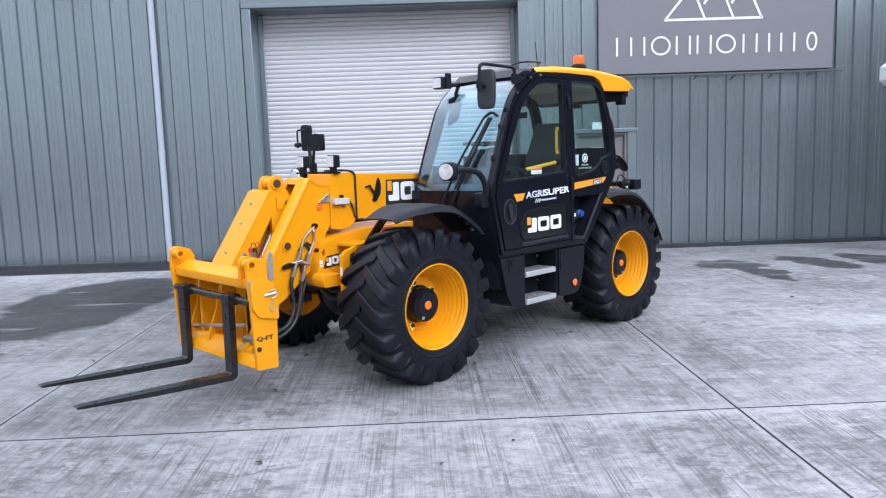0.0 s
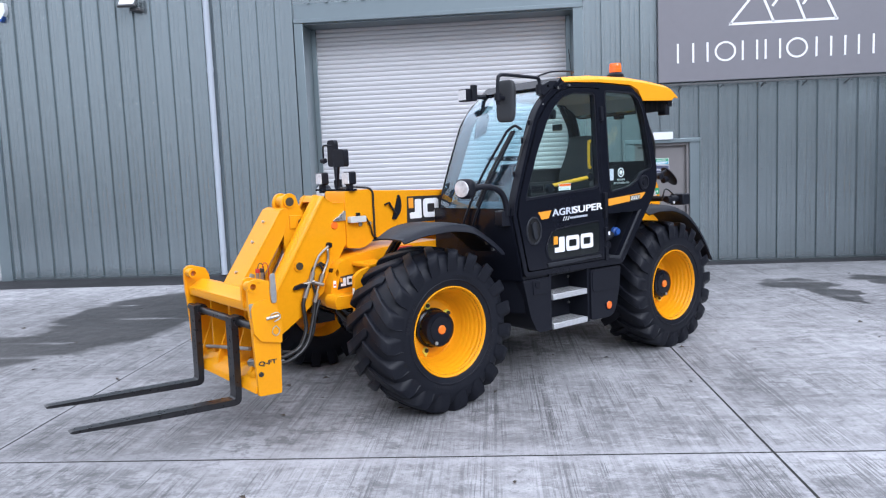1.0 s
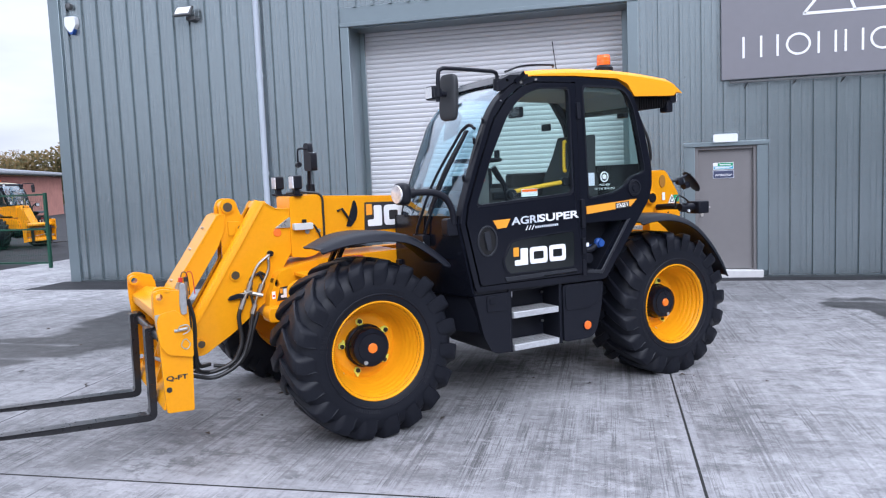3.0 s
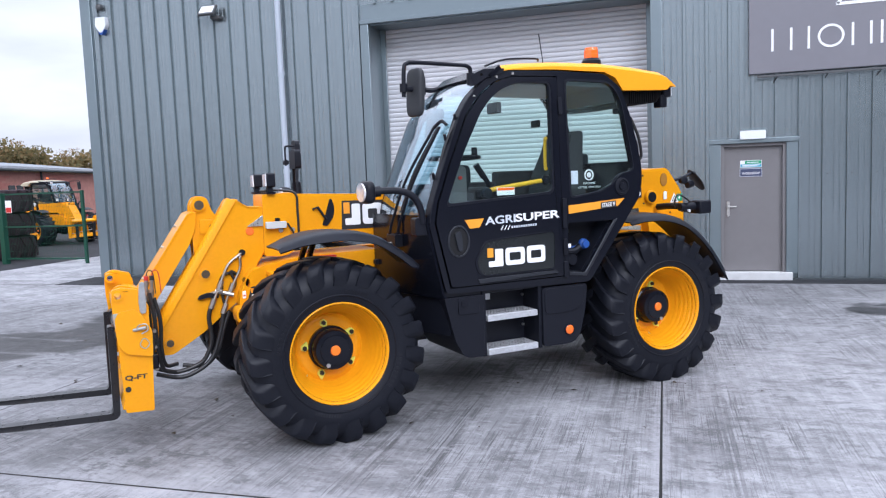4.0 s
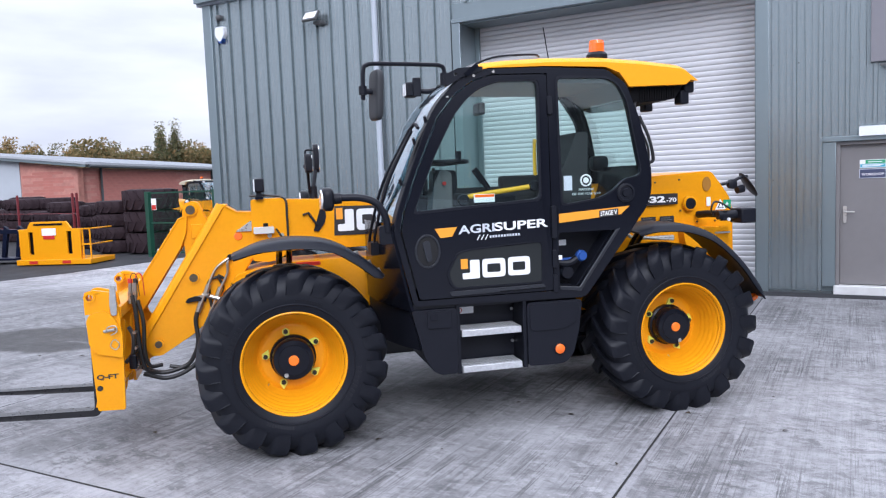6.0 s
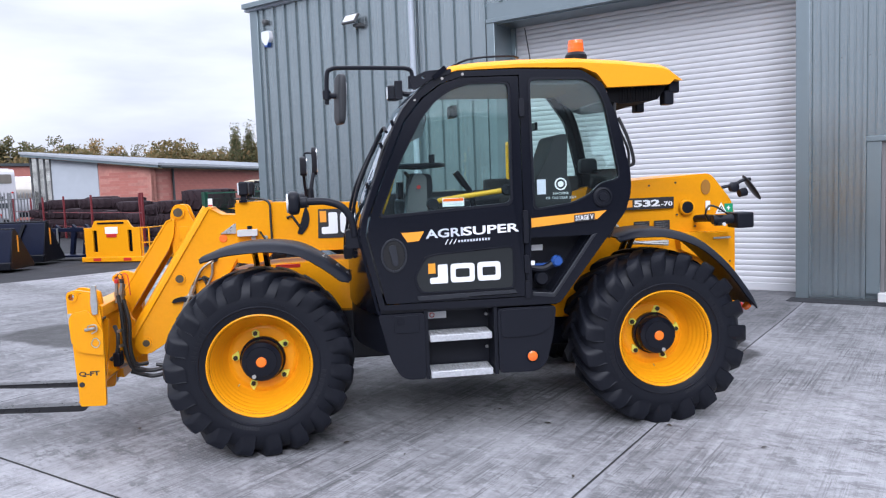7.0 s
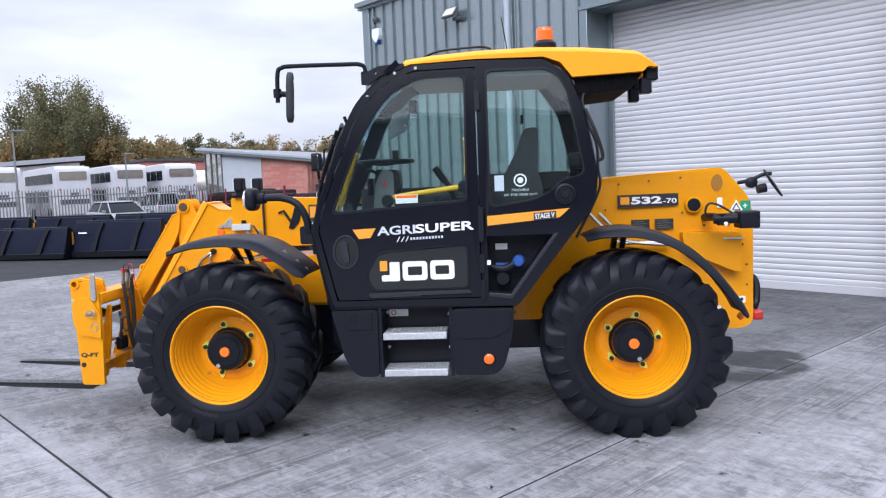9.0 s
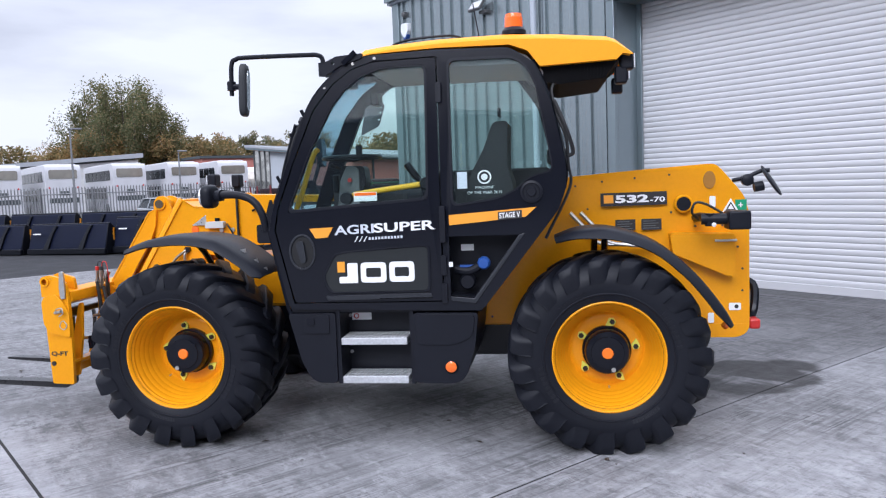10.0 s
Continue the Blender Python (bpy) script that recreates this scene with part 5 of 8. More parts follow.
for u, z in ((0.93, 1.262), (0.85, 1.195), (0.79, 1.14)):
    part("mudguard_bolt", rod((u, 1.02, z - 0.01), (u + 0.008, 1.02, z + 0.016), 0.018, 6), STEEL, gu)
gu = part("mudguard", mudguard([(-1.075, 1.29), (-1.22, 1.335), (-1.42, 1.335), (-1.66, 1.25), (-1.87, 1.075), (-2.03, 0.87), (-2.09, 0.76)], 0.72, 1.15), FENDER, tele, "dark plastic rear mudguard", sharp=50)
for line in ([(1.755, 1.27), (1.55, 1.35), (1.33, 1.372), (1.1, 1.34), (0.9, 1.225), (0.72, 1.06)], [(-1.02, 1.285), (-1.2, 1.34), (-1.42, 1.335), (-1.66, 1.25), (-1.87, 1.075), (-2.09, 0.76)]):
    part("mudguard", mudguard(line, -1.15, -0.72), FENDER, tele, "dark plastic mudguard", sharp=50)
part("mudguard_light", rod((-2.07, 1.0, 0.76), (-2.09, 1.0, 0.74), 0.03, 12), AMBER, gu)
for u0, u1 in ((1.35, 1.42), (-1.4, -1.33)):
    z = 1.36
    part("mudguard_stay", tube([(u0, 0.36, 1.05), (u0, 0.6, 1.28), (u0, 0.8, 1.33)], 0.022, 8), BLACK, tele)
    part("mudguard_stay", tube([(u1, 0.36, 1.02), (u1, 0.62, 1.26), (u1, 0.85, 1.33)], 0.022, 8), BLACK, tele)
part("wing_bracket", prism(rounded([(1.68, 1.0), (1.69, 0.7), (1.72, 0.67), (1.76, 0.69), (1.755, 0.99), (1.7, 1.03), (1.5, 1.08), (1.4, 1.1), (1.4, 1.05)], 0.02), 0.46, 0.5), YELLOW, tele, "yellow front bracket plate", bevel=0.006)
part("wing_bracket", box(1.4, 1.62, 0.24, 0.5, 1.04, 1.07), YELLOW, tele, bevel=0.006)
part("bracket_label", box(1.754, 1.759, 0.466, 0.494, 0.83, 0.9), WHITE, tele)
part("steer_ram", rod((1.6, -0.4, 0.66), (1.6, 0.55, 0.66), 0.035, 12), BLACK, tele)
part("axle_hoses", tube([(1.68, 0.1, 0.66), (1.7, 0.3, 0.62), (1.62, 0.45, 0.7), (1.55, 0.5, 0.85)], 0.025, 10), HOSE, tele)
part("red_valve", prism(rounded(rect(1.12, 1.3, 1.14, 1.165), 0.008), 0.36, 0.4), RED, tele, "red painted valve cover")

# ---- cab of the telehandler ----
OUT = [(0.585, 0.9), (0.7, 1.4), (0.672, 1.53), (0.564, 1.814), (0.417, 2.153), (0.283, 2.315), (0.147, 2.408), (0.012, 2.446), (-0.4, 2.456), (-0.835, 2.443), (-0.98, 2.345), (-1.072, 2.107), (-1.15, 1.744), (-1.147, 1.6), (-1.105, 1.48), (-0.866, 1.177), (-0.63, 0.88)]
DOOR_O = [(0.545, 0.945), (0.648, 1.4), (0.622, 1.53), (0.516, 1.8), (0.372, 2.125), (0.25, 2.272), (0.125, 2.362), (-0.01, 2.402), (-0.392, 2.408), (-0.392, 0.945)]
DOOR_H = [(0.556, 0.937), (0.66, 1.4), (0.634, 1.535), (0.526, 1.806), (0.381, 2.133), (0.256, 2.282), (0.129, 2.371), (-0.009, 2.411), (-0.4, 2.417), (-0.4, 0.937)]
WIN_F = [(0.575, 1.505), (0.415, 1.877), (0.265, 2.15), (0.165, 2.265), (0.07, 2.33), (-0.06, 2.37), (-0.337, 2.374), (-0.325, 1.56)]
WIN_R = [(-0.462, 1.512), (-0.458, 2.4), (-0.85, 2.395), (-0.93, 2.34), (-0.985, 2.23), (-1.075, 1.735), (-1.06, 1.7), (-0.935, 1.675), (-0.86, 1.6), (-0.74, 1.548)]
RECESS = [(-0.44, 1.335), (-0.44, 0.97), (-0.585, 0.955), (-0.865, 1.335)]
V_IN, V_OUT = 0.22, 1.16


def lean(u, z):
    """The cab side leans in a little above the waist."""
    return -0.045 * max(0.0, (z - 1.5) / 0.95) ** 1.4


cab = part("cab", prism(rounded(OUT, 0.03, 2), V_OUT - 0.06, V_OUT, [DOOR_H, rounded(WIN_R, 0.05), RECESS], off=lean), BLACK, tele, "black operator cab", bevel=0.008)
part("cab_far_side", prism(rounded(OUT, 0.03, 2), V_IN, V_IN + 0.05, [rounded([(0.6, 1.45), (0.3, 2.15), (0.08, 2.36), (-0.83, 2.37), (-0.98, 2.15), (-1.07, 1.75), (-0.95, 1.45)], 0.05)]), BLACK, cab, bevel=0.006)
part("far_glass", prism([(0.62, 1.43), (0.3, 2.17), (0.08, 2.38), (-0.83, 2.39), (-0.99, 2.15), (-1.08, 1.75), (-0.95, 1.43)], V_IN + 0.02, V_IN + 0.026), GLASS, cab).visible_shadow = False
door_l = part("cab_door", prism(rounded(DOOR_O, 0.02, 2), V_OUT - 0.055, V_OUT + 0.006, [rounded(WIN_F, 0.04)], off=lean), BLACK, cab, "black cab door with a large window", bevel=0.008)
g = part("door_glass", prism(rounded([(u * 1.02, z) for u, z in WIN_F], 0.02), V_OUT - 0.025, V_OUT - 0.019, off=lean), GLASS, cab)
g.visible_shadow = False
g = part("rear_side_glass", prism([(u, z) for u, z in WIN_R], V_OUT - 0.025, V_OUT - 0.019, off=lean), GLASS, cab)
g.visible_shadow = False
# rubber seals round the windows
for win in (WIN_F, WIN_R):
    w = rounded(win, 0.045)
    c = Vector((sum(p[0] for p in w) / len(w), sum(p[1] for p in w) / len(w)))
    inner = [tuple(c + (Vector(p) - c) * 0.965) for p in w]
    part("window_seal", prism(w, V_OUT - 0.03, V_OUT + 0.004, [inner], off=lean), PLASTIC, cab, bevel=0.003)
# pressed panel low on the door
panel = [(0.362, 1.11), (0.285, 1.245), (0.2, 1.262), (-0.305, 1.292), (-0.325, 1.275), (-0.322, 1.02), (-0.3, 1.0), (0.31, 1.0), (0.345, 1.04)]
c0 = (0.0, 1.13)
small = [(c0[0] + (u - c0[0]) * 0.95, c0[1] + (z - c0[1]) * 0.92) for u, z in panel]
part("panel_rim", prism(rounded(panel, 0.02, 2), V_OUT, V_OUT + 0.014, [rounded(small, 0.02, 2)]), BLACK, door_l, bevel=0.005)
part("panel_glass", prism(rounded(small, 0.02, 2), V_OUT, V_OUT + 0.0085), shade("dark_tinted_panel", (0.011, 0.0135, 0.0145), 0.1, vary=0.05, spec=0.45), door_l, "dark tinted lower door pane")
part("panel_ledge", prism(rounded([(0.33, 0.955), (0.345, 0.985), (-0.32, 0.995), (-0.335, 0.965)], 0.01, 2), V_OUT, V_OUT + 0.016), LITEDGE, door_l, "ledge below the door pane, lightened for its highlight", bevel=0.006)
# door handle in its oval pocket
part("handle_rim", prism(circle(0.482, 1.262, 0.086, 28, 0.112), V_OUT, V_OUT + 0.014, [circle(0.482, 1.262, 0.072, 28, 0.098)]), LITEDGE, door_l, bevel=0.004)
part("handle_pocket", prism(circle(0.482, 1.262, 0.069, 28, 0.095), V_OUT, V_OUT + 0.0075), shade("pocket_black", (0.006, 0.006, 0.007), 0.4), door_l)
part("handle", prism(rounded([(0.52, 1.325), (0.47, 1.335), (0.455, 1.2), (0.49, 1.19)], 0.02), V_OUT + 0.006, V_OUT + 0.026), LITEDGE, door_l, bevel=0.008)
for z in (2.2, 1.46, 0.99, 1.36, 1.16):
    part("hinge", prism(rounded(rect(-0.422, -0.388, z - 0.06, z + 0.06), 0.008, 2), V_OUT - 0.01, V_OUT + 0.016, off=lean), PLASTIC, cab, bevel=0.004)
# rear window lock
part("lock_boss", lathe([(0.066, 0), (0.066, 0.014), (0.052, 0.018), (0.048, 0.01), (0.03, 0.01), (0.026, 0.02), (0, 0.021)], 28, centre=(-0.945, V_OUT - 0.002, 1.588)), PLASTIC, cab, "round black lock")
# recess with the filler
part("recess_box", prism([(-0.42, 0.93), (-0.42, 1.4), (-0.98, 1.4), (-0.6, 0.9)], V_OUT - 0.2, V_OUT - 0.19), PLASTIC, cab)
part("recess_floor", prism([(-0.44, 0.972), (-0.58, 0.957), (-0.865, 1.335), (-0.9, 1.33), (-0.6, 0.93), (-0.43, 0.93)], V_OUT - 0.2, V_OUT - 0.05), PLASTIC, cab)
part("filler_hose", tube([(-0.46, V_OUT - 0.12, 1.12), (-0.55, V_OUT - 0.1, 1.11), (-0.63, V_OUT - 0.1, 1.15)], 0.028, 10), PLASTIC, cab)
part("blue_cap", lathe([(0.034, 0.0), (0.042, 0.012), (0.04, 0.035), (0.03, 0.045), (0.03, 0.06), (0, 0.062)], 9, centre=(-0.64, V_OUT - 0.11, 1.16)), BLUE, cab, "blue filler cap")
part("blue_label", box(-0.58, -0.49, V_OUT - 0.1, V_OUT - 0.095, 1.13, 1.15), BLUE, cab)
part("black_cap", lathe([(0.05, 0.0), (0.052, 0.03), (0.04, 0.05), (0, 0.05)], 14, centre=(-0.535, V_OUT - 0.13, 1.045)), PLASTIC, cab, "black filler cap")
part("recess_label", box(-0.57, -0.49, V_OUT - 0.188, V_OUT - 0.183, 1.23, 1.27), WHITE, cab)
part("recess_tag", box(-0.46, -0.435, V_OUT + 0.002, V_OUT + 0.004, 1.15, 1.18), WHITE, cab)
strut = [(-0.865, 1.335), (-0.585, 0.955), (-0.44, 0.97), (-0.44, 0.945), (-0.595, 0.925), (-0.9, 1.345)]
part("recess_lip", prism(strut, V_OUT - 0.01, V_OUT + 0.006), LITEDGE, cab, bevel=0.004)
# orange stripe
decal("orange_stripe", [(-0.446, 1.402), (-0.445, 1.464), (-0.972, 1.497), (-0.905, 1.44)], V_OUT + 0.001, ORANGE, cab, "orange stripe")
decal("stripe_plate", [(-0.742, 1.425), (-0.742, 1.473), (-0.885, 1.482), (-0.885, 1.434)], V_OUT + 0.004, INK, cab)
lettering("STAGE V", "lettering", (-0.75, V_OUT + 0.0075, 1.434), (-1, 0, 0.06), (0, 0, 1), 0.125, 0.033, WHITE, cab, bold=0.02)
# door graphics
decal("orange_wedge", [(0.43, 1.407), (0.278, 1.412), (0.315, 1.35), (0.392, 1.345)], V_OUT + 0.007, ORANGE, door_l, "orange wedge")
lettering("AGRI", "lettering", (0.27, V_OUT + 0.009, 1.362), (-1, 0, 0.03), (0, 0, 1), 0.25, 0.058, PALE, door_l, bold=0.022)
lettering("SUPER", "lettering", (0.02, V_OUT + 0.009, 1.37), (-1, 0, 0.03), (0, 0, 1), 0.38, 0.058, WHITE, door_l, bold=0.024)
for k in range(3):
    u = 0.145 - k * 0.028
    decal("emblem_stroke", [(u, 1.318), (u - 0.006, 1.318), (u - 0.026, 1.352), (u - 0.02, 1.352)], V_OUT + 0.007, WHITE, door_l)
for k in range(11):
    u = 0.055 - k * 0.02
    decal("name_bar", [(u, 1.328 + k * 0.0006), (u - 0.012, 1.328 + k * 0.0006), (u - 0.012, 1.344 + k * 0.0006), (u, 1.344 + k * 0.0006)], V_OUT + 0.007, PALE, door_l)


def block_badge(parent, u0, z0, w, h, v, mat=WHITE, square=ORANGE, slope=0.0):
    """Three heavy white blocks with a small orange square, in place of a maker's name. Runs rearwards from u0."""
    t = h * 0.27
    cells = ((0.0, 0.25), (0.29, 0.63), (0.67, 1.0))
    for i, (a, b) in enumerate(cells):
        x0, x1 = u0 - a * w, u0 - b * w
        zz = z0 + slope * (a + b) / 2 * w
        outer = rounded(rect(x1, x0, zz, zz + h), h * 0.2)
        if i == 0:
            outer = rounded([(x1, zz), (x0, zz), (x0, zz + t * 1.2), (x0 - (x0 - x1) * 0.45, zz + t * 1.2), (x0 - (x0 - x1) * 0.45, zz + h), (x1, zz + h)], h * 0.08)
            hole = ()
        else:
            hole = [rounded(rect(x1 + t, x0 - t, zz + t, zz + h - t), h * 0.08)]
        decal("white_block", outer, v, mat, parent, holes=hole)
    decal("orange_square", rect(u0 - 0.08 * w, u0 + 0.02 * w, z0 + h * 0.55, z0 + h * 1.08), v, square, parent)


block_badge(door_l, 0.252, 1.062, 0.475, 0.125, V_OUT + 0.0095, slope=0.01)

# windscreen, front wall and rear wall
edge = [(0.7, 1.4), (0.672, 1.53), (0.564, 1.814), (0.417, 2.153), (0.283, 2.315), (0.147, 2.408), (0.03, 2.44)]
ln = spline([(u, 0, z) for u, z in edge], 4)
vs = [V_IN + 0.03 + (V_OUT - 0.05 - V_IN) * k / 10 for k in range(11)]


def bulge(v):
    t = (v - V_IN) / (V_OUT - V_IN)
    return 0.05 * (1 - (2 * t - 1) ** 2)


rows = [[(p.x + bulge(v) * 0.9 - 0.012, v + lean(p.x, p.z) * (v - V_IN) / 0.94, p.z) for v in vs] for p in ln]
g = part("windscreen", sheet(rows, 0.006), SCREEN_GLASS, cab, "large curved windscreen", sharp=60)
g.visible_shadow = False


def front_wall(levels, v0, v1, u_in, back=0.0):
    """Wall that stands upright at its inner edge and sweeps back to the slanting door edge."""
    rows = []
    for u_side, z in levels:
        row = []
        for k in range(13):
            t = k / 12
            row.append((u_side + (u_in - u_side) * (1 - t ** 2.2) - back, v0 + (v1 - v0) * t, z))
        rows.append(row)
    return sheet(rows, 0.02)


part("front_panel", front_wall(((0.578, 0.875), (0.592, 0.9), (0.645, 1.15), (0.694, 1.4), (0.682, 1.45)), 0.25, V_OUT - 0.02, 0.742), BLACK, cab, "glossy black panel below the windscreen", sharp=60)
part("front_toe", front_wall(((0.54, 0.6), (0.565, 0.74), (0.575, 0.865)), 0.25, V_OUT - 0.06, 0.742, 0.012), PLASTIC, cab, "black lower front panel", sharp=60)
part("panel_grommet", prism(rounded(rect(0.742, 0.79, 1.055, 1.095), 0.01, 2), 0.29, 0.34), PLASTIC, cab, bevel=0.006)
rr = [[(p.x + bulge(v) * 0.9 - 0.009, v + lean(p.x, p.z) * (v - V_IN) / 0.94, p.z) for v in (V_IN + 0.882, V_IN + 0.942)] for p in ln]
part("screen_border", sheet(rr, 0.008), PLASTIC, cab)
part("screen_header", sheet([[(0.16 - 0.02 * k + bulge(v) * 0.8, v, 2.39 + 0.017 * k) for v in vs] for k in range(5)], 0.03), BLACK, cab)
rw = sheet([[(u - 0.005, v, z) for v in (V_IN + 0.02, V_OUT - 0.05)] for u, z in ((-1.142, 1.77), (-1.072, 2.107), (-0.98, 2.345))], 0.006)
g = part("rear_window", rw, GLASS, cab)
g.visible_shadow = False
part("rear_panel", sheet([[(u, v, z) for v in (V_IN + 0.02, V_OUT - 0.05)] for u, z in ((-0.62, 0.9), (-0.85, 1.18), (-1.085, 1.485), (-1.125, 1.62), (-1.14, 1.74), (-1.138, 1.78))], 0.02), BLACK, cab)
for v in (V_IN + 0.05, V_OUT - 0.09):
    part("rear_post", tube([(-0.96, v, 2.36), (-1.06, v, 2.1), (-1.13, v, 1.74), (-1.12, v, 1.6)], 0.03, 8), BLACK, cab)
part("hose_guide", tube([(-1.15, V_OUT - 0.15, 2.27), (-1.08, V_OUT - 0.1, 2.2), (-1.1, V_OUT - 0.08, 2.05), (-1.155, V_OUT - 0.06, 1.9), (-1.165, V_OUT - 0.08, 1.74), (-1.17, V_OUT - 0.1, 1.6), (-1.02, V_OUT - 0.1, 1.3)], 0.009, 8), HOSE, cab)
part("hose_guide", tube([(-1.09, V_OUT - 0.06, 2.12), (-1.15, V_OUT - 0.04, 1.97), (-1.195, V_OUT - 0.06, 1.82), (-1.165, V_OUT - 0.07, 1.79)], 0.012, 8), HOSE, cab)
part("cab_floor", box(-0.65, 0.6, V_IN + 0.04, V_OUT - 0.06, 0.9, 0.94), PLASTIC, cab)
part("headliner", prism([(0.05, 2.36), (0.05, 2.43), (-0.84, 2.435), (-0.93, 2.4), (-1.03, 2.3), (-1.03, 2.24), (-0.9, 2.35)], V_IN + 0.04, V_OUT - 0.09), shade("grey_headliner", (0.3, 0.3, 0.31), 0.8, vary=0.06, grain=60, bump=0.05), cab, "grey moulded headliner", bevel=0.01)

# roof
prof_top = [(0.085, 2.447), (0.04, 2.474), (-0.12, 2.492), (-0.4, 2.508), (-0.8, 2.512), (-1.1, 2.494), (-1.4, 2.464), (-1.45, 2.447), (-1.545, 2.378)]
prof_bot = [(-1.535, 2.36), (-1.49, 2.368), (-1.455, 2.336), (-1.2, 2.328), (-1.012, 2.323), (-0.985, 2.36), (-0.94, 2.418), (-0.835, 2.458), (-0.4, 2.465), (0.01, 2.452)]


def set_back(u, k):
    return u if u < -0.3 else u * (1 - k) + k * (-0.33 - (0.085 - u) * 0.3)


vs2 = [V_IN - 0.01 + 0.94 * t for t in (0, 0.015, 0.05, 0.15, 0.35, 0.5, 0.65, 0.8, 0.86, 0.92, 0.95, 0.985, 1.0)]
bm = bmesh.new()
loops = []
for v in vs2:
    t = (v - V_IN + 0.01) / 0.94
    e = 1 - abs(2 * t - 1)
    crown = 0.035 * min(1, e * 3.2) ** 0.6 * (1 - 0.3 * (1 - min(1, e * 1.5)))
    pull = 0.02 * (1 - min(1, e * 12))
    back = min(1, max(0, (0.92 - t) / 0.06))     # the middle stops behind the roof window
    lp = []
    for u, z in prof_top:
        k = min(1, max(0, (z - 2.38) / 0.1))
        lp.append(bm.verts.new((set_back(u, back) - pull * 0.3 + 0.06 * e * (1 - back if u > 0 else 0), v - 0.035, z + crown * k - pull)))
    for u, z in prof_bot:
        lp.append(bm.verts.new((set_back(u, back), v - 0.035, z)))
    loops.append(lp)
m = len(loops[0])
for a, b in zip(loops, loops[1:]):
    for i in range(m):
        j = (i + 1) % m
        bm.faces.new([a[i], a[j], b[j], b[i]])
for lp in (loops[0], loops[-1]):
    bm.faces.new(lp)
roof_p = part("cab_roof", bm, ROOF_YELLOW, tele, "yellow moulded cab roof with a rear visor", sharp=35)
part("roof_window", prism(rounded([(0.1, 2.435), (0.065, 2.462), (-0.15, 2.492), (-0.37, 2.505), (-0.37, 2.44)], 0.008, 2), V_IN - 0.02, V_OUT - 0.11), BLACK, roof_p, "dark roof window panel", bevel=0.01)
vis = part("visor_grille", prism(rounded([(-1.5, 2.36), (-1.0, 2.34), (-1.03, 2.24), (-1.12, 2.215), (-1.39, 2.24), (-1.46, 2.335)], 0.01, 2), V_IN + 0.05, V_OUT - 0.1), MATT, roof_p, "black ribbed visor underside")
for k in range(15):
    u = -1.12 - k * 0.019
    part("grille_slat", prism([(u, 2.325), (u - 0.008, 2.325), (u - 0.004, 2.228 + k * 0.001), (u + 0.004, 2.228 + k * 0.001)], V_OUT - 0.1, V_OUT - 0.09), MATT, vis)
for v, u, zt in ((1.0, -1.5, 2.385), (0.45, -1.52, 2.385)):
    wl_ = part("rear_work_lamp", box(u - 0.06, u + 0.02, v - 0.05, v + 0.05, zt - 0.1, zt), PLASTIC, roof_p, "small black rear lamp", bevel=0.012)
    part("lamp_lens", box(u - 0.066, u - 0.059, v - 0.042, v + 0.042, zt - 0.09, zt - 0.01), LENS, wl_)
    part("lamp_socket", box(u - 0.02, u + 0.05, v - 0.045, v + 0.045, zt - 0.18, zt - 0.08), PLASTIC, wl_, bevel=0.01)
be = part("beacon_base", lathe([(0.0, -0.045), (0.075, -0.045), (0.075, -0.02), (0.06, 0.0), (0.0, 0.0)], 24), PLASTIC, roof_p)
be.matrix_basis = Matrix.Translation((-0.857, 0.93, 2.585)) @ Matrix.Rotation(radians(90), 4, "X")
lens = lathe([(0.055, 0.0), (0.056, 0.03), (0.054, 0.032), (0.055, 0.06), (0.053, 0.062), (0.05, 0.082), (0.0, 0.086)], 24)
part("beacon_lens", lens, AMBER, be, "orange warning beacon")
part("aerial", rod((-0.62, 0.62, 2.56), (-0.58, 0.62, 2.82), 0.004, 6), PLASTIC, roof_p, "thin black aerial")
part("roof_rib", tube([(0.0, 0.75, 2.53), (-0.15, 0.8, 2.577), (-0.42, 0.8, 2.592), (-0.5, 0.72, 2.59)], 0.008, 6), PLASTIC, roof_p)

# mirror arm, side mirror, lamps on the cab front
arm = part("mirror_bracket", prism(rounded([(0.3, 2.33), (0.33, 2.4), (0.22, 2.45), (0.05, 2.46), (0.06, 2.43), (0.2, 2.39)], 0.012, 2), V_OUT - 0.09, V_OUT - 0.03, [circle(0.24, 2.41, 0.012, 10), circle(0.14, 2.43, 0.01, 10)]), PLASTIC, tele, "black mirror bracket", bevel=0.004)
part("mirror_arm", tube([(0.31, 1.1, 2.34), (0.31, 1.1, 2.44), (0.34, 1.11, 2.468), (0.42, 1.12, 2.472), (0.76, 1.185, 2.468), (0.83, 1.2, 2.458), (0.857, 1.204, 2.42), (0.865, 1.204, 2.24)], 0.014, 10), PLASTIC, arm)
part("arm_collar", rod((0.31, 1.1, 2.34), (0.31, 1.1, 2.42), 0.028, 12), PLASTIC, arm)
part("arm_clamp", rod((0.864, 1.204, 2.272), (0.864, 1.204, 2.325), 0.026, 14), PLASTIC, arm)
mo = part("mirror_head", pillow(0.026, 0.078, 0.157, 0.42, 28), MIRRORSHELL, arm, "rounded grey-black side mirror", sharp=80)
mo.matrix_basis = pose(0.782, 1.207, 2.268, 0, -3, 14)
mg = part("mirror_glass", prism(rounded(rect(-0.056, 0.056, -0.12, 0.12), 0.045, 5), -0.0265, -0.0215, axis="u"), MIRROR, arm, "silver mirror glass")
mg.matrix_basis = mo.matrix_basis.copy()
part("mirror_stem", rod((0.862, 1.205, 2.297), (0.8, 1.205, 2.29), 0.018, 10), PLASTIC, arm)
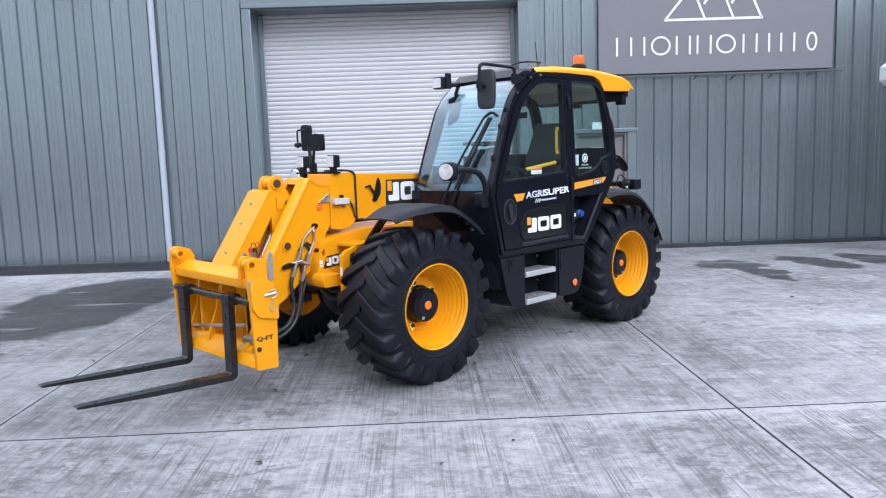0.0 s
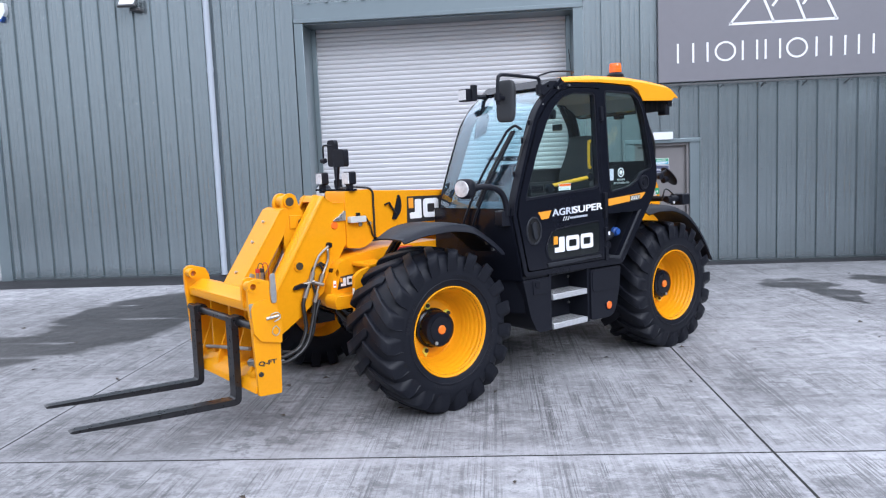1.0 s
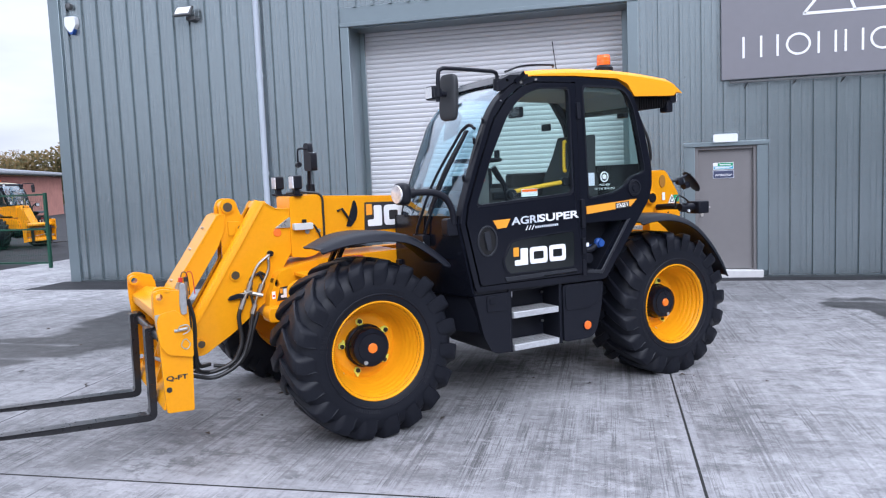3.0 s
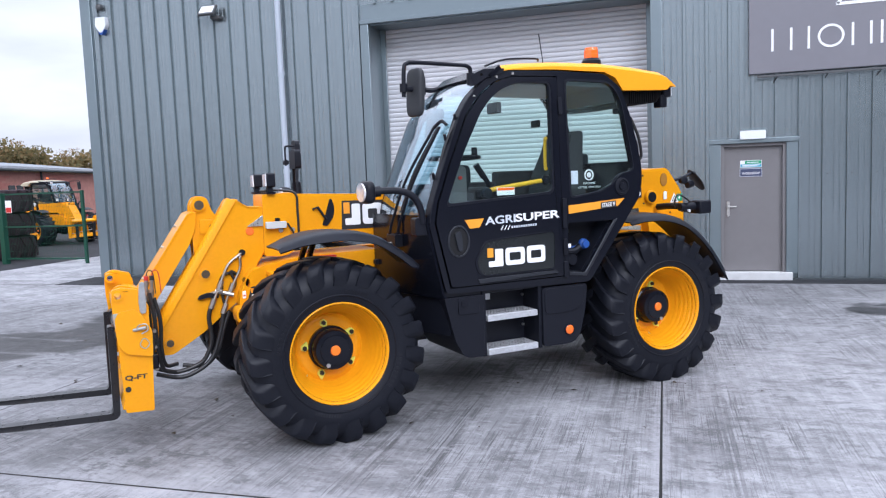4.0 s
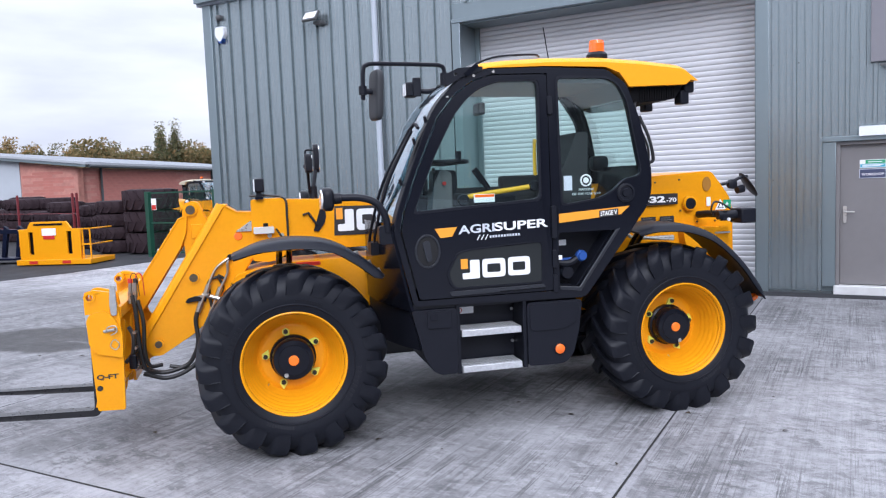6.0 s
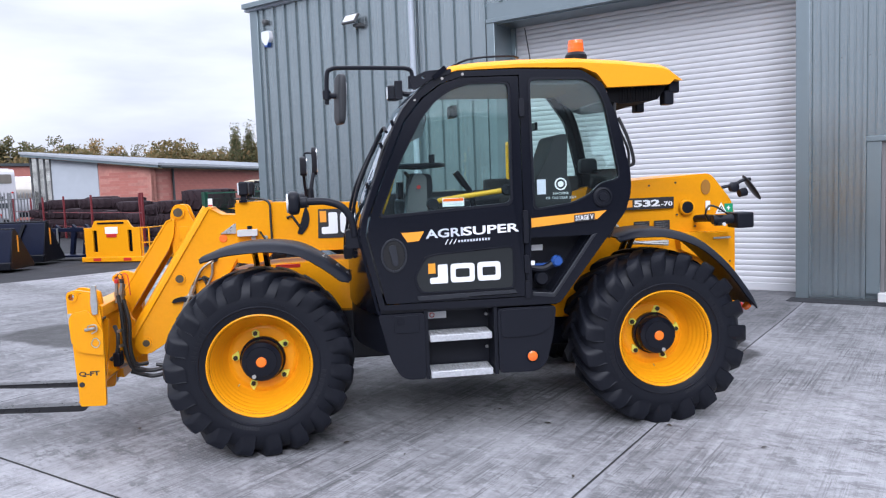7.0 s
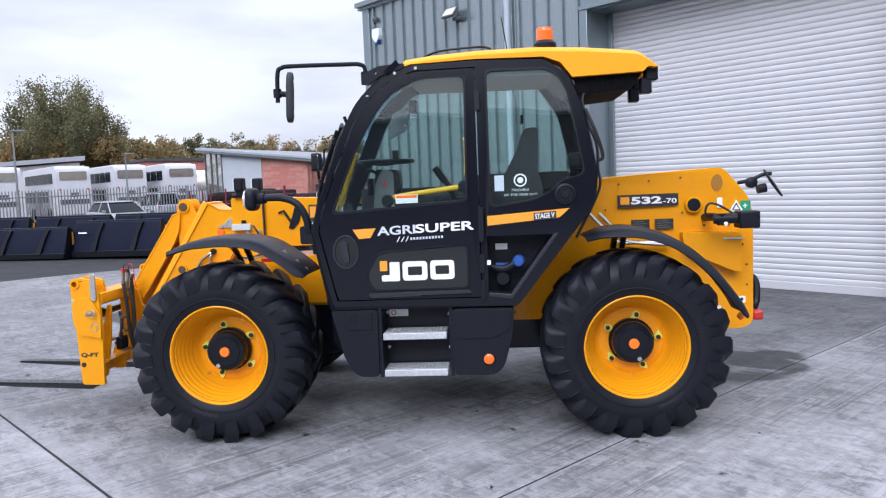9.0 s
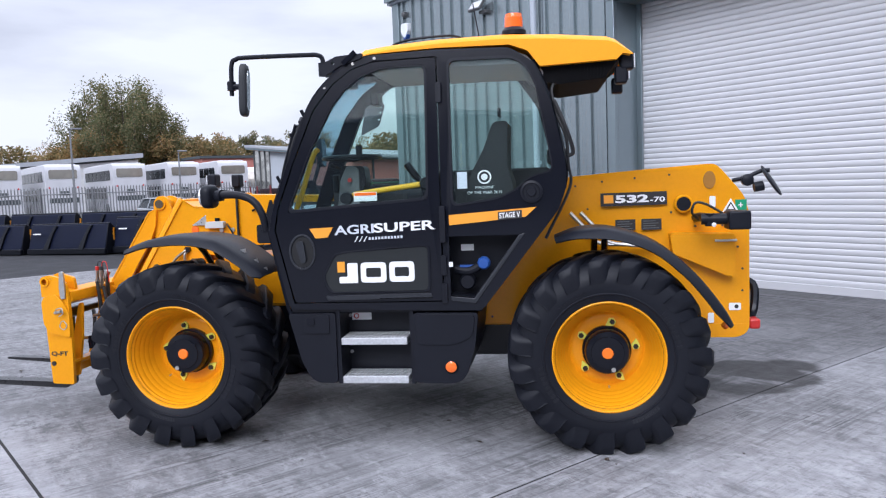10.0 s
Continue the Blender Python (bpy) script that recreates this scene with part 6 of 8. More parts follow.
wl2 = part("cab_work_lamp", box(0.32, 0.41, 0.2, 0.32, 2.36, 2.47), PLASTIC, tele, "square black cab work lamp", bevel=0.012)
part("lamp_lens", box(0.409, 0.416, 0.212, 0.308, 2.372, 2.458), LENS, wl2)
part("lamp_bracket", tube([(0.33, 0.27, 2.42), (0.25, 0.3, 2.4), (0.17, 0.32, 2.41)], 0.02, 8), PLASTIC, wl2)
part("lamp_plate", box(0.3, 0.36, 0.31, 0.34, 2.36, 2.5), PLASTIC, wl2, bevel=0.006)

# headlamp on a bent arm at the door post
hl = part("headlamp_arm", tube([(0.73, 1.12, 1.4), (0.745, 1.13, 1.5), (0.8, 1.13, 1.59), (0.9, 1.12, 1.63), (1.03, 1.1, 1.635)], 0.024, 12), PLASTIC, tele, "bent black headlamp arm")
part("lamp_neck", rod((1.02, 1.1, 1.632), (1.085, 1.088, 1.628), 0.036, 12), PLASTIC, hl)
part("arm_mount", prism(rounded(rect(0.68, 0.79, 1.32, 1.44), 0.02), 1.05, 1.13), PLASTIC, hl, bevel=0.01)
hh = part("headlamp", pillow(0.041, 0.086, 0.076, 0.6, 24), PLASTIC, hl, "rounded black headlamp shell", sharp=80)
hh.matrix_basis = pose(1.11, 1.085, 1.628, 0, 0, 2)
hf = part("headlamp_lens", prism(circle(0, 0, 0.072, 28, 0.062), 0.03, 0.0455, axis="u"), HEADLENS, hl, "clear headlamp lens", bevel=0.01)
hf.matrix_basis = hh.matrix_basis.copy()
far = part("far_headlamp", lathe([(0.0, -0.06), (0.04, -0.056), (0.07, -0.03), (0.08, 0.0), (0.082, 0.035), (0.076, 0.042)], 26), PLASTIC, hl, "rounded black headlamp shell")
far.matrix_basis = Matrix.Translation((1.12, -1.0, 1.6)) @ Matrix.Rotation(radians(-90), 4, "Z") @ Matrix.Diagonal((1.1, 1.1, 1, 1))
fl_ = part("far_headlamp_lens", lathe([(0.074, 0.038), (0.06, 0.05), (0.0, 0.056)], 26), LENS, hl, "clear headlamp lens")
fl_.matrix_basis = far.matrix_basis.copy()
part("far_headlamp_arm", tube([(1.06, -1.0, 1.6), (0.95, -0.95, 1.55), (0.8, -0.8, 1.3), (0.7, -0.6, 1.1)], 0.022, 10), PLASTIC, hl)

# wipers
for du, dv in ((0.0, 0.0), (-0.02, 0.1)):
    part("wiper_arm", tube([(0.79 + du, 0.65 + dv, 1.29), (0.775 + du, 0.7 + dv, 1.42), (0.7 + du, 0.82 + dv, 1.72), (0.53, 0.94 + dv * 0.9, 2.06)], 0.0105, 8), PLASTIC, cab)
part("wiper_mount", prism(rounded(rect(0.74, 0.8, 1.22, 1.31), 0.012), 0.62, 0.78), PLASTIC, cab, bevel=0.008)
part("wiper_blade", tube([(0.74, 0.78, 1.47), (0.675, 0.9, 1.75), (0.52, 0.99, 2.06)], 0.012, 6), HOSE, cab)
part("wiper_elbow", tube([(0.53, 0.94, 2.06), (0.5, 1.0, 2.1), (0.49, 1.06, 2.07)], 0.012, 8), PLASTIC, cab)
part("side_wiper", tube([(0.6, 1.1, 1.72), (0.5, 1.11, 2.0), (0.33, 1.1, 2.26), (0.22, 1.08, 2.37)], 0.01, 6), HOSE, cab)
for p in ((0.63, 1.12, 1.72), (0.53, 1.12, 1.98), (0.45, 1.12, 2.12)):
    part("wiper_joint", rod((p[0] - 0.005, p[1] - 0.015, p[2] - 0.02), (p[0] + 0.008, p[1], p[2] + 0.02), 0.011, 8), PLASTIC, cab)

# bodywork below the door: step box and tank
FB = [(0.605, 0.872), (0.528, 0.56), (0.47, 0.455), (0.42, 0.428), (0.3, 0.426), (0.295, 0.872)]
TK = [(-0.197, 0.868), (-0.603, 0.866), (-0.578, 0.662), (-0.53, 0.49), (-0.48, 0.435), (-0.42, 0.426), (-0.2, 0.43)]
fb = part("battery_box", prism(rounded(FB, 0.025), 0.55, V_OUT - 0.005), PLASTIC, tele, "black moulded battery box", bevel=0.018)
part("box_lid", prism(rounded(rect(0.335, 0.5, 0.745, 0.86), 0.015), V_OUT - 0.01, V_OUT + 0.004), PLASTIC, fb, bevel=0.004)
part("lid_catch", prism(rounded(rect(0.43, 0.48, 0.8, 0.845), 0.012), V_OUT, V_OUT + 0.012), BLACK, fb, bevel=0.003)
tk = part("fuel_tank", prism(rounded(TK, 0.03), 0.5, V_OUT + 0.0), PLASTIC, tele, "black moulded fuel tank", bevel=0.018)
part("tank_flange", prism(rounded([(-0.215, 0.86), (-0.585, 0.858), (-0.565, 0.72), (-0.46, 0.67), (-0.215, 0.67)], 0.04), V_OUT - 0.01, V_OUT + 0.008), PLASTIC, tk, bevel=0.006)
mk = part("side_marker", lathe([(0.042, 0), (0.042, 0.008), (0.038, 0.011)], 24, centre=(-0.427, V_OUT, 0.533)), BLACK, tk)
part("marker_lens", lathe([(0.034, 0.005), (0.034, 0.012), (0.028, 0.016), (0, 0.017)], 24, centre=(-0.427, V_OUT, 0.533)), AMBER, tk, "round orange side marker")
for u_, z_ in ((0.26, 0.82), (-0.16, 0.8), (0.26, 0.58), (-0.16, 0.57)):
    part("step_bolt", rod((u_, 0.925, z_), (u_, 0.942, z_), 0.011, 8), STEEL, tele)
part("step_back", box(-0.2, 0.3, 0.9, 0.93, 0.43, 0.9), PLASTIC, tele)
for u in (0.285, -0.185):
    part("step_cheek", box(u - 0.012, u + 0.012, 0.9, V_OUT - 0.02, 0.42, 0.89), PLASTIC, tele)
for z in (0.7, 0.455):
    st = part("step_tread", box(-0.155, 0.265, 0.95, V_OUT - 0.005, z - 0.03, z + 0.015), TREAD, tele, "galvanised step tread", bevel=0.004)
    holes = bmesh.new()
    for i in range(16):
        for j in range(4):
            box(-0.14 + i * 0.025, -0.128 + i * 0.025, 0.97 + j * 0.045, 0.995 + j * 0.045, z + 0.0145, z + 0.019, holes)
    part("tread_teeth", holes, STEEL, st)
part("warning_label", box(0.12, 0.25, 0.93, 0.934, 0.79, 0.84), WHITE, tele)
part("label_mark", prism(circle(0.22, 0.815, 0.018, 16), 0.933, 0.936, [circle(0.22, 0.815, 0.012, 16)]), RED, tele)
part("sill_rail", box(-0.62, 0.59, 0.6, V_OUT - 0.03, 0.87, 0.915), BLACK, tele, bevel=0.006)

# rear body details
V_R = 0.387


def vr(u):
    return V_R + min(0, u + 1.4) * 0.075


def rear_decal(name, poly, lift, material, label="", thick=0.002):
    """A sticker on the tapering side of the rear body."""
    return part(name, prism(poly, lift - 0.002, lift + thick, off=lambda u, z: vr(u) - 0.002), material, tele, label)


TAPER = (-1, -0.075, 0)
rear_decal("model_plate", [(-1.388, 1.455), (-1.388, 1.545), (-1.833, 1.545), (-1.833, 1.455)], 0.001, INK, "black model plate")
rear_decal("plate_square", rect(-1.475, -1.41, 1.475, 1.53), 0.0035, ORANGE)
lettering("532", "lettering", (-1.487, vr(-1.487) + 0.003, 1.474), TAPER, (0, 0, 1), 0.225, 0.054, WHITE, tele, bold=0.04)
lettering("-70", "lettering", (-1.72, vr(-1.72) + 0.003, 1.474), TAPER, (0, 0, 1), 0.1, 0.036, WHITE, tele, bold=0.02)
part("round_cap", lathe([(0.062, 0), (0.062, 0.02), (0.055, 0.03), (0.048, 0.03)], 28, centre=(-1.94, vr(-1.94), 1.455)), YELLOW, tele)
part("round_plug", lathe([(0.048, 0.01), (0.046, 0.034), (0.0, 0.036)], 24, centre=(-1.94, vr(-1.94), 1.455)), PLASTIC, tele, "black round plug")
# flat disc: shade inside the eye painted as darkened yellow
part("lift_eye", prism(circle(-2.115, 1.61, 0.04, 20, 0.06), vr(-2.1) - 0.02, vr(-2.1) + 0.004), shade("eye_shade_brown", (0.3, 0.13, 0.01), 0.6), tele, "oval lifting eye, its hollow painted as brown shade")
for u0, u1, z0, z1 in ((-1.485, -1.62, 1.285, 1.36), (-1.66, -1.795, 1.285, 1.36)):
    rear_decal("data_plate", rect(u1, u0, z0, z1), 0.001, INK, "small black data plate")
    for k in range(4):
        rear_decal("plate_bar", rect(u1 + 0.02 + 0.02 * (k % 2), u0 - 0.012, z0 + 0.01 + k * 0.016, z0 + 0.015 + k * 0.016), 0.003, GREYTRIM)
rear_decal("white_tag", rounded(rect(-2.155, -2.115, 1.425, 1.5), 0.008, 2), 0.001, WHITE)
rear_decal("warning_triangle", [(-2.2, 1.39), (-2.31, 1.39), (-2.255, 1.48)], 0.001, WHITE)
rear_decal("triangle_rim", [(-2.222, 1.402), (-2.288, 1.402), (-2.255, 1.458)], 0.003, INK)
rear_decal("triangle_field", [(-2.234, 1.408), (-2.276, 1.408), (-2.255, 1.444)], 0.0045, WHITE)
rear_decal("green_label", rect(-2.36, -2.285, 1.4, 1.47), 0.0005, GREEN, "green label")
rear_decal("green_label_mark", rect(-2.335, -2.305, 1.43, 1.438), 0.0025, WHITE)
rear_decal("green_label_mark", rect(-2.324, -2.316, 1.418, 1.45), 0.0035, WHITE)
for q_ in (rect(-2.32, -2.24, 0.715, 0.765), rect(-2.14, -2.1, 0.63, 0.7)):
    rear_decal("white_label", rounded(q_, 0.008, 2), 0.001, WHITE)
rear_decal("label_mark", circle(-2.29, 0.74, 0.014, 12), 0.003, INK)
# panel rivets round the rear body
for u_, z_ in ((-1.22, 1.6), (-1.4, 1.625), (-1.62, 1.64), (-1.85, 1.655), (-1.3, 1.44), (-1.35, 1.24), (-1.86, 1.4), (-2.02, 1.3), (-2.2, 1.3), (-2.3, 1.15), (-2.33, 1.0), (-2.33, 0.85), (-0.5, 0.75), (-0.62, 0.7), (-0.55, 0.95), (-0.75, 1.02)):
    part("panel_rivet", rod((u_, vr(u_) - 0.006, z_), (u_, vr(u_) + 0.004, z_), 0.008, 8), PIN, tele)
pd = part("storage_pod", prism(rounded([(-1.84, 1.26), (-2.26, 1.25), (-2.265, 0.955), (-2.21, 0.965), (-2.0, 1.06), (-1.86, 1.12)], 0.02), 0.3, 0.425), YELLOW, tele, "yellow lockable side pocket", bevel=0.012)
part("pod_catch", tube([(-2.13, 0.432, 1.205), (-2.2, 0.434, 1.205), (-2.27, 0.432, 1.205)], 0.008, 6), STEEL, pd)
for du in (0.0, 0.07):
    part("steel_pipe", tube([(-1.18 - du, 0.41, 1.42), (-1.28 - du, 0.42, 1.31), (-1.33 - du, 0.43, 1.24), (-1.42 - du, 0.43, 1.2), (-1.75, 0.42, 1.195 - du * 0.3)], 0.014, 8), ZINC, tele, "plated steel pipe")
# rear lamp cluster on its arm
ra = part("rear_lamp_arm", tube([(-2.02, 0.36, 1.36), (-2.03, 0.5, 1.37), (-2.05, 0.62, 1.37), (-2.12, 0.68, 1.37)], 0.03, 10), PLASTIC, tele, "black rear lamp arm")
part("lamp_joint", rod((-2.0, 0.66, 1.365), (-2.16, 0.68, 1.365), 0.036, 14), PLASTIC, ra)
part("lamp_clamp", rod((-2.05, 0.67, 1.32), (-2.05, 0.67, 1.4), 0.03, 10), PLASTIC, ra)
part("lamp_box", box(-2.285, -2.15, 0.6, 0.76, 1.298, 1.415), PLASTIC, ra, "black rear lamp box", bevel=0.012)
part("number_lens", lathe([(0.014, 0), (0.014, 0.012), (0, 0.016)], 14, centre=(-2.07, 0.7, 1.33)), LENS, ra)
part("lamp_cable", tube([(-1.99, 0.62, 1.36), (-1.945, 0.66, 1.41), (-1.965, 0.67, 1.47), (-2.03, 0.67, 1.46), (-2.13, 0.67, 1.4)], 0.008, 8), HOSE, ra)
rm = part("rear_mirror_arm", tube([(-2.27, 0.3, 1.6), (-2.36, 0.33, 1.62), (-2.44, 0.34, 1.655), (-2.5, 0.34, 1.66)], 0.014, 8), PLASTIC, tele, "black rear mirror arm")
mo2 = part("mirror_disc", lathe([(0.0, -0.014), (0.1, -0.011), (0.12, -0.003), (0.12, 0.004), (0.11, 0.008), (0.0, 0.01)], 28), PLASTIC, rm, "round black rear mirror")
mo2.matrix_basis = Matrix.Translation((-2.51, 0.34, 1.592)) @ Vector((0, 1, 0)).rotation_difference(Vector((-0.787, -0.1, 0.62))).to_matrix().to_4x4() @ Matrix.Scale(1.22, 4, (0.62, 0, 0.787)) @ Matrix.Scale(0.55, 4, (0.787, 0, -0.62))
part("mirror_boss", rod((-2.4, 0.34, 1.55), (-2.46, 0.34, 1.56), 0.034, 12), PLASTIC, rm)
part("mirror_joint", lathe([(0, -0.04), (0.04, -0.02), (0.04, 0.02), (0, 0.04)], 16, centre=(-2.36, 0.33, 1.6)), PLASTIC, rm)
part("tail_lamp", box(-2.45, -2.375, 0.2, 0.32, 0.58, 0.65), RED, tele, "red tail lamp", bevel=0.015)
part("tow_hitch", tube([(-2.37, 0.1, 0.9), (-2.45, 0.12, 0.85), (-2.43, 0.2, 0.7), (-2.38, 0.2, 0.6)], 0.03, 8), BLACK, tele)

# boom and frame badges
decal("badge_field", [(0.985, 1.333), (0.975, 1.558), (0.55, 1.55), (0.55, 1.33)], 0.147, INK, tele, "black badge field")
block_badge(tele, 0.955, 1.365, 0.5, 0.165, 0.151, square=ORANGE)
decal("badge_field", [(1.765, 0.865), (1.735, 0.965), (1.505, 0.985), (1.53, 0.885)], 0.251, INK, tele, "black badge field")
block_badge(tele, 1.735, 0.885, 0.19, 0.066, 0.255, slope=0.1)

# interior
part("seat", prism(rounded([(-0.1, 1.3), (-0.08, 1.42), (-0.5, 1.44), (-0.55, 1.3)], 0.05), 0.46, 0.92), SEAT, cab, "dark cloth operator seat", bevel=0.03)
part("seat_back", prism(rounded([(-0.5, 1.42), (-0.545, 1.69), (-0.64, 1.86), (-0.705, 2.03), (-0.8, 2.035), (-0.79, 1.74), (-0.825, 1.64), (-0.8, 1.42)], 0.03), 0.5, 0.88), SEAT, cab, "dark cloth seat back", bevel=0.03)
part("seat_base", box(-0.42, -0.05, 0.5, 0.88, 0.94, 1.3), PLASTIC, cab, bevel=0.03)
part("arm_rest", box(-0.4, -0.05, 0.38, 0.45, 1.52, 1.6), PLASTIC, cab, bevel=0.02)
part("steering_column", prism(rounded([(0.36, 0.94), (0.42, 1.0), (0.33, 1.7), (0.28, 1.8), (0.2, 1.78), (0.2, 1.55), (0.26, 1.0)], 0.03), 0.62, 0.78), GREYTRIM, cab, "grey steering column", bevel=0.015)
sw = bmesh.new()
ringp = [Vector((0.26 + 0.19 * math.cos(a), 0.7 + 0.19 * math.sin(a), 1.85)) for a in [2 * math.pi * k / 24 for k in range(25)]]
tube(ringp, 0.015, 8, sw, 0)
for a in (0.5, 2.6, 4.7):
    rod((0.26, 0.7, 1.835), (0.26 + 0.185 * math.cos(a), 0.7 + 0.185 * math.sin(a), 1.848), 0.014, 6, sw)
part("steering_wheel", sw, PLASTIC, cab, "black steering wheel")
part("wheel_knob", rod((0.17, 0.86, 1.86), (0.17, 0.86, 1.92), 0.022, 10), PLASTIC, cab)
part("column_switch", rod((0.33, 0.78, 1.78), (0.36, 0.9, 1.8), 0.012, 8), PLASTIC, cab)
part("pillar_plate", prism(rounded([(0.148, 2.266), (0.115, 2.231), (0.163, 2.085), (0.3, 2.02), (0.26, 2.22)], 0.012, 2), V_IN + 0.052, V_IN + 0.064, [circle(0.145, 2.22, 0.008, 8), circle(0.15, 2.18, 0.008, 8), circle(0.163, 2.13, 0.008, 8)]), GREYTRIM, cab, "grey plate on the far pillar")
part("column_shroud", prism(rounded([(0.33, 1.8), (0.165, 1.79), (0.155, 1.68), (0.2, 1.58), (0.34, 1.62)], 0.03), 0.63, 0.77), PLASTIC, cab, "black column shroud", bevel=0.02)
part("side_console", box(-0.6, 0.4, V_IN + 0.05, 0.44, 0.95, 1.62), SEAT, cab, bevel=0.03)
part("far_trim", box(-1.05, 0.52, V_IN + 0.05, V_IN + 0.1, 0.95, 1.66), SEAT, cab, bevel=0.01)
part("joystick", tube([(-0.2, 0.45, 1.5), (-0.17, 0.45, 1.64), (-0.12, 0.45, 1.72)], 0.022, 8), PLASTIC, cab, "black joystick")
part("joystick_head", rod((-0.13, 0.45, 1.7), (-0.06, 0.45, 1.8), 0.026, 10), PLASTIC, cab)
part("dash", prism(rounded([(0.62, 1.0), (0.66, 1.4), (0.58, 1.5), (0.46, 1.48), (0.45, 1.0)], 0.03), V_IN + 0.05, V_OUT - 0.09), GREYTRIM, cab, "grey lower dash", bevel=0.02)
RAIL = shade("yellow_grab_rail", (0.75, 0.42, 0.01), 0.4, vary=0.05)
part("grab_rail", tube([(0.17, 1.06, 1.6), (0.1, 1.08, 1.615), (-0.3, 1.08, 1.66)], 0.017, 10), RAIL, cab, "yellow grab rail")
part("grab_rail", tube([(0.56, 1.04, 1.5), (0.5, 1.04, 1.65), (0.43, 1.02, 1.86), (0.4, 1.0, 1.9)], 0.017, 10), RAIL, cab, "yellow grab rail")
part("rail_end", lathe([(0.04, -0.02), (0.042, 0.0), (0.036, 0.02), (0, 0.02)], 18, centre=(0.205, 1.09, 1.585)), PLASTIC, cab)
part("rail_stop", lathe([(0.036, -0.02), (0.04, 0.0), (0.03, 0.02), (0, 0.02)], 18, centre=(-0.3, 1.09, 1.66)), PLASTIC, cab)
decal("orange_sticker", rect(0.0, 0.145, 1.565, 1.62), V_OUT - 0.03, WHITE, cab)
decal("sticker_field", rect(0.005, 0.14, 1.6, 1.617), V_OUT - 0.027, AMBER, cab)
decal("blue_sticker", rect(-0.56, -0.5, 1.62, 1.72), V_OUT - 0.032, PALE, cab)
ringd = prism(circle(-0.665, 1.685, 0.042, 24), V_OUT - 0.036, V_OUT - 0.03, [circle(-0.665, 1.685, 0.033, 24)])
part("award_ring", ringd, WHITE, cab)
part("award_mark", prism(circle(-0.665, 1.685, 0.02, 12), V_OUT - 0.036, V_OUT - 0.03), WHITE, cab)
lettering("MACHINE", "lettering", (-0.61, V_OUT - 0.031, 1.615), *LEFT, 0.11, 0.016, WHITE, cab)
lettering("OF THE YEAR 2019", "lettering", (-0.56, V_OUT - 0.031, 1.585), *LEFT, 0.21, 0.016, WHITE, cab)
part("grab_handle", tube([(-0.315, 1.08, 1.745), (-0.318, 1.06, 1.76), (-0.32, 1.06, 1.95), (-0.317, 1.08, 1.966)], 0.013, 8), RAIL, cab, "yellow upright grab handle")
part("cab_speaker", pillow(0.07, 0.05, 0.06, 0.5, 12), PLASTIC, cab).location = (-1.1, 0.42, 1.81)
part("red_switch", rod((0.26, 0.785, 1.7), (0.26, 0.8, 1.7), 0.014, 12), RED, cab, "red stop switch")
part("dash_display", box(0.36, 0.4, 0.55, 0.72, 1.62, 1.74), PLASTIC, cab, bevel=0.01)
part("inner_mirror", box(0.0, 0.05, 0.85, 0.99, 2.16, 2.24), PLASTIC, cab, bevel=0.01)
part("rear_mirror_inside", box(-0.72, -0.7, 0.28, 0.4, 2.1, 2.16), PLASTIC, cab, bevel=0.006)
part("far_rear_trim", box(-1.05, -0.3, V_IN + 0.05, V_IN + 0.14, 1.6, 1.74), SEAT, cab, bevel=0.02)
for u, z, d in ((0.115, 2.4, 0), (0.3, 2.26, 0), (-0.02, 2.425, 0)):
    part("frame_bolt", rod((u, V_OUT - 0.06, z), (u, V_OUT - 0.033, z), 0.01, 8), ZINC, cab)

# ---- things beyond the yard ----
BRICK = shade("red_brick_far", (0.44, 0.17, 0.138), 0.85, vary=0.12, grain=5, bump=0.2, per_object=0.03)
MORTAR = shade("brick_mortar", (0.46, 0.215, 0.175), 0.9, vary=0.2, grain=6)
ROOFGREY = shade("pale_standing_seam_roof", (0.36, 0.378, 0.41), 0.4, vary=0.06, grain=2)
BUSWHITE = shade("white_coach_paint", (0.58, 0.58, 0.61), 0.35, vary=0.06, grain=2)
WINDOW = shade("dark_window_glass", (0.015, 0.019, 0.022), 0.14, vary=0.1, spec=0.12)
# warm sky reflection put into the colour of this glass
BUSGLASS = shade("sky_lit_window_glass", (0.5, 0.46, 0.4), 0.12, metal=0.6, vary=0.15, grain=2, coat=0.6)
PANELGREY = shade("pale_render", (0.42, 0.45, 0.49), 0.6, vary=0.05, grain=2)
GALV = shade("galvanised_fence", (0.22, 0.225, 0.235), 0.5, metal=0.5, vary=0.15)
GATEGREEN = shade("dark_green_gate", (0.008, 0.06, 0.035), 0.45, vary=0.15)
MAROON = shade("dark_red_post", (0.16, 0.02, 0.025), 0.5, vary=0.1)
BUCKET = shade("black_bucket_paint", (0.0065, 0.0092, 0.024), 0.38, vary=0.2, grain=6, spec=0.14)
BUCKETDARK = shade("bucket_rib_paint", (0.005, 0.0058, 0.0095), 0.4, vary=0.2, grain=6, spec=0.2)
OLDTYRE = shade("stacked_tyre_rubber", (0.03, 0.019, 0.023), 0.7, vary=0.25, grain=30, bump=0.2, spec=0.15)
SILVER = shade("silver_car_paint", (0.3, 0.31, 0.33), 0.3, metal=0.4, vary=0.05)
CARWHITE = shade("white_car_paint", (0.4, 0.42, 0.46), 0.3, vary=0.05)
CORNERGLASS = shade("corner_window_glass", (0.5, 0.5, 0.47), 0.06, metal=0.85, vary=0.6, grain=1.6, coat=0.4, uneven=0.03)
CARGLASS = shade("dark_car_glass", (0.012, 0.016, 0.02), 0.25, vary=0.1, spec=0.06)
